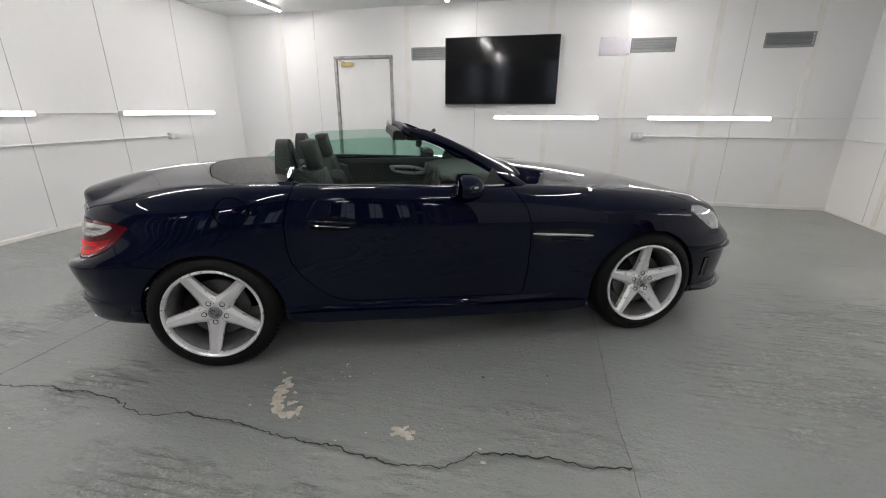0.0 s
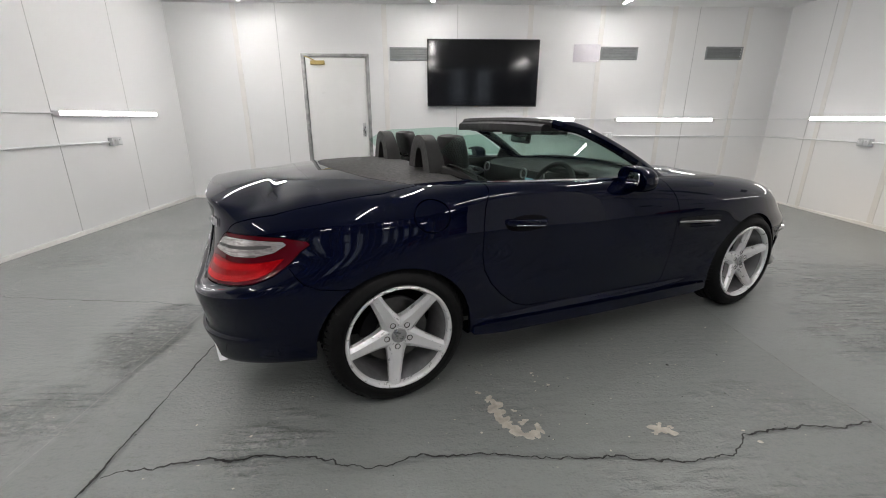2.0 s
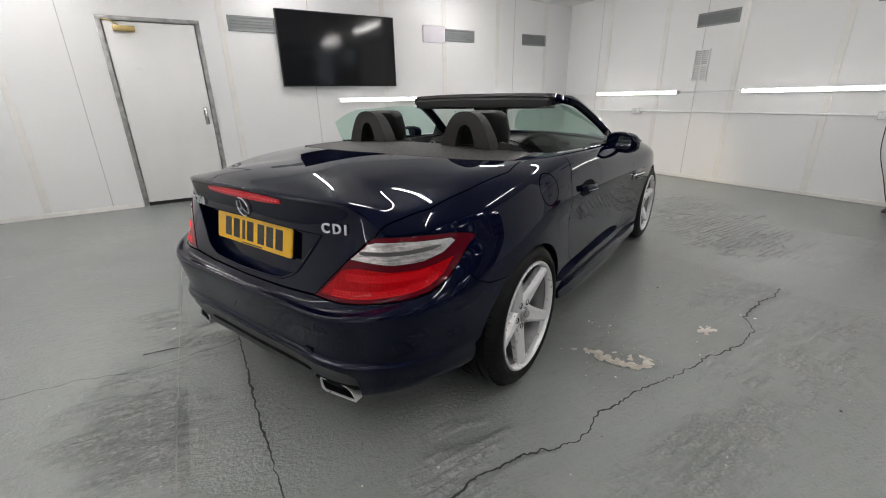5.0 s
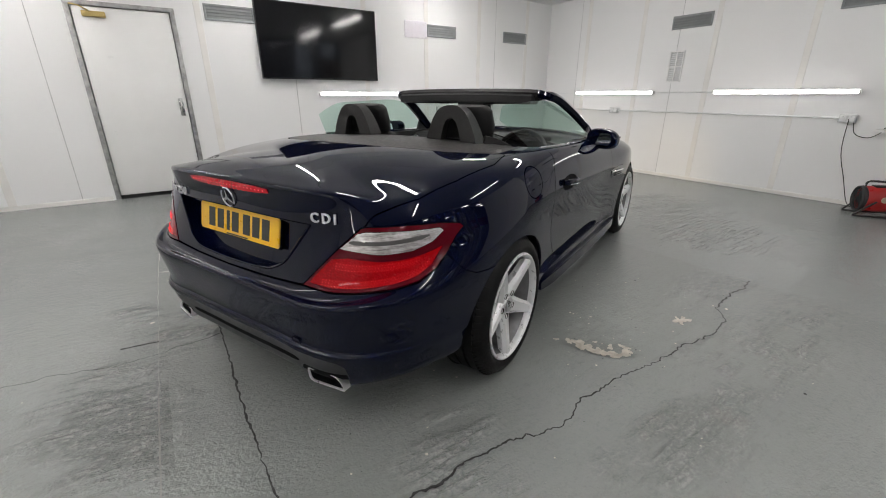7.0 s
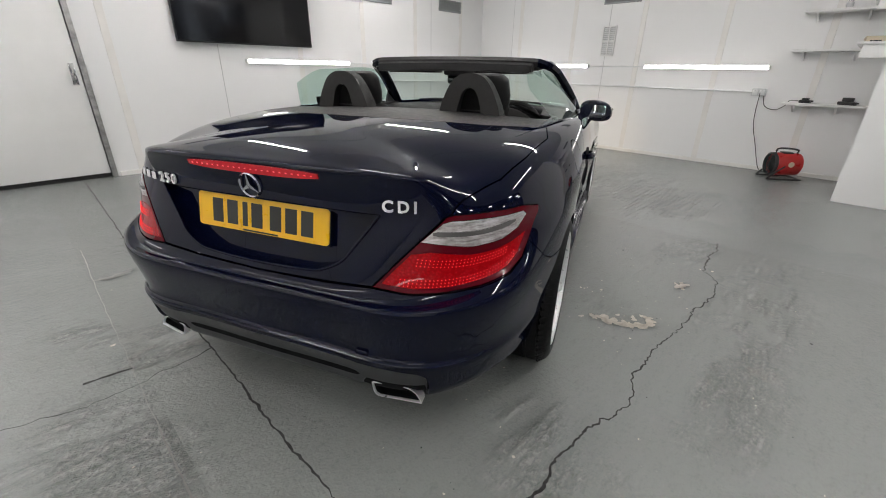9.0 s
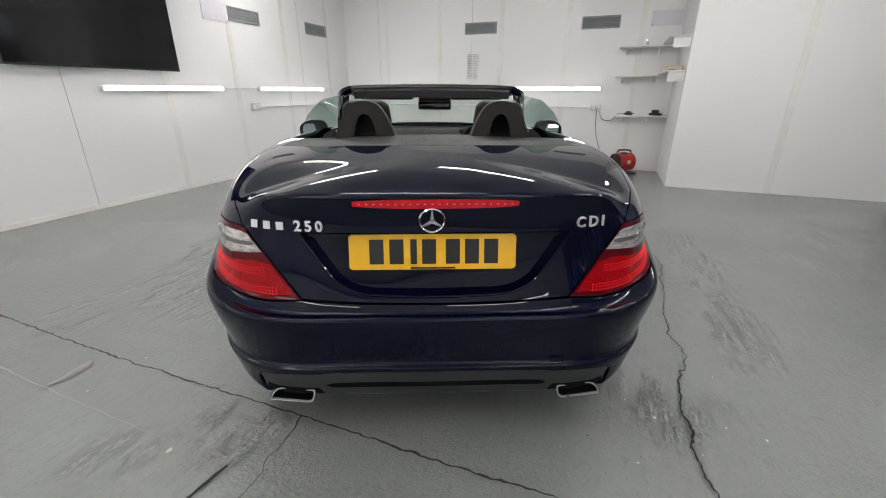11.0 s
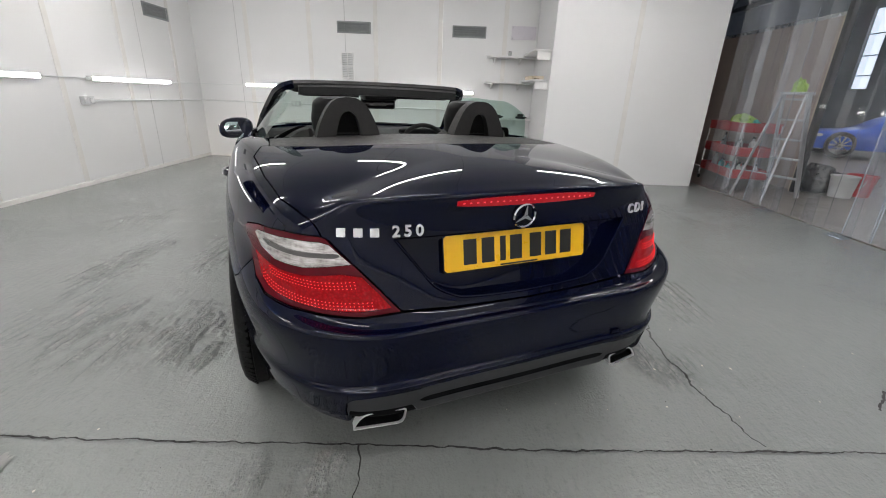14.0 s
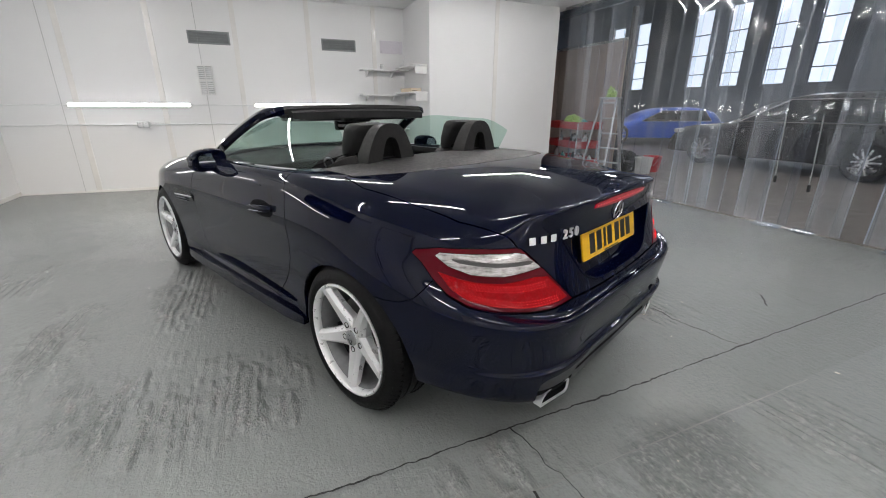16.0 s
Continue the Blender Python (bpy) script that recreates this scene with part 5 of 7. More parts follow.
def car_surface():
    """Half of the outer skin as grids: points, normals, and the length along the plan outline of every column."""
    S = np.concatenate([np.linspace(a, b, max(4, int((b - a) / 0.022)), endpoint=False) for a, b in zip(KNOT, KNOT[1:])] + [[KNOT[-1]]])
    x, y = plan_x(S), plan_y(S)
    e = 1e-3
    tx, ty = plan_x(S + e) - plan_x(S - e), plan_y(S + e) - plan_y(S - e)
    tx[0] = tx[-1] = 0.0
    ty[0], ty[-1] = 1.0, -1.0
    ln = np.hypot(tx, ty)
    nx, ny = ty / ln, -tx / ln
    rows = []
    for z, d in RINGS:
        rows.append(np.stack([x + d(S) * nx, np.maximum(0, y + d(S) * ny), z(S)], 1))
    edge = rows[-1]
    edge[0, 1] = edge[-1, 1] = 0
    cx = -0.5 + (edge[:, 0] - edge[0, 0]) / (edge[-1, 0] - edge[0, 0]) * 3.25
    cz = CENTRE(cx)
    for f in (0.12, 0.3, 0.5, 0.7, 0.85, 1.0):
        px = edge[:, 0] + (cx - edge[:, 0]) * f
        py = edge[:, 1] * (1 - f)
        target = CENTRE(px) - (1 - f) ** 2 * (CENTRE(edge[:, 0]) - edge[:, 2])
        rows.append(np.stack([px, py, target], 1))
    ctrl = np.stack(rows, 0)
    k = len(rows)
    t = np.arange(k, dtype=float)
    sub = 5
    g = spline(t, ctrl)(np.linspace(0, k - 1, (k - 1) * sub + 1))
    g[:, 0, 1] = g[:, -1, 1] = 0
    g[-1, :, 1] = 0
    full = np.concatenate([g * np.array([1, -1, 1]), g], 1)
    du, dv = np.gradient(g, axis=1), np.gradient(g, axis=0)
    nrm = np.cross(du, dv)
    nrm /= np.maximum(1e-9, np.linalg.norm(nrm, axis=2, keepdims=True))
    if nrm[30, 60, 1] < 0:
        nrm = -nrm
    nrm[:, 0, 1] = nrm[:, -1, 1] = 0
    nrm[-1, :, 1] = 0
    nrm /= np.maximum(1e-9, np.linalg.norm(nrm, axis=2, keepdims=True))
    return g, nrm, S


def skin_bmesh():
    g, nrm, S = car_surface()
    bm = bmesh.new()
    lp, ln_ = bm.verts.layers.float_vector.new("place"), bm.verts.layers.float_vector.new("normal")
    ls = bm.verts.layers.float.new("along")
    rows = []
    for i in range(g.shape[0]):
        row = []
        for j in range(g.shape[1]):
            v = bm.verts.new(g[i, j])
            v[lp], v[ln_], v[ls] = Vector(g[i, j]), Vector(nrm[i, j]), S[j]
            row.append(v)
        rows.append(row)
    for i in range(len(rows) - 1):
        for j in range(len(rows[0]) - 1):
            bm.faces.new((rows[i][j], rows[i][j + 1], rows[i + 1][j + 1], rows[i + 1][j]))
    return bm


SIDE, TOP, REAR, WRAP = "side", "top", "rear", "wrap"


def flat(bm, v, view):
    p = v[bm.verts.layers.float_vector["place"]]
    if view == SIDE:
        return p.x, p.z
    if view == TOP:
        return p.x, p.y
    if view == REAR:
        return p.y, p.z
    return p.x + p.y, p.z


def inside(poly, a, b):
    hit = False
    for (x0, y0), (x1, y1) in zip(poly, poly[1:] + poly[:1]):
        if (y0 > b) != (y1 > b) and a < (x1 - x0) * (b - y0) / (y1 - y0) + x0:
            hit = not hit
    return hit


def cut(bm, view, poly, where=lambda p: True):
    """Cuts the skin along a closed outline drawn in one view; returns the faces inside it."""
    lp = bm.verts.layers.float_vector["place"]

    def mid(f):
        c = Vector((0, 0, 0))
        for v in f.verts:
            c += v[lp]
        return c / len(f.verts)
    for v in bm.verts:
        a, b = flat(bm, v, view)
        v.co = (a, b, 0)
    live = [f for f in bm.faces if where(mid(f))]
    pad = 1e-4
    for (x0, y0), (x1, y1) in zip(poly, poly[1:] + poly[:1]):
        lo, hi = (min(x0, x1) - pad, min(y0, y1) - pad), (max(x0, x1) + pad, max(y0, y1) + pad)
        near = []
        for f in live:
            xs, ys = [v.co.x for v in f.verts], [v.co.y for v in f.verts]
            if max(xs) >= lo[0] and min(xs) <= hi[0] and max(ys) >= lo[1] and min(ys) <= hi[1]:
                near.append(f)
        if not near:
            continue
        keep = set(live) - set(near)
        es, vs = {e for f in near for e in f.edges}, {v for f in near for v in f.verts}
        n = Vector((y1 - y0, x0 - x1, 0)).normalized()
        r = bmesh.ops.bisect_plane(bm, geom=near + list(es) + list(vs), dist=1e-5, plane_co=(x0, y0, 0), plane_no=n)
        live = list(keep) + [f for f in r["geom"] if isinstance(f, bmesh.types.BMFace)]
    found = []
    for f in live:
        c = f.calc_center_median()
        if inside(poly, c.x, c.y):
            found.append(f)
    for v in bm.verts:
        v.co = v[lp]
    return found


def panel_mesh(faces, mirror="both", gap=0.0022, depth=0.016, push=None, layers=None):
    """Takes faces of the skin into a mesh of their own, pulled in a little all round, with turned-in edges."""
    lp, ln_ = layers
    quads, index, P, N = [], {}, [], []
    for f in faces:
        ids = []
        for v in f.verts:
            if v not in index:
                index[v] = len(P)
                P.append(v[lp].copy())
                n = v[ln_].copy()
                N.append(n.normalized() if n.length > 1e-6 else Vector((0, 0, 1)))
            ids.append(index[v])
        quads.append(ids)
    count = {}
    for q in quads:
        for a, b in zip(q, q[1:] + q[:1]):
            count[(a, b)] = count.get((a, b), 0) + 1
    border = [(a, b) for (a, b) in count if (b, a) not in count]
    mids = {}
    for q in quads:
        c = sum((P[i] for i in q), Vector()) / len(q)
        for i in q:
            mids.setdefault(i, []).append(c)
    border = [(a, b) for a, b in border if not (abs(P[a].y) < 1e-4 and abs(P[b].y) < 1e-4)]
    rim = {i for e in border for i in e}
    step = {i: Vector() for i in rim}
    for a, b in border:
        t = P[b] - P[a]
        w = N[a].cross(t)
        if w.length > 1e-9:
            w.normalize()
            c = (sum(mids[a], Vector()) + sum(mids[b], Vector())) / (len(mids[a]) + len(mids[b])) - (P[a] + P[b]) / 2
            if w.dot(c) < 0:
                w = -w
            step[a] += w
            step[b] += w
    for i in rim:
        if step[i].length > 1e-6:
            d = step[i].normalized() * gap
            if abs(P[i].y) < 1e-4:
                d.y = 0
            P[i] = P[i] + d
    first = list(P)
    if push:
        P = [push(p, n) for p, n in zip(P, N)]
    base = len(P)
    low = {}
    for i in rim:
        low[i] = len(P)
        P.append(first[i] if depth < 0 else P[i] - N[i] * depth)
        N.append(N[i])
    allf = [(q, True) for q in quads]
    if depth:
        allf += [([b, a, low[a], low[b]], False) for a, b in border]
    verts, polys, flags, norms = [], [], [], []
    for sgn in ((1, -1) if mirror == "both" else ((-1,) if mirror == "right" else (1,))):
        off = len(verts)
        verts += [(p.x, p.y * sgn, p.z) for p in P]
        norms += [(n.x, n.y * sgn, n.z) for n in N]
        for q, s in allf:
            q = [i + off for i in q]
            polys.append(q if sgn > 0 else q[::-1])
            flags.append(s)
    me = bpy.data.meshes.new("mesh")
    me.from_pydata(verts, [], polys)
    me.update()
    me.polygons.foreach_set("use_smooth", [True] * len(polys))
    loops = []
    for pl in me.polygons:
        fn = pl.normal
        for i in pl.vertices:
            if flags[pl.index]:
                n = Vector(norms[i])
                loops.append(n)
            else:
                loops.append(fn.copy())
    # keep the faces turned outwards
    flip = [pl.index for pl in me.polygons if flags[pl.index] and pl.normal.dot(Vector(norms[pl.vertices[0]])) < 0]
    if len(flip) > len(me.polygons) // 4:
        me.flip_normals()
        loops = []
        for pl in me.polygons:
            for i in pl.vertices:
                loops.append(Vector(norms[i]) if flags[pl.index] else pl.normal.copy())
    me.normals_split_custom_set(loops)
    return me


def arc(cx, cz, r, a0, a1, n):
    return [(cx + r * math.cos(radians(a0 + (a1 - a0) * i / n)), cz + r * math.sin(radians(a0 + (a1 - a0) * i / n))) for i in range(n + 1)]


car = thing("convertible_car", CAR, "dark navy blue two-seat convertible car with its roof folded away", "car")
skin = skin_bmesh()
LAY = (skin.verts.layers.float_vector["place"], skin.verts.layers.float_vector["normal"])


def drop_faces(faces):
    bmesh.ops.delete(skin, geom=faces, context="FACES")


# wheel openings and the cockpit opening
for wx, wr, wt in ((0.0, 0.350, 0.636), (2.43, 0.350, 0.646)):
    drop_faces(cut(skin, SIDE, [(wx + wr, 0.0)] + [(a, 0.30 + (b - 0.30) * (wt - 0.30) / wr) for a, b in arc(wx, 0.30, wr, 0, 180, 30)] + [(wx - wr, 0.0)], lambda p: p.y > 0.45 and abs(p.x - wx) < 0.6))
COCKPIT = [(0.40, -0.1), (0.40, 0.64), (0.44, 0.72), (0.55, 0.767), (1.0, 0.777), (1.45, 0.762), (1.60, 0.71), (1.70, 0.56), (1.78, 0.3), (1.80, -0.1)]
drop_faces(cut(skin, TOP, COCKPIT, lambda p: p.z > 0.85))
# the dark inner skin that shows in the gaps
def mid_of(f):
    return sum((v[LAY[0]] for v in f.verts), Vector()) / len(f.verts)


solid = [f for f in skin.faces if not (mid_of(f).x < -0.55 and mid_of(f).y < 0.46 and 0.58 < mid_of(f).z < 0.82)]
inner = panel_mesh(solid, "both", 0.0, 0.0, lambda p, n: p - n * 0.016, LAY)
part("inner_body", inner, M_SHELL, car)

# tail lamp, bumper, boot, matte deck cover, door, bonnet, headlamp, fuel flap
LAMP = [(-0.317, 0.592), (-0.20, 0.586), (-0.062, 0.592), (0.08, 0.603), (0.22, 0.622), (0.31, 0.648), (0.375, 0.688), (0.43, 0.738), (0.474, 0.762), (0.455, 0.775), (0.35, 0.790), (0.16, 0.798), (0.0, 0.798), (-0.03, 0.793), (-0.15, 0.715), (-0.24, 0.650)]
WHITE = [(-0.130, 0.726), (0.05, 0.712), (0.20, 0.716), (0.30, 0.735), (0.36, 0.764), (0.34, 0.775), (0.12, 0.782), (-0.01, 0.782), (-0.045, 0.776)]
BRIGHT = [(-0.285, 0.605), (-0.18, 0.599), (-0.05, 0.604), (0.10, 0.617), (0.22, 0.636), (0.29, 0.662), (0.35, 0.712), (0.26, 0.698), (0.18, 0.690), (0.05, 0.688), (-0.10, 0.698), (-0.17, 0.690), (-0.24, 0.640)]
cut(skin, WRAP, LAMP, lambda p: p.x < 0)
cut(skin, WRAP, WHITE, lambda p: p.x < -0.2)
cut(skin, WRAP, BRIGHT, lambda p: p.x < -0.2)


def sort_faces(rules):
    """Splits the present skin faces by rules of the face's middle."""
    out = [[] for _ in rules]
    for f in skin.faces:
        c = sum((v[LAY[0]] for v in f.verts), Vector()) / len(f.verts)
        for k, rule in enumerate(rules):
            if rule(c):
                out[k].append(f)
                break
    return out


white_f, bright_f, dark_f = sort_faces([lambda c: c.x < 0 and inside(WHITE, c.x + c.y, c.z), lambda c: c.x < 0 and inside(BRIGHT, c.x + c.y, c.z), lambda c: c.x < 0 and inside(LAMP, c.x + c.y, c.z)])
LS = ("left", "right")
white_me = [panel_mesh(white_f, k, 0.0, 0.01, lambda p, n: p + n * 0.002, LAY) for k in LS]
bright_me = [panel_mesh(bright_f, k, 0.0, 0.01, lambda p, n: p + n * 0.002, LAY) for k in LS]
lamp_me = [panel_mesh(dark_f, k, 0.0015, 0.02, lambda p, n: p + n * 0.002, LAY) for k in LS]
drop_faces(white_f + bright_f + dark_f)
BUMPER = [(-1.2, 0.1), (-1.2, 0.576), (-0.74, 0.576), (-0.5, 0.580), (-0.317, 0.589), (-0.20, 0.583), (-0.062, 0.589), (0.08, 0.600), (0.22, 0.619), (0.31, 0.645), (0.372, 0.683), (0.42, 0.650), (0.47, 0.616), (0.54, 0.590), (0.62, 0.580), (0.8, 0.575), (0.8, 0.1)]
cut(skin, WRAP, BUMPER, lambda p: p.x < 0)
DIFFUSER = [(-1.2, 0.1), (-1.2, 0.352), (-0.77, 0.352), (-0.5, 0.350), (-0.28, 0.345), (-0.19, 0.337), (-0.155, 0.32), (-0.14, 0.28), (-0.13, 0.1)]
cut(skin, WRAP, DIFFUSER, lambda p: p.x < -0.4)
diffuser_f, bumper_f = sort_faces([lambda c: c.x < 0 and inside(DIFFUSER, c.x + c.y, c.z), lambda c: c.x < 0 and inside(BUMPER, c.x + c.y, c.z)])


def tuck(p, n):
    """The insert lies a little inside the bumper, with a pocket for each exhaust tip."""
    arch = 0.277 if abs(abs(p.y) - 0.483) < 0.098 and p.x < -0.66 else 0.0
    groove = 0.009 * max(0.0, 1 - (abs(p.z - 0.283) / 0.024) ** 2) * min(1.0, max(0.0, (0.40 - abs(p.y)) / 0.06))
    q = p - n * (0.003 + 0.008 * min(1.0, max(0.0, (0.318 - p.z) / 0.03)) + groove)
    q.z = max(q.z, arch)
    return q


diffuser_me = panel_mesh(diffuser_f, "both", 0.002, 0.03, tuck, LAY)
bumper_me = panel_mesh(bumper_f, "both", layers=LAY)
drop_faces(diffuser_f + bumper_f)
COVER = [(0.39, -0.1), (0.39, 0.70), (0.12, 0.705), (0.07, 0.635), (-0.02, 0.52), (-0.08, 0.36), (-0.13, 0.2), (-0.155, 0.0), (-0.155, -0.1)]
cover_faces = cut(skin, TOP, COVER, lambda p: p.z > 0.8 and p.x > -0.3)
cover_me = panel_mesh(cover_faces, "both", 0.003, 0.014, None, LAY)
drop_faces(cover_faces)
LID = [(0.14, -0.1), (0.14, 0.735), (-0.02, 0.765), (-0.27, 0.737), (-0.45, 0.700), (-0.56, 0.650), (-0.630, 0.606), (-0.68, 0.56), (-0.75, 0.5), (-0.95, 0.45), (-0.95, -0.1)]
LIDBACK = [(-1.2, 0.578), (-0.74, 0.578), (-0.5, 0.582), (-0.319, 0.592), (-0.24, 0.651), (-0.15, 0.716), (-0.032, 0.794), (-0.02, 0.81), (-0.02, 0.82), (-1.2, 0.82)]
RECESS = [(-0.1, 0.600), (0.20, 0.606), (0.26, 0.620), (0.31, 0.648), (0.345, 0.690), (0.420, 0.790), (-0.1, 0.795)]
cut(skin, TOP, LID, lambda p: p.z > 0.79 and p.x < 0.2)
cut(skin, WRAP, LIDBACK, lambda p: p.x < -0.5 and p.z < 0.83)
cut(skin, REAR, RECESS, lambda p: p.x < -0.5 and p.z < 0.85)


def sink(p, n):
    d = min(1.0, max(0.0, (0.795 - p.z) / 0.02))
    return Vector((p.x + d * max(0.0, -0.652 - 0.18 * (0.79 - p.z) - p.x) + 0.001, p.y, p.z))


recess_f, lid_f = sort_faces([lambda c: c.x < -0.5 and c.z < 0.82 and inside(RECESS, c.y, c.z), lambda c: (c.z > 0.79 and c.x < 0.2 and inside(LID, c.x, c.y)) or (c.x < -0.5 and c.z < 0.81 and inside(LIDBACK, c.x + c.y, c.z))])
recess_me = panel_mesh(recess_f, "both", 0.0, -1.0, sink, LAY)
lid_me = panel_mesh(lid_f, "both", 0.003, layers=LAY)
drop_faces(recess_f + lid_f)
DOOR = [(0.455, 1.1), (0.44, 0.93), (0.41, 0.86), (0.395, 0.78), (0.395, 0.65), (0.41, 0.57), (0.452, 0.495), (0.52, 0.42), (0.60, 0.355), (0.68, 0.325), (0.80, 0.318), (1.64, 0.290), (1.67, 0.32), (1.682, 0.45), (1.685, 0.60), (1.68, 0.72), (1.655, 0.81), (1.60, 0.885), (1.575, 0.93), (1.57, 1.1)]
door_faces = cut(skin, SIDE, DOOR, lambda p: p.y > 0.5)
door_me = [panel_mesh(door_faces, s, 0.0032, layers=LAY) for s in ("left", "right")]
drop_faces(door_faces)
HEAD = [(2.72, 0.738), (2.755, 0.762), (2.84, 0.752), (2.92, 0.725), (3.00, 0.690), (3.05, 0.635), (3.01, 0.592), (2.93, 0.602), (2.85, 0.650), (2.77, 0.706)]
head_faces = cut(skin, SIDE, HEAD, lambda p: p.y > 0.40 and p.x > 2.4)
head_me = [panel_mesh(head_faces, s, 0.002, 0.03, None, LAY) for s in ("left", "right")]
drop_faces(head_faces)
BONNET = [(1.6, -0.1), (1.6, 0.70), (1.9, 0.685), (2.4, 0.665), (2.75, 0.60), (2.93, 0.45), (2.99, 0.2), (3.0, -0.1)]
bonnet_faces = cut(skin, TOP, BONNET, lambda p: p.z > 0.74 and p.x > 1.5)
bonnet_me = panel_mesh(bonnet_faces, "both", layers=LAY)
drop_faces(bonnet_faces)
FLAP = [(0.158 + 0.080 * math.cos(2 * math.pi * k / 28), 0.842 + 0.067 * math.sin(2 * math.pi * k / 28)) for k in range(28)]
cut(skin, SIDE, FLAP, lambda p: p.y > 0.5 and abs(p.x - 0.155) < 0.2 and p.z > 0.7)
flap_f, rest_f = sort_faces([lambda c: c.y > 0.5 and inside(FLAP, c.x, c.z), lambda c: True])
part("body_side", panel_mesh(rest_f + flap_f, "left", layers=LAY), M_PAINT, car)
part("body_side", panel_mesh(rest_f, "right", layers=LAY), M_PAINT, car)
part("fuel_flap", panel_mesh(flap_f, "right", 0.0035, 0.01, None, LAY), M_PAINT, car)
bumper = part("rear_bumper", bumper_me, M_PAINT, car)
diffuser = part("diffuser", diffuser_me, M_DIFF, bumper, "matte dark grey lower bumper insert")
boot = part("boot_lid", lid_me, M_PAINT, car)
part("plate_recess", recess_me, M_PAINT, boot)
part("deck_cover", cover_me, M_TRIM, car, "matte dark grey cover behind the seats")
bonnet = part("bonnet", bonnet_me, M_PAINT, car)
doors = [part("door", me, M_PAINT, car) for me in door_me]
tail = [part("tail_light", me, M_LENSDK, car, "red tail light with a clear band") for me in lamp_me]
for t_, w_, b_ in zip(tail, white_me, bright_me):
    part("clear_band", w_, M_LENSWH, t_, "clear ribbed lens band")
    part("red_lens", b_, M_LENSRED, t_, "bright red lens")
# opaque, with the glints inside the lamp painted as mottled colour
M_HEADLENS = plain("headlamp_cover_glints", (0.30, 0.31, 0.33), 0.10, 0.6, var=0.9, scale=26, Coat_Weight=1.0)
for me in head_me:
    part("headlight", me, M_HEADLENS, car, "clear headlight")


# wheels
def tyre_mesh(width, R=0.316, rim=0.241):
    h = width / 2
    prof = [(rim, -h + 0.020), (rim + 0.004, -h + 0.010), (rim + 0.014, -h + 0.003), (rim + 0.026, -h), (R - 0.046, -h + 0.001), (R - 0.030, -h + 0.006), (R - 0.016, -h + 0.016), (R - 0.006, -h + 0.030)]
    grooves = []
    n = 4
    for i in range(n):
        c = -h + 0.045 + i * (width - 0.09) / (n - 1)
        grooves += [(R, c - 0.006), (R - 0.008, c - 0.004), (R - 0.008, c + 0.004), (R, c + 0.006)]
    prof += grooves + [(r, -z) for r, z in prof[::-1]]
    bm = add_lathe(bmesh.new(), prof, 72)
    for i in range(72):
        a = 2 * math.pi * i / 72
        for s in (-1, 1):
            mm = pose(0, 0, 0, 0, 0, math.degrees(a)) @ pose(R - 0.004, 0, s * (h - 0.03), 0, s * -38, 0)
            add_box(bm, (-0.006, -0.0085, -0.019), (-0.0005, 0.0085, 0.019), m=mm)
    return finish(bm)


def rim_mesh(width):
    h = width / 2
    prof = [(0.236, h - 0.002), (0.243, h - 0.005), (0.2445, h - 0.012), (0.240, h - 0.018), (0.226, h - 0.040), (0.224, h - 0.030), (0.226, h - 0.016), (0.230, h - 0.006)]
    return finish(add_lathe(bmesh.new(), prof, 72, close=True), angle=50)


def barrel_mesh(width):
    h = width / 2
    prof = [(0.234, h - 0.022), (0.214, h - 0.050), (0.207, h - 0.090), (0.204, 0.0), (0.212, -h + 0.02), (0.238, -h + 0.008), (0.240, -h + 0.014), (0.216, -h + 0.03), (0.209, 0.0), (0.218, h - 0.055), (0.236, h - 0.026)]
    return finish(add_lathe(bmesh.new(), prof, 72, close=True))


def spoke_mesh(width):
    """One broad tapering spoke with a chamfered face, pointing along +x."""
    h = width / 2
    bm = bmesh.new()
    rows = []
    for r, wd, z, th in ((0.030, 0.050, h - 0.046, 0.050), (0.060, 0.0485, h - 0.043, 0.046), (0.078, 0.0435, h - 0.040, 0.044), (0.10, 0.0385, h - 0.035, 0.042), (0.15, 0.0325, h - 0.025, 0.040), (0.195, 0.0290, h - 0.017, 0.038), (0.216, 0.0285, h - 0.013, 0.036), (0.2285, 0.0295, h - 0.0115, 0.030)):
        pts = [(-wd, z - th), (-wd, z - 0.015), (-wd + 0.003, z - 0.011), (-wd * 0.52, z + 0.001), (wd * 0.52, z + 0.001), (wd - 0.003, z - 0.011), (wd, z - 0.015), (wd, z - th)]
        rows.append([bm.verts.new((r, a, b)) for a, b in pts])
    for a, b in zip(rows, rows[1:]):
        for i in range(len(a) - 1):
            bm.faces.new((a[i], a[i + 1], b[i + 1], b[i]))
        bm.faces.new((a[-1], a[0], b[0], b[-1]))
    bm.faces.new(rows[0][::-1])
    bm.faces.new(rows[-1])
    return finish(bm, angle=28)


def disc_mesh():
    return finish(add_lathe(bmesh.new(), [(0.06, -0.01), (0.155, -0.01), (0.155, 0.012), (0.075, 0.012), (0.07, 0.03), (0.001, 0.03)], 48))


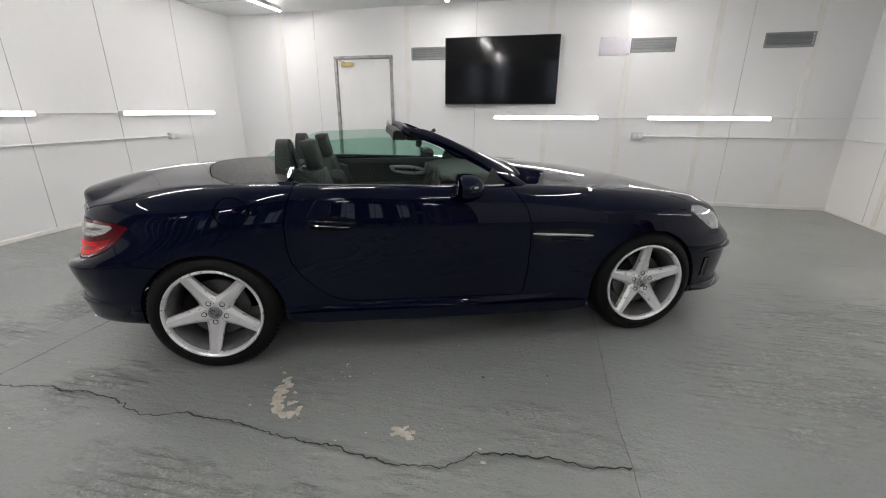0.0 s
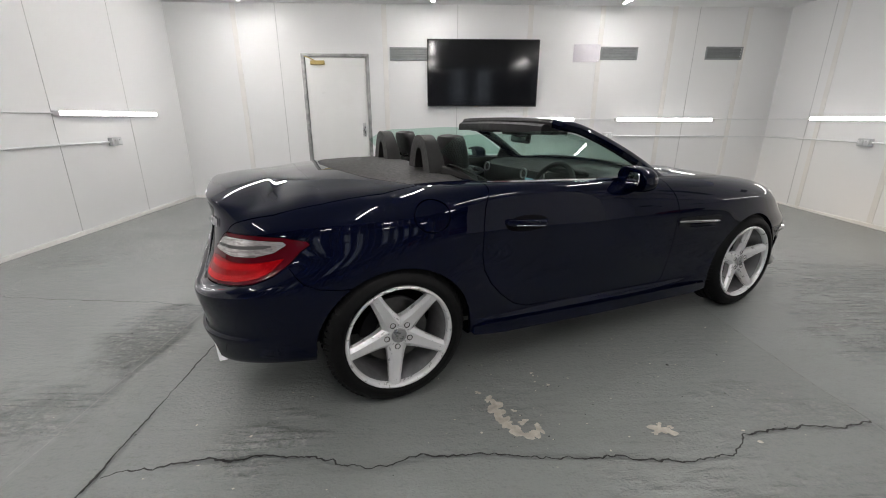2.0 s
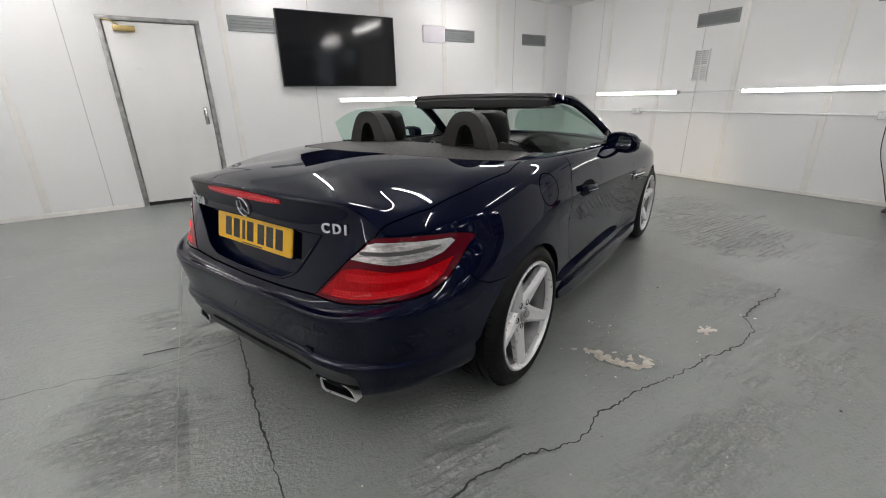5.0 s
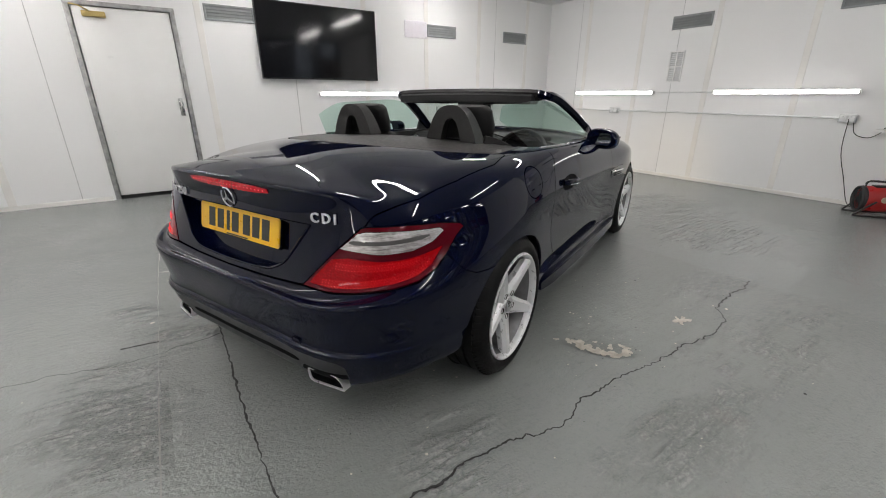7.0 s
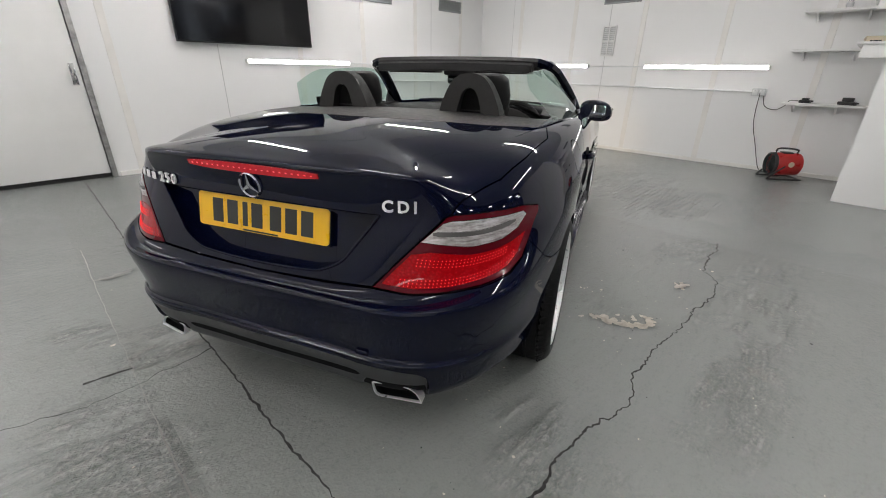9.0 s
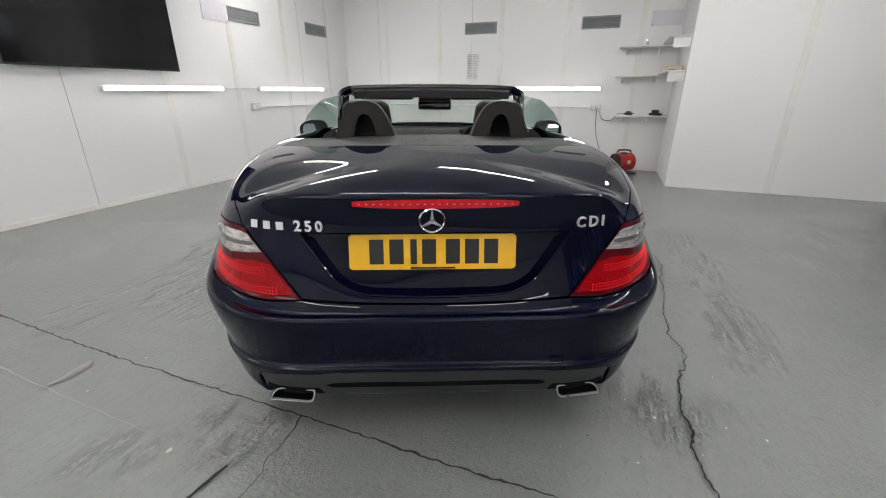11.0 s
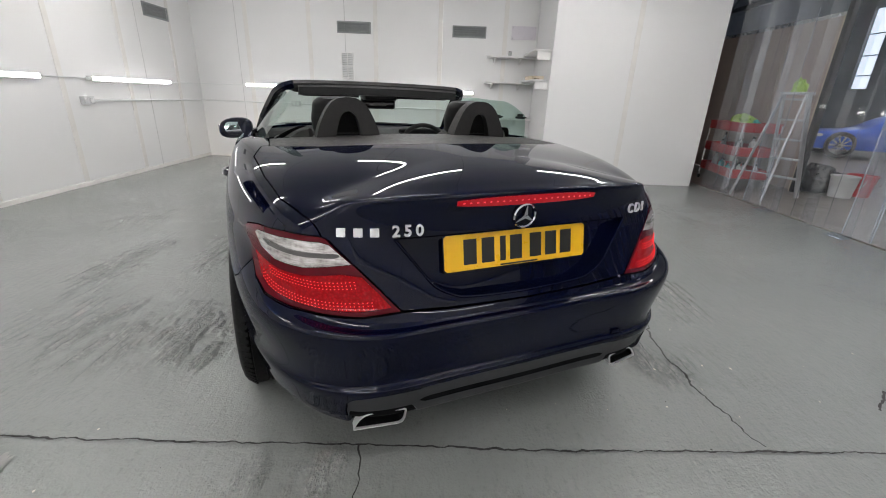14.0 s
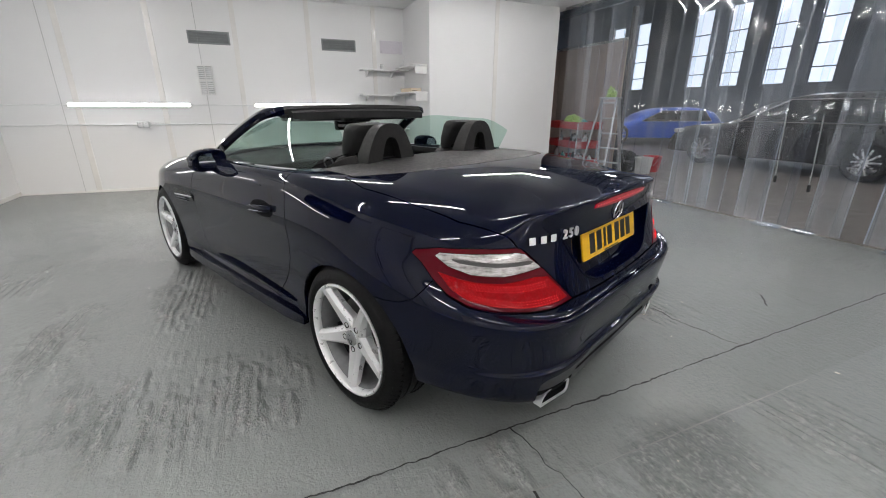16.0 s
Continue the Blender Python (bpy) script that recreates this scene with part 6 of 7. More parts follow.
def build_wheels():
    for width, x, turns in ((0.235, 0.0, (18.0, 46.0)), (0.22, 2.43, (54.0, 18.0))):
        tyre_me, rim_me, barrel_me, spoke_me, disc_me = tyre_mesh(width), rim_mesh(width), barrel_mesh(width), spoke_mesh(width), disc_mesh()
        h = width / 2
        hub_me = finish(add_lathe(bmesh.new(), [(0.001, h - 0.036), (0.030, h - 0.036), (0.034, h - 0.040), (0.035, h - 0.046), (0.062, h - 0.048), (0.066, h - 0.052), (0.066, h - 0.10), (0.001, h - 0.10)], 40))
        cap_me = finish(add_lathe(bmesh.new(), [(0.001, h - 0.030), (0.028, h - 0.030), (0.033, h - 0.033), (0.035, h - 0.038)], 32))
        bolt_me = finish(add_lathe(bmesh.new(), [(0.0005, h - 0.050), (0.008, h - 0.050), (0.010, h - 0.052), (0.0105, h - 0.047), (0.0135, h - 0.046), (0.0135, h - 0.06)], 12))
        cal = bmesh.new()
        add_sweep(cal, [(0.135 * math.cos(a), 0.135 * math.sin(a), 0.012) for a in np.linspace(-0.5, 0.5, 9)], [(-0.035, -0.03), (0.03, -0.03), (0.03, 0.028), (-0.035, 0.028)])
        cal_me = finish(cal)
        for s, turn in zip((1, -1), turns):
            y = s * (0.892 - h if x == 0 else 0.884 - h)
            hub = new("wheel")
            hub.empty_display_size = 0.1
            hub.parent = car
            hub.matrix_local = pose(x, y, 0.316, -90 * s, 0, 0) @ pose(0, 0, 0, 0, 0, turn)
            part("tyre", tyre_me, M_TYRE, hub)
            part("rim", rim_me, M_ALLOY, hub)
            part("barrel", barrel_me, M_BARREL, hub, "inner barrel coloured dark for shade")
            part("brake_disc", disc_me, M_DISC, hub)
            part("caliper", cal_me, M_SHELL, hub).matrix_local = pose(0, 0, 0, 0, 0, (150 if s < 0 else 30) - turn)
            part("hub", hub_me, M_ALLOY, hub)
            part("hub_cap", cap_me, M_ALU, hub)
            for k in range(5):
                part("spoke", spoke_me, M_ALLOY, hub).matrix_local = pose(0, 0, 0, 0, 0, 72 * k)
                a = radians(72 * k)
                part("bolt", bolt_me, M_SHELL, hub).matrix_local = pose(0.056 * math.cos(a), 0.056 * math.sin(a), 0.006)
            # dark liner of the wheel housing
            bm = bmesh.new()
            pts = [(x + 0.342 * math.cos(a), 0.315 + 0.342 * math.sin(a)) for a in np.linspace(-0.16, math.pi + 0.16, 30)]
            y0, y1 = s * (0.79 if x == 0 else 0.85), s * 0.52
            ra, rb = [bm.verts.new((px, y0, pz)) for px, pz in pts], [bm.verts.new((px, y1, pz)) for px, pz in pts]
            for i in range(len(pts) - 1):
                bm.faces.new((ra[i], ra[i + 1], rb[i + 1], rb[i]))
            bm.faces.new(rb)
            part("wheel_housing", bm, M_SHELL, car)


build_wheels()
# floor pan
part("underbody", box((-0.60, -0.56, 0.20), (2.95, 0.56, 0.24), 0.01), M_SHELL, car)
# ---------------------------------------------------------------- the car's details
from mathutils.bvhtree import BVHTree

GRID = skin_bmesh()
GRID.normal_update()
SKIN = BVHTree.FromBMesh(GRID)
GRID.free()


def on_skin(view, a, b, lift=0.0):
    """The place and outward normal on the outer skin of the left half, from two coordinates of one view."""
    if view == SIDE:
        o, d = Vector((a, 3, b)), Vector((0, -1, 0))
    elif view == REAR:
        o, d = Vector((-3, a, b)), Vector((1, 0, 0))
    elif view == TOP:
        o, d = Vector((a, b, 3)), Vector((0, 0, -1))
    else:
        o, d = Vector((-3, a + 3, b)), Vector((1, -1, 0)).normalized()
    p, n, _, _ = SKIN.ray_cast(o, d)
    n = -n if n.dot(d) > 0 else n
    return p + n * lift, n


def flip_y(bm):
    bmesh.ops.scale(bm, vec=(1, -1, 1), verts=bm.verts)
    return bm


def both(name, make, material, parents=None, label=""):
    """A left part and its mirror image."""
    out = []
    for k in (0, 1):
        bm = make()
        if k:
            flip_y(bm)
        out.append(part(name, bm, material, parents[k] if parents else car, label))
    return out


def text_mesh(word, size, depth):
    cu = bpy.data.curves.new("letters", "FONT")
    cu.body, cu.size, cu.extrude, cu.align_x, cu.align_y, cu.space_character = word, size, depth, "CENTER", "CENTER", 1.45
    cu.resolution_u, cu.offset = 3, size * 0.022
    ob = new("letters", cu)
    dg = bpy.context.evaluated_depsgraph_get()
    me = bpy.data.meshes.new_from_object(ob.evaluated_get(dg))
    bpy.data.objects.remove(ob)
    bpy.data.curves.remove(cu)
    return me


# number plate with plain bars in place of the characters
plate = new("number_plate")
plate.parent = boot
plate.matrix_local = pose(-0.682, 0.010, 0.727, 90, 0, -90) @ pose(0, 0, 0, -11)
tagged(plate, "yellow number plate with black bars")
bm = bmesh.new()
add_prism(bm, [(0.26 * sx + cx_, 0.0555 * sy + cy_) for sx, sy, cx_, cy_ in ((1, 1, -0.008, 0), (1, 1, 0, -0.008), (1, -1, 0, 0.008), (1, -1, -0.008, 0), (-1, -1, 0.008, 0), (-1, -1, 0, 0.008), (-1, 1, 0, -0.008), (-1, 1, 0.008, 0))], "z", 0, 0.005)
part("plate", bm, M_YELLOW, plate)
for k, px in enumerate((-0.175, -0.113, -0.060, -0.012, 0.062, 0.122, 0.182)):
    w = 0.010 if k == 2 else 0.022
    part("bar", box((px - w, -0.038, 0.0045), (px + w, 0.040, 0.0062)), M_PLATEBK, plate, smooth=False)
part("small_bar", box((-0.07, -0.0535, 0.0045), (0.07, -0.0480, 0.0062)), M_PLATEBK, plate, smooth=False)
part("plate_holder", box((-0.263, -0.060, -0.012), (0.263, 0.056, 0.0), 0.003), M_GLOSSBK, plate)

# high brake light across the boot
rows = []
bm = bmesh.new()
for y in np.linspace(-0.245, 0.245, 31):
    e_ = 0.007 * (abs(y) / 0.245) ** 3
    a, _ = on_skin(REAR, abs(y), 0.900)
    b, _ = on_skin(REAR, abs(y), 0.872)
    rows.append([bm.verts.new((a.x + 0.004, y, 0.902 - e_)), bm.verts.new((a.x - 0.004, y, 0.901 - e_)), bm.verts.new((min(b.x, a.x + 0.004) - 0.0035, y, 0.873 + e_)), bm.verts.new((b.x + 0.006, y, 0.871 + e_))])
for a, b in zip(rows, rows[1:]):
    for k in range(3):
        bm.faces.new((a[k], a[k + 1], b[k + 1], b[k]))
bm.faces.new(rows[0])
bm.faces.new(rows[-1])
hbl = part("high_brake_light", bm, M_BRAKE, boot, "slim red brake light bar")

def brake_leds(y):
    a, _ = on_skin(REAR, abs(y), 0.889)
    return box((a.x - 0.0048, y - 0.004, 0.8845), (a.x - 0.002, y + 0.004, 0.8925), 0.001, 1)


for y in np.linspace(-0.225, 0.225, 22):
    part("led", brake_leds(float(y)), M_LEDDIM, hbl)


# rounded lip round the foot of the plate recess
lip = [on_skin(REAR, y, z, 0.0005)[0] for y, z in ((0.420, 0.790), (0.345, 0.690), (0.31, 0.648), (0.26, 0.620), (0.20, 0.606), (0.0, 0.600))]
lip = smooth_path(lip + [Vector((p.x, -p.y, p.z)) for p in lip[-2::-1]], 6)
part("recess_lip", tube(lip, 0.0045, 10), M_PAINT, boot)

# round badge, model name and engine letters
c, _ = on_skin(REAR, 0.0, 0.834)
bm = add_lathe(bmesh.new(), [(0.034, 0.002), (0.0375, 0.006), (0.041, 0.002), (0.0375, -0.001)], 40, close=True)
for k in range(3):
    add_prism(bm, [(-0.0065, 0.0), (0.0065, 0.0), (0.0015, 0.036), (-0.0015, 0.036)], "z", 0.0, 0.006)
    bmesh.ops.rotate(bm, cent=(0, 0, 0), matrix=Matrix.Rotation(2 * math.pi / 3, 3, "Z"), verts=bm.verts)
part("badge", bm, M_CHROME, boot, "round chrome badge").matrix_local = pose(c.x - 0.004, 0.012, 0.834, 90, 0, -90) @ pose(0, 0, 0, 8)


def letters_at(y, z, word, size, name):
    p, n = on_skin(REAR, abs(y), z, 0.006)
    if y < 0:
        p.y, n.y = -p.y, -n.y
    ob = part(name, text_mesh(word, size, 0.0028), M_LETTER, boot, "raised chrome characters")
    x_ax = Vector((0, 0, 1)).cross(n).normalized()
    z_ax = n.normalized()
    y_ax = z_ax.cross(x_ax)
    ob.matrix_local = Matrix.Translation(p) @ Matrix((x_ax, y_ax, z_ax)).transposed().to_4x4()


letters_at(0.384, 0.814, "250", 0.046, "model_number")
letters_at(-0.478, 0.818, "CDI", 0.046, "engine_letters")
for y in (0.560, 0.517, 0.474):
    p, n = on_skin(REAR, y, 0.812, 0.003)
    bm = box((-0.0125, -0.0125, 0.0), (0.0125, 0.0125, 0.0035), 0.0012, 1)
    x_ax = Vector((0, 0, 1)).cross(n).normalized()
    part("model_bar", bm, M_LETTER, boot).matrix_local = Matrix.Translation(p) @ Matrix((x_ax, n.cross(x_ax), n)).transposed().to_4x4()


# exhaust tips, tow cover
def rounded(w, h, r, n=5):
    out = []
    for sx, sy, a0 in ((1, 1, 0), (-1, 1, 90), (-1, -1, 180), (1, -1, 270)):
        for i in range(n + 1):
            a = radians(a0 + 90 * i / n)
            out.append((sx * (w - r) + r * math.cos(a), sy * (h - r) + r * math.sin(a)))
    return out


def rounded_corners(corners, n=5):
    """An outline with its corners (y, z, radius) rounded off."""
    out = []
    for k, (y, z, r) in enumerate(corners):
        c = Vector((y, z))
        a, b = (c + (Vector(corners[j % len(corners)][:2]) - c).normalized() * r for j in (k - 1, k + 1))
        out += [tuple(a.lerp(c, u).lerp(c.lerp(b, u), u)) for u in (i / n for i in range(n + 1))]
    return out


M_TIP = plain("exhaust_chrome", (0.90, 0.90, 0.90), 0.32, 0.9)
TIP = rounded_corners([(-0.081, 0.027, 0.012), (0.058, 0.027, 0.040), (0.085, -0.027, 0.006), (-0.070, -0.027, 0.022)])
TIP_AT = pose(-0.744, 0.485, 0.238, 0, 4, 0)


def tip_ring(bm, x, inset):
    """One loop of the tip; the mouth is cut back towards the car's side."""
    return [bm.verts.new(TIP_AT @ Vector((x + 0.16 * y, y * (1 - inset / 0.08), z * (1 - inset / 0.027)))) for y, z in TIP]


def skin_loops(bm, loops):
    for a, b in zip(loops, loops[1:]):
        for i in range(len(a)):
            bm.faces.new((a[i], a[(i + 1) % len(a)], b[(i + 1) % len(a)], b[i]))


def exhaust():
    bm = bmesh.new()
    skin_loops(bm, [tip_ring(bm, x, i) for x, i in ((0.03, 0.003), (0.004, 0.001), (0.0, 0.0), (-0.0015, 0.0012), (-0.0012, 0.0042), (0.002, 0.0054), (0.035, 0.0054))])
    return bm


tips = both("exhaust_tip", exhaust, M_TIP, label="slanted chrome exhaust tip under the bumper")


def exhaust_inner():
    bm = bmesh.new()
    loops = [tip_ring(bm, x, i) for x, i in ((0.006, 0.0058), (0.034, 0.0066))]
    skin_loops(bm, loops)
    bm.faces.new(loops[-1])
    return bm


both("exhaust_bore", exhaust_inner, M_SHELL, tips)
for s in (-1,):
    p, n = on_skin(REAR, 0.389, 0.380, 0.002)
    bm = box((-0.02, -0.012, -0.001), (0.02, 0.012, 0.0015), 0.004)
    x_ax = Vector((0, 0, 1)).cross(n).normalized()
    part("tow_cover", bm, M_PAINT, bumper).matrix_local = Matrix.Translation((p.x, s * p.y, p.z)) @ Matrix((Vector((x_ax.x, s * x_ax.y, 0)), Vector((0, 0, 1)), Vector((n.x, s * n.y, 0)))).transposed().to_4x4()


# led rows in the tail lights
def led_row(pts):
    bm = bmesh.new()
    for a, z in pts:
        p, n = on_skin(WRAP, a, z, 0.0035)
        bmesh.ops.create_icosphere(bm, subdivisions=1, radius=0.0017, matrix=Matrix.Translation(p))
    return bm


def led_band(knots, heights, a0, a1, n):
    """Three close rows of small lights following the lens."""
    f = spline(knots, heights)
    return [(a + 0.004 * r, float(f(a)[0]) + 0.0085 * (r - 1)) for r in range(3) for a in np.linspace(a0, a1, n)]


low = led_band([-0.25, -0.05, 0.10, 0.22, 0.30], [0.614, 0.616, 0.628, 0.648, 0.678], -0.225, 0.26, 34)
high = led_band([-0.20, -0.05, 0.10, 0.22, 0.30], [0.672, 0.667, 0.672, 0.680, 0.692], -0.155, 0.22, 27)
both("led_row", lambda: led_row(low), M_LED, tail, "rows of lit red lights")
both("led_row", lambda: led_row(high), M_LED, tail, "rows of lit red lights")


M_SMOKE = plain("smoked_lens", (0.10, 0.095, 0.095), 0.15, Coat_Weight=1.0)


def lens_gap():
    """Smoked strip between the two clear rows."""
    path = [on_skin(WRAP, a, 0.7475 + 0.012 * (a / 0.3) ** 2, 0.0032)[0] for a in np.linspace(-0.085, 0.285, 20)]
    return add_sweep(bmesh.new(), path, [(-0.002, -0.0065), (0.003, -0.0065), (0.003, 0.0065), (-0.002, 0.0065)], scales=[0.5] + [1.0] * 17 + [0.7, 0.3])


both("smoked_strip", lens_gap, M_SMOKE, tail, "smoked grey strip")


# door handles over dark discs that paint the shade of their hollows, chrome belt strips, door glass
def handle():
    bm = bmesh.new()
    path = []
    for x in np.linspace(0.515, 0.735, 12):
        u = (x - 0.515) / 0.22
        p, n = on_skin(SIDE, x, 0.782 - 0.018 * u)
        path.append(p + n * (0.006 + 0.026 * math.sin(math.pi * u) ** 0.6))
    add_sweep(bm, path, rounded(0.009, 0.017, 0.008, 3), scales=[0.7] + [1.0] * 10 + [0.7])
    return bm


# a nearly flat black disc on the door, in place of a shaded recess
def shade_disc():
    bm = bmesh.new()
    p, n = on_skin(SIDE, 0.628, 0.770)
    add_lathe(bm, [(0.001, 0.0010), (0.034, 0.0014), (0.040, 0.0022), (0.042, 0.0)], 28)
    bmesh.ops.scale(bm, vec=(2.9, 0.92, 1.0), verts=bm.verts)
    m = Matrix((Vector((1, 0, 0)), Vector((0, 0, 1)) - n * n.z, n)).transposed().to_4x4()
    bmesh.ops.transform(bm, matrix=Matrix.Translation(p) @ m, verts=bm.verts)
    return bm


DOORS = [doors[0], doors[1]]
both("handle", handle, M_PAINT, DOORS, "body-coloured door handle")
# thin chrome sweep added as a highlight on the painted handle
def handle_highlight():
    path = []
    for x in np.linspace(0.545, 0.71, 8):
        u = (x - 0.515) / 0.22
        p, n = on_skin(SIDE, x, 0.772 - 0.018 * u)
        path.append(p + n * (0.016 + 0.026 * math.sin(math.pi * u) ** 0.6))
    return add_sweep(bmesh.new(), path, circle(0.0018, 6))


both("handle_highlight", handle_highlight, M_CHROME, DOORS, "bright strip added as the handle's highlight")
both("hollow_shade_disc", shade_disc, M_SHELL, DOORS)


def belt_y(x):
    return float(spline([0.40, 0.55, 1.0, 1.45, 1.62], [0.752, 0.774, 0.782, 0.769, 0.738])(x)[0])


def belt_strip():
    path = []
    for x in np.linspace(0.47, 1.55, 30):
        p, n = on_skin(TOP, x, belt_y(x) + 0.004)
        path.append(p + Vector((0, 0, 0.004)))
    return add_sweep(bmesh.new(), path, [(-0.005, -0.005), (0.006, -0.005), (0.006, -0.001), (-0.005, 0.002)])


both("belt_strip", belt_strip, M_CHROME, DOORS, "thin bright window strip")

PILLAR = smooth_path([(1.69, 0.735, 0.885), (1.50, 0.693, 1.005), (1.30, 0.642, 1.112), (1.14, 0.603, 1.180), (1.06, 0.560, 1.198), (1.04, 0.47, 1.204), (1.045, 0.25, 1.209), (1.05, 0.0, 1.211)], 7)


def door_glass():
    """Raised side glass: straight rake at the back, curved top meeting the screen pillar."""
    bm = bmesh.new()
    n, m = 30, 12
    rows = []
    for i in range(n + 1):
        u = i / n
        xb, xt = 0.455 + (1.60 - 0.455) * u, 0.300 + (1.60 - 0.300) * u
        top = float(spline([0.30, 0.36, 0.55, 0.85, 1.04, 1.14, 1.30, 1.50, 1.60], [1.085, 1.125, 1.157, 1.167, 1.160, 1.140, 1.072, 0.960, 0.905])(xt)[0])
        row = []
        for j in range(m + 1):
            v = j / m
            zb = 0.935
            z = zb + (top - zb) * v
            x = xb + (xt - xb) * v
            y = 0.765 - 0.02 * ((x - 1.0) / 0.6) ** 2 - 0.70 * (z - 0.91) * (0.80 + 0.2 * (z - 0.9) / 0.27)
            row.append(bm.verts.new((x, y, z)))
        rows.append(row)
    for a, b in zip(rows, rows[1:]):
        for j in range(m):
            bm.faces.new((a[j], b[j], b[j + 1], a[j + 1]))
    return bm


glass = both("window_glass", door_glass, M_GLASS, DOORS, "raised green-tinted side window")
for g_ in glass:
    g_.visible_shadow = False


# windscreen frame and glass
def screen_frame():
    path = [Vector(p) for p in PILLAR] + [Vector((p.x, -p.y, p.z)) for p in PILLAR[::-1][1:]]
    bm = bmesh.new()
    prof = [(-0.040, -0.022), (0.012, -0.030), (0.032, -0.012), (0.030, 0.012), (0.0, 0.022), (-0.034, 0.012)]
    rings = []
    for i, p in enumerate(path):
        d = (path[min(i + 1, len(path) - 1)] - path[max(i - 1, 0)]).normalized()
        out = Vector((0.55, p.y * 1.0, 0.75)).normalized()
        out = (out - d * out.dot(d)).normalized()
        back = out.cross(d).normalized()
        if back.x > 0:
            back = -back
        rings.append([bm.verts.new(p - back * a + out * b) for a, b in [(-q[0], q[1]) for q in prof]])
    k = len(prof)
    for a, b in zip(rings, rings[1:]):
        for j in range(k):
            bm.faces.new((a[j], a[(j + 1) % k], b[(j + 1) % k], b[j]))
    bm.faces.new(rings[0])
    bm.faces.new(rings[-1])
    for f in bm.faces:
        f.material_index = 1 if abs(f.calc_center_median().y) < 0.53 else 0
    return bm


frame_me = finish(screen_frame())
frame_me.materials.append(M_PAINT)
frame_me.materials.append(M_HOOP)
frame_ob = part("windscreen_frame", frame_me, M_PAINT, car)


def screen_glass():
    bm = bmesh.new()
    rows = []
    for i in range(25):
        y = -1 + 2 * i / 24
        row = []
        for j in range(11):
            v = j / 10
            half = 0.715 + (0.525 - 0.715) * v
            zc = 0.925 + (1.196 - 0.925) * v
            xc = 1.83 + (1.075 - 1.83) * v
            row.append(bm.verts.new((xc - (0.17 * (1 - v) + 0.02 * v) * y * y, y * half, zc + 0.028 * math.sin(math.pi * v) - (0.035 * (1 - v) + 0.012 * v) * y * y)))
        rows.append(row)
    for a, b in zip(rows, rows[1:]):
        for j in range(10):
            bm.faces.new((a[j], b[j], b[j + 1], a[j + 1]))
    return bm


wg = part("windscreen", screen_glass(), M_SCREENGLASS, car, "clear laminated windscreen")
wg.visible_shadow = False
# rubber and latch trim under the header, visors, rear-view mirror
bm = bmesh.new()
add_sweep(bm, [(0.985, y, 1.160 + 0.010 * (1 - (y / 0.5) ** 2)) for y in np.linspace(-0.50, 0.50, 21)], [(-0.022, -0.012), (0.05, -0.014), (0.05, 0.030), (0.0, 0.042), (-0.020, 0.030)])
part("header_seal", bm, M_DASH, frame_ob, "black roof-latch trim")
for s in (-1, 1):
    part("sun_visor", box((1.045, s * 0.30 - 0.17, 1.142), (1.18, s * 0.30 + 0.17, 1.162), 0.008), M_DASH, car)
mir = part("rear_view_mirror", box((-0.018, -0.115, -0.034), (0.018, 0.115, 0.034), 0.014, 3), M_BLACKPL, car)
mir.matrix_local = pose(1.17, -0.02, 1.108, 0, 6, -8)
part("mirror_glass", box((-0.0205, -0.105, -0.026), (-0.0175, 0.105, 0.026), 0.004), M_SCREEN, mir)
part("mirror_stalk", tube([(0.02, 0, 0.02), (0.06, 0, 0.05), (0.10, 0, 0.09)], 0.012, 8), M_BLACKPL, mir)
part("sensor_housing", box((1.08, -0.13, 1.128), (1.22, 0.09, 1.185), 0.014), M_BLACKPL, car)


# door mirrors
def mirror_cap():
    bm = bmesh.new()
    bmesh.ops.create_uvsphere(bm, u_segments=28, v_segments=16, radius=1.0)
    for v in bm.verts:
        x, y, z = v.co
        x = max(x, -0.42)
        sq = lambda q: math.copysign(abs(q) ** 0.84, q)
        v.co = (1.315 + 0.088 * sq(x), 0.872 + 0.100 * sq(y), 0.935 + 0.063 * sq(z) - 0.012 * y)
    return bm


def mirror_glass():
    bm = bmesh.new()
    pts = rounded(0.068, 0.038, 0.030, 6)
    add_prism(bm, pts, "x", 0.0, 0.003)
    bmesh.ops.transform(bm, matrix=pose(1.268, 0.866, 0.935, 0, 4, 12), verts=bm.verts)
    return bm


def mirror_foot():
    return add_sweep(bmesh.new(), smooth_path([(1.45, 0.745, 0.912), (1.42, 0.775, 0.908), (1.36, 0.82, 0.905), (1.33, 0.86, 0.915)], 4), rounded(0.030, 0.014, 0.012, 3))


caps = both("door_mirror", mirror_cap, M_PAINT, DOORS, "navy and black door mirror")
both("mirror_glass", mirror_glass, M_MIRROR, caps)
both("mirror_foot", mirror_foot, M_GLOSSBK, caps)


def indicator():
    return add_sweep(bmesh.new(), smooth_path([(1.33, 0.968, 0.945), (1.365, 0.945, 0.944), (1.395, 0.895, 0.946), (1.402, 0.85, 0.95)], 5), circle(0.007, 8))


both("indicator", indicator, M_LENSWH, caps, "clear indicator strip")


# quarter trim triangles ahead of the glass
def sail():
    bm = bmesh.new()
    add_prism(bm, [(1.44, 0.905), (1.66, 0.875), (1.60, 0.94), (1.49, 1.005)], "y", 0.712, 0.726)
    return bm


both("mirror_sail", sail, M_BLACKPL, DOORS)


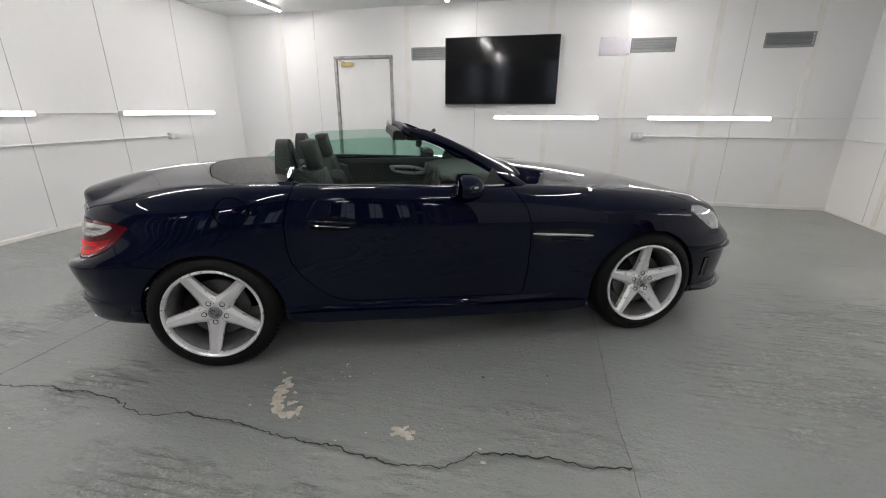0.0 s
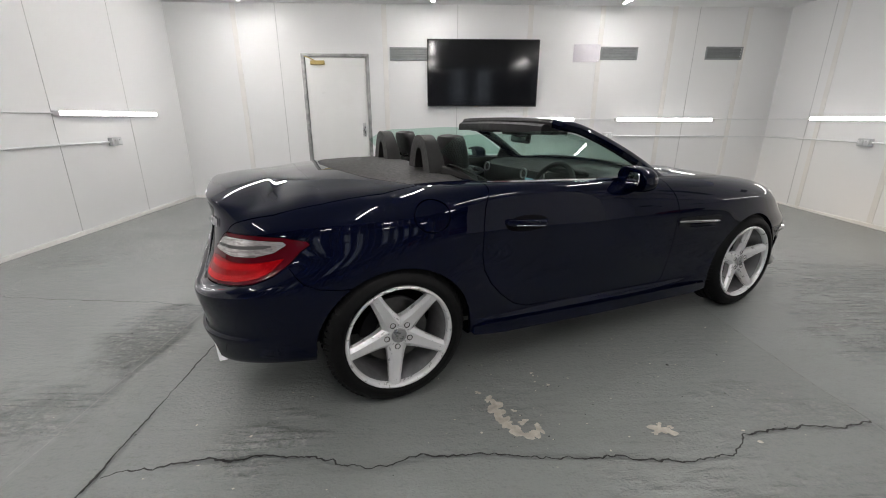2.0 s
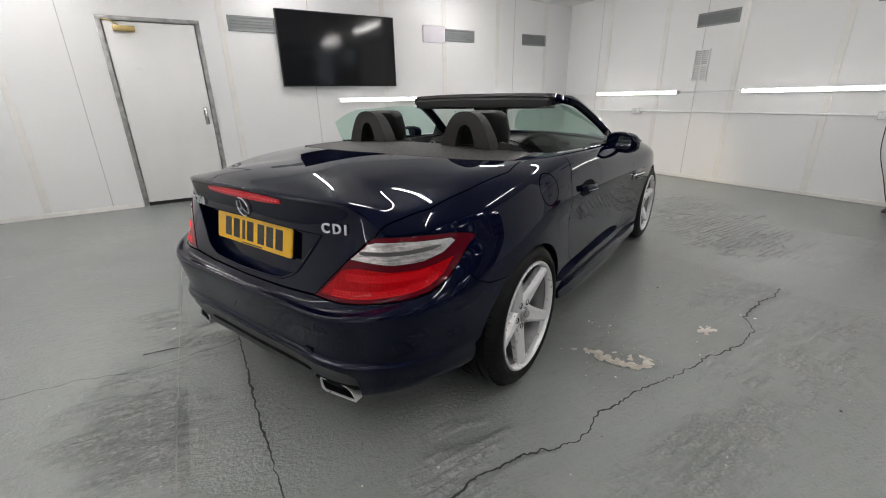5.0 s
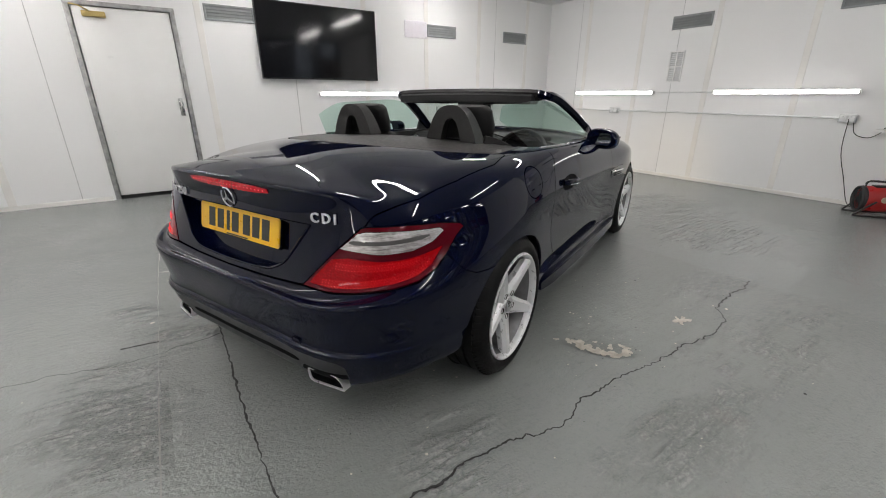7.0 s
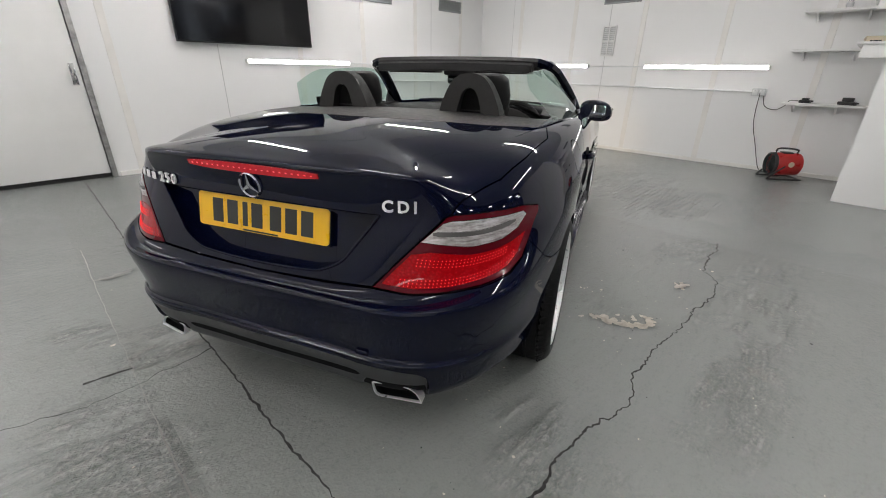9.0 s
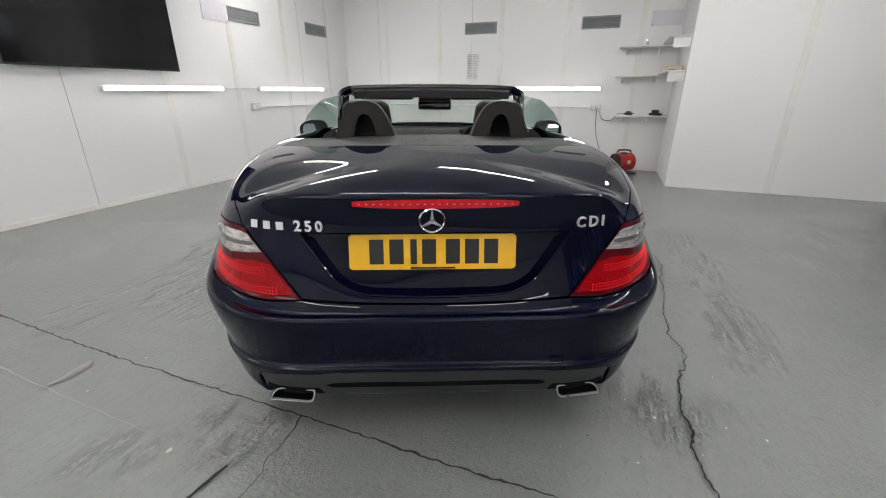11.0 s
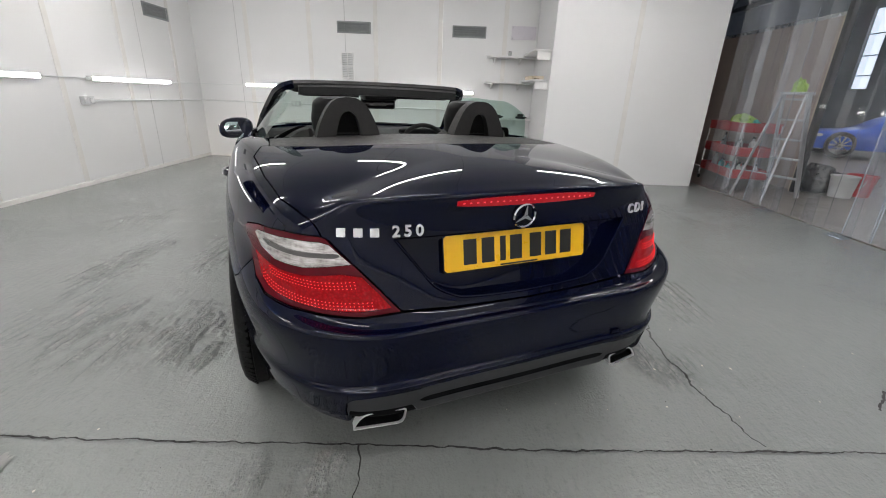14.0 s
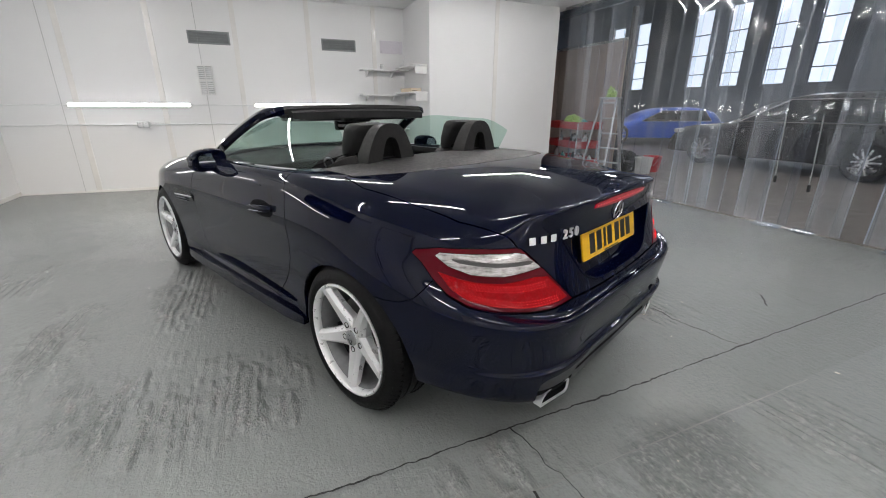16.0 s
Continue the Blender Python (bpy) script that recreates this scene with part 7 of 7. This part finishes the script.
# roll hoops with mesh centres
def hoop(s):
    bm = bmesh.new()
    outer = smooth_path([(-0.155, 0, 0.0), (-0.135, 0, 0.075), (-0.095, 0, 0.155), (-0.055, 0, 0.192), (0, 0, 0.203), (0.055, 0, 0.192), (0.095, 0, 0.155), (0.135, 0, 0.075), (0.155, 0, 0.0)], 5)
    rows = []
    for i, p in enumerate(outer):
        inner_ = Vector((p.x * 0.47, 0, max(0.0, p.z - 0.060) * 0.98 if p.z > 0.060 else 0.0))
        if p.z <= 0.060:
            inner_.x = p.x * 0.50
        lean = -0.16 * p.z
        r = 0.012
        sec = []
        for q, depth in ((p, 0.085), (p, 0.0), (inner_, 0.0), (inner_, 0.085)):
            sec.append(Vector((depth - 0.05 - 0.15 * q.z + ((-0.012 + 0.16 * q.z) if depth == 0 else 0.0), q.x, q.z)))
        rows.append([bm.verts.new(v) for v in sec])
    for a, b in zip(rows, rows[1:]):
        for k in range(4):
            bm.faces.new((a[k], a[(k + 1) % 4], b[(k + 1) % 4], b[k]))
    bm.faces.new(rows[0])
    bm.faces.new(rows[-1])
    bmesh.ops.bevel(bm, geom=[e for e in bm.edges if len(e.link_faces) == 2 and e.calc_face_angle(0) > 0.9], offset=0.012, segments=3, profile=0.5, affect="EDGES")
    ob = part("roll_hoop", bm, M_HOOP, car, "matte dark grey roll hoop", angle=50)
    ob.matrix_local = pose(0.365, s * 0.346, 0.947)
    net = bmesh.new()
    pts = [(p.x * 0.60, max(0.0, p.z - 0.045)) for p in outer]
    add_prism(net, pts, "x", 0.0, 0.006)
    part("hoop_net", net, M_CLOTH, ob).matrix_local = pose(-0.005, 0, 0.0, 0, -8, 0)
    for k in range(3):
        part("net_rib", box((-0.012, -0.06 + 0.012 * k, 0.035 + 0.038 * k), (-0.006, 0.06 - 0.012 * k, 0.041 + 0.038 * k)), M_DASH, ob)
    part("foot_trim", box((-0.07, -0.175, -0.012), (0.06, 0.175, 0.022), 0.01, 3), M_HOOP, ob)


for s in (1, -1):
    hoop(s)


# seats
def pad(path_pts, widths, thick, n=6):
    """A cushion carried along a side-view path, with given half widths and rounded edges."""
    bm = bmesh.new()
    path = smooth_path(path_pts, n)
    rows = []
    for i, p in enumerate(path):
        u = i / (len(path) - 1)
        w = float(np.interp(u, np.linspace(0, 1, len(widths)), widths))
        d = (path[min(i + 1, len(path) - 1)] - path[max(i - 1, 0)]).normalized()
        nrm = Vector((-d.z, 0, d.x))
        e = min(1.0, 6 * min(u, 1 - u) + 0.35)
        rows.append([bm.verts.new(p + Vector((0, w * math.copysign(abs(math.cos(a)) ** 0.6, math.cos(a)), 0)) * (0.9 + 0.1 * e) + nrm * thick * e * math.copysign(abs(math.sin(a)) ** 0.7, math.sin(a))) for a in [2 * math.pi * k / 24 for k in range(24)]])
    for a, b in zip(rows, rows[1:]):
        for k in range(24):
            bm.faces.new((a[k], a[(k + 1) % 24], b[(k + 1) % 24], b[k]))
    bm.faces.new(rows[0])
    bm.faces.new(rows[-1])
    return bm


for s in (1, -1):
    seat = new("seat")
    seat.parent = car
    seat.matrix_local = pose(0, s * 0.36, 0)
    tagged(seat, "black leather sports seat")
    part("cushion", pad([(1.10, 0, 0.46), (0.95, 0, 0.49), (0.75, 0, 0.46), (0.62, 0, 0.45)], [0.22, 0.24, 0.23, 0.2], 0.07), M_LEATHER, seat)
    part("backrest", pad([(0.68, 0, 0.48), (0.62, 0, 0.62), (0.555, 0, 0.80), (0.515, 0, 0.93), (0.50, 0, 0.985)], [0.19, 0.225, 0.235, 0.19, 0.13], 0.062), M_LEATHER, seat)
    part("headrest", pad([(0.512, 0, 0.975), (0.498, 0, 1.045), (0.482, 0, 1.118), (0.478, 0, 1.148)], [0.125, 0.135, 0.125, 0.085], 0.045), M_LEATHER, seat)
    for q in (1, -1):
        part("bolster", pad([(0.70, q * 0.20, 0.50), (0.64, q * 0.225, 0.64), (0.585, q * 0.225, 0.78), (0.555, q * 0.19, 0.90)], [0.04, 0.05, 0.048, 0.03], 0.085), M_LEATHER, seat)
        part("hole_trim", box((0.440, q * 0.06 - 0.03, 0.985), (0.548, q * 0.06 + 0.03, 1.005), 0.008), M_GLOSSBK, seat)
    belt = bmesh.new()
    yb = s * 0.30
    add_sweep(belt, smooth_path([(0.39, yb * 0.62, 1.015), (0.46, yb * 0.80, 0.985), (0.56, yb * 1.0, 0.93), (0.62, yb * 1.05, 0.86), (0.66, yb * 1.06, 0.70)], 5), [(-0.022, -0.001), (0.022, -0.001), (0.022, 0.001), (-0.022, 0.001)])
    part("seat_belt", belt, M_CLOTH, seat, "black webbing seat belt")
    side = bmesh.new()
    add_sweep(side, smooth_path([(0.36, s * 0.155, 0.985), (0.42, s * 0.20, 0.965), (0.52, s * 0.265, 0.905), (0.58, s * 0.29, 0.86)], 5), rounded(0.012, 0.022, 0.010, 3))
    part("belt_guide", side, M_TRIM, seat)

# interior tub, dashboard, console
tub = bmesh.new()
add_box(tub, (0.34, -0.71, 0.26), (1.95, 0.71, 0.30))
add_box(tub, (0.34, -0.71, 0.30), (0.40, 0.71, 0.93))
for s in (-1, 1):
    add_box(tub, (0.40, s * 0.745 - 0.02, 0.30), (1.70, s * 0.745 + 0.02, 0.88), 0.0)
part("interior_tub", tub, M_DASH, car)


def door_card():
    bm = bmesh.new()
    path = [(x, 0.715, 0.905) for x in np.linspace(0.46, 1.60, 12)]
    add_sweep(bm, path, [(-0.03, -0.02), (0.03, -0.02), (0.025, 0.014), (-0.022, 0.014)])
    add_box(bm, (0.55, 0.655, 0.66), (1.45, 0.715, 0.72), 0.018)
    return bm


cards = both("door_card", door_card, M_DASH, DOORS, "black door lining")


def pull():
    bm = bmesh.new()
    add_sweep(bm, smooth_path([(1.00, 0.700, 0.845), (1.06, 0.680, 0.852), (1.16, 0.676, 0.848), (1.26, 0.690, 0.825), (1.30, 0.705, 0.80), (1.20, 0.695, 0.79), (1.06, 0.695, 0.805)], 4, True), circle(0.013, 8), True)
    return bm


both("door_pull", pull, M_ALU, cards, "aluminium door pull")
dash = bmesh.new()
sections = []
for y in np.linspace(-0.70, 0.70, 29):
    hump = 0.045 * math.exp(-((y + 0.37) / 0.17) ** 2)
    mid = 0.02 * math.exp(-(y / 0.14) ** 2)
    edge_ = (abs(y) / 0.70) ** 4
    sections.append([dash.verts.new(q) for q in ((1.74 - 0.08 * edge_, y, 0.915 - 0.02 * edge_), (1.55, y, 0.912 + 0.3 * hump), (1.40 - 0.03 * mid, y, 0.905 + hump), (1.31 - hump * 0.6, y, 0.875 + hump), (1.30, y, 0.82), (1.34 - mid * 2, y, 0.70), (1.45, y, 0.52), (1.70, y, 0.45))])
for a, b in zip(sections, sections[1:]):
    for k in range(7):
        dash.faces.new((a[k], a[k + 1], b[k + 1], b[k]))
dashboard = part("dashboard", dash, M_DASH, car, "black soft-touch dashboard")
for y in (-0.62, -0.10, 0.10, 0.62):
    v_ = part("air_vent", add_lathe(bmesh.new(), [(0.022, 0.0), (0.036, 0.0), (0.040, 0.006), (0.036, 0.014), (0.030, 0.010)], 24), M_ALU, dashboard, "round air vent")
    v_.matrix_local = pose(1.300, y, 0.850, 0, -80, 0)
    part("vent_core", add_lathe(bmesh.new(), [(0.001, 0.006), (0.010, 0.008), (0.028, 0.004)], 20), M_BLACKPL, v_)
part("centre_screen", box((1.290, -0.065, 0.75), (1.300, 0.075, 0.825), 0.003), plain("lit_blue_screen", (0.10, 0.16, 0.2), 0.2, Emission_Color=(0.35, 0.55, 0.65, 1), Emission_Strength=0.5), dashboard, "small centre screen")
bm = box((0.50, -0.10, 0.30), (1.40, 0.10, 0.58), 0.03, 3)
con = part("centre_console", bm, M_DASH, car)
part("gear_lever", add_lathe(bmesh.new(), [(0.001, 0.14), (0.018, 0.135), (0.026, 0.115), (0.020, 0.09), (0.008, 0.07), (0.012, 0.0)], 16, pose(1.12, 0, 0.575)), M_LEATHER, con)
part("console_trim", box((0.95, -0.085, 0.579), (1.36, 0.085, 0.588), 0.006), M_ALU, con)
wheel_m = pose(1.16, -0.37, 0.800, 0, -66, 0)
sw = part("steering_wheel", add_sweep(bmesh.new(), [(0.182 * math.cos(a), 0.182 * math.sin(a), 0) for a in np.linspace(0, 2 * math.pi, 40, endpoint=False)], circle(0.016, 10), True), M_LEATHER, car, "black leather steering wheel")
sw.matrix_local = wheel_m
bm = bmesh.new()
bmesh.ops.create_uvsphere(bm, u_segments=20, v_segments=10, radius=1)
bmesh.ops.transform(bm, matrix=Matrix.LocRotScale((0, 0, -0.03), None, (0.075, 0.085, 0.045)), verts=bm.verts)
part("airbag_pad", bm, M_LEATHER, sw)
for a in (90, 270, 180):
    part("wheel_spoke", box((0.05, -0.022, -0.035), (0.178, 0.022, -0.015), 0.008), M_ALU, sw).matrix_local = pose(0, 0, 0.005, 0, 0, a)
part("column", tube([(0, 0, -0.05), (0, 0, -0.22)], 0.035, 12), M_DASH, sw)
part("cluster_hood", pad([(1.32, -0.37, 0.905), (1.28, -0.37, 0.925), (1.24, -0.37, 0.918)], [0.16, 0.17, 0.15], 0.022), M_DASH, dashboard)


# wing vents, bonnet vents, cowl and wipers
def wing_vent():
    bm = bmesh.new()
    pts = []
    for x, z in ((1.70, 0.688), (1.85, 0.687), (2.05, 0.682), (2.062, 0.670), (2.02, 0.610), (1.80, 0.608), (1.75, 0.622), (1.70, 0.640)):
        p, n = on_skin(SIDE, x, z, 0.0035)
        pts.append(bm.verts.new(p))
    bm.faces.new(pts)
    r = bmesh.ops.extrude_face_region(bm, geom=list(bm.faces))
    bmesh.ops.translate(bm, vec=(0, -0.008, 0), verts=[v for v in r["geom"] if isinstance(v, bmesh.types.BMVert)])
    return bm


vents_ = both("wing_vent", wing_vent, M_GLOSSBK, label="black wing vent with a bright bar")


def vent_bar(z, x0, x1, r):
    def make():
        path = [on_skin(SIDE, x, z - 0.07 * (x - x0), 0.009)[0] for x in np.linspace(x0, x1, 12)]
        return add_sweep(bmesh.new(), path, rounded(r * 0.6, r, r * 0.5, 3), scales=[0.5] + [1.0] * 10 + [0.4])
    return make


both("vent_bar", vent_bar(0.668, 1.69, 2.045, 0.0075), M_CHROME, vents_, "bright bar")
both("vent_fin", vent_bar(0.641, 1.80, 2.01, 0.005), M_PAINT, vents_)
both("vent_fin", vent_bar(0.625, 1.80, 2.00, 0.005), M_PAINT, vents_)


def bonnet_vent():
    bm = bmesh.new()
    for k in range(6):
        x = 1.885 + 0.026 * k
        path = [on_skin(TOP, x + 0.02 * u, 0.46 + 0.15 * u, 0.009)[0] for u in np.linspace(0, 1, 6)]
        add_sweep(bm, path, [(-0.009, -0.002), (0.009, 0.004), (0.007, 0.006), (-0.009, 0.0)])
    return bm


both("bonnet_vent", bonnet_vent, M_ALU, [bonnet, bonnet], "slatted bonnet vent")
bm = bmesh.new()
rows = []
for y in np.linspace(-0.66, 0.66, 27):
    k = (y / 0.66) ** 2
    rows.append([bm.verts.new(q) for q in ((1.90 - 0.20 * k, y, 0.940 - 0.035 * k), (1.80 - 0.17 * k, y, 0.925 - 0.03 * k), (1.72 - 0.17 * k, y, 0.90 - 0.03 * k))])
for a, b in zip(rows, rows[1:]):
    for k in range(2):
        bm.faces.new((a[k], a[k + 1], b[k + 1], b[k]))
part("cowl_panel", bm, M_BLACKPL, car)
for y0, y1 in ((-0.50, 0.05), (0.05, 0.55)):
    part("wiper", tube([(1.80 - 0.12 * (y / 0.66) ** 2, y, 0.945 - 0.02 * (y / 0.66) ** 2) for y in np.linspace(y0, y1, 8)], 0.007, 6), M_BLACKPL, car)


# lower skirt crease, aerial-free boot edge trim and headlamp beams
def skirt():
    path = [Vector((x, 0.852 - 0.012 * abs(x - 1.2), 0.258 - 0.03 * (x - 0.4))) for x in np.linspace(0.37, 2.06, 20)]
    return add_sweep(bmesh.new(), path, [(-0.04, -0.026), (0.006, -0.022), (0.015, -0.004), (0.005, 0.018), (-0.04, 0.034)], scales=[0.7, 0.9] + [1.0] * 16 + [0.9, 0.7])


both("side_skirt", skirt, M_PAINT)
for s in (1, -1):
    lamp = bpy.data.lights.new("headlamp_beam", "SPOT")
    lamp.energy, lamp.spot_size, lamp.spot_blend, lamp.color, lamp.shadow_soft_size = 42, radians(46), 0.8, (1.0, 0.83, 0.6), 0.04
    ob = new("headlamp_beam", lamp)
    ob.parent = car
    ob.matrix_local = look((3.36, s * 0.58, 0.66), (5.0, s * 0.68, 0.30))


# front bumper: ledge, side slots and the lower blade
def on_plan(along, z, lift=0.0):
    """The place and outward normal on the skin's left half, at a length along the plan outline."""
    e = 1e-3
    t_ = Vector((float(plan_x(along + e)[0] - plan_x(along - e)[0]), float(plan_y(along + e)[0] - plan_y(along - e)[0]), 0)).normalized()
    n = Vector((-t_.y, t_.x, 0))
    c = Vector((float(plan_x(along)[0]), float(plan_y(along)[0]), z))
    if (c - Vector((1.2, 0, z))).dot(n) < 0:
        n = -n
    p, m_, _, _ = SKIN.ray_cast(c + n * 0.5, -n)
    if p is None:
        return c + n * lift, n
    return p + n * lift, n


NOSE0, NOSE1 = float(KNOT[9] + 0.40), float(KNOT[13])


def plan_strip(z0, z1, a0, a1, prof, n=40):
    """A moulding carried round the nose at a height."""
    bm = bmesh.new()
    rows = []
    for i in range(n + 1):
        u = i / n
        a = a0 + (a1 - a0) * u
        p, nn = on_plan(a, z0 + (z1 - z0) * u)
        k = min(1.0, 8 * u + 0.15)
        rows.append([bm.verts.new(p + nn * (d * k) + Vector((0, 0, h))) for d, h in prof])
    for r0, r1 in zip(rows, rows[1:]):
        for j in range(len(prof) - 1):
            bm.faces.new((r0[j], r0[j + 1], r1[j + 1], r1[j]))
    bm.faces.new(rows[0])
    return bm


both("bumper_ledge", lambda: plan_strip(0.472, 0.482, NOSE0, NOSE1, [(-0.01, 0.010), (0.014, 0.008), (0.018, 0.003), (0.012, -0.006), (-0.01, -0.012)]), M_PAINT)
both("bumper_blade", lambda: plan_strip(0.225, 0.205, NOSE0, NOSE1, [(-0.01, 0.022), (0.012, 0.014), (0.030, -0.006), (0.026, -0.016), (-0.03, -0.020)]), M_PAINT)


def bumper_slot():
    bm = bmesh.new()
    a = NOSE0 + 0.085
    rows = []
    for z in (0.30, 0.31, 0.415, 0.428):
        row = []
        for da in (-0.028, -0.022, 0.016, 0.022):
            p, nn = on_plan(a + da - 0.1 * (z - 0.36), z)
            edge_ = z in (0.30, 0.428) or abs(da - -0.003) > 0.022
            row.append(bm.verts.new(p + nn * (0.006 if edge_ else 0.002)))
        rows.append(row)
    for r0, r1 in zip(rows, rows[1:]):
        for j in range(3):
            bm.faces.new((r0[j], r0[j + 1], r1[j + 1], r1[j]))
    return bm


both("bumper_slot", bumper_slot, M_GLOSSBK, label="upright black slot in the bumper corner")
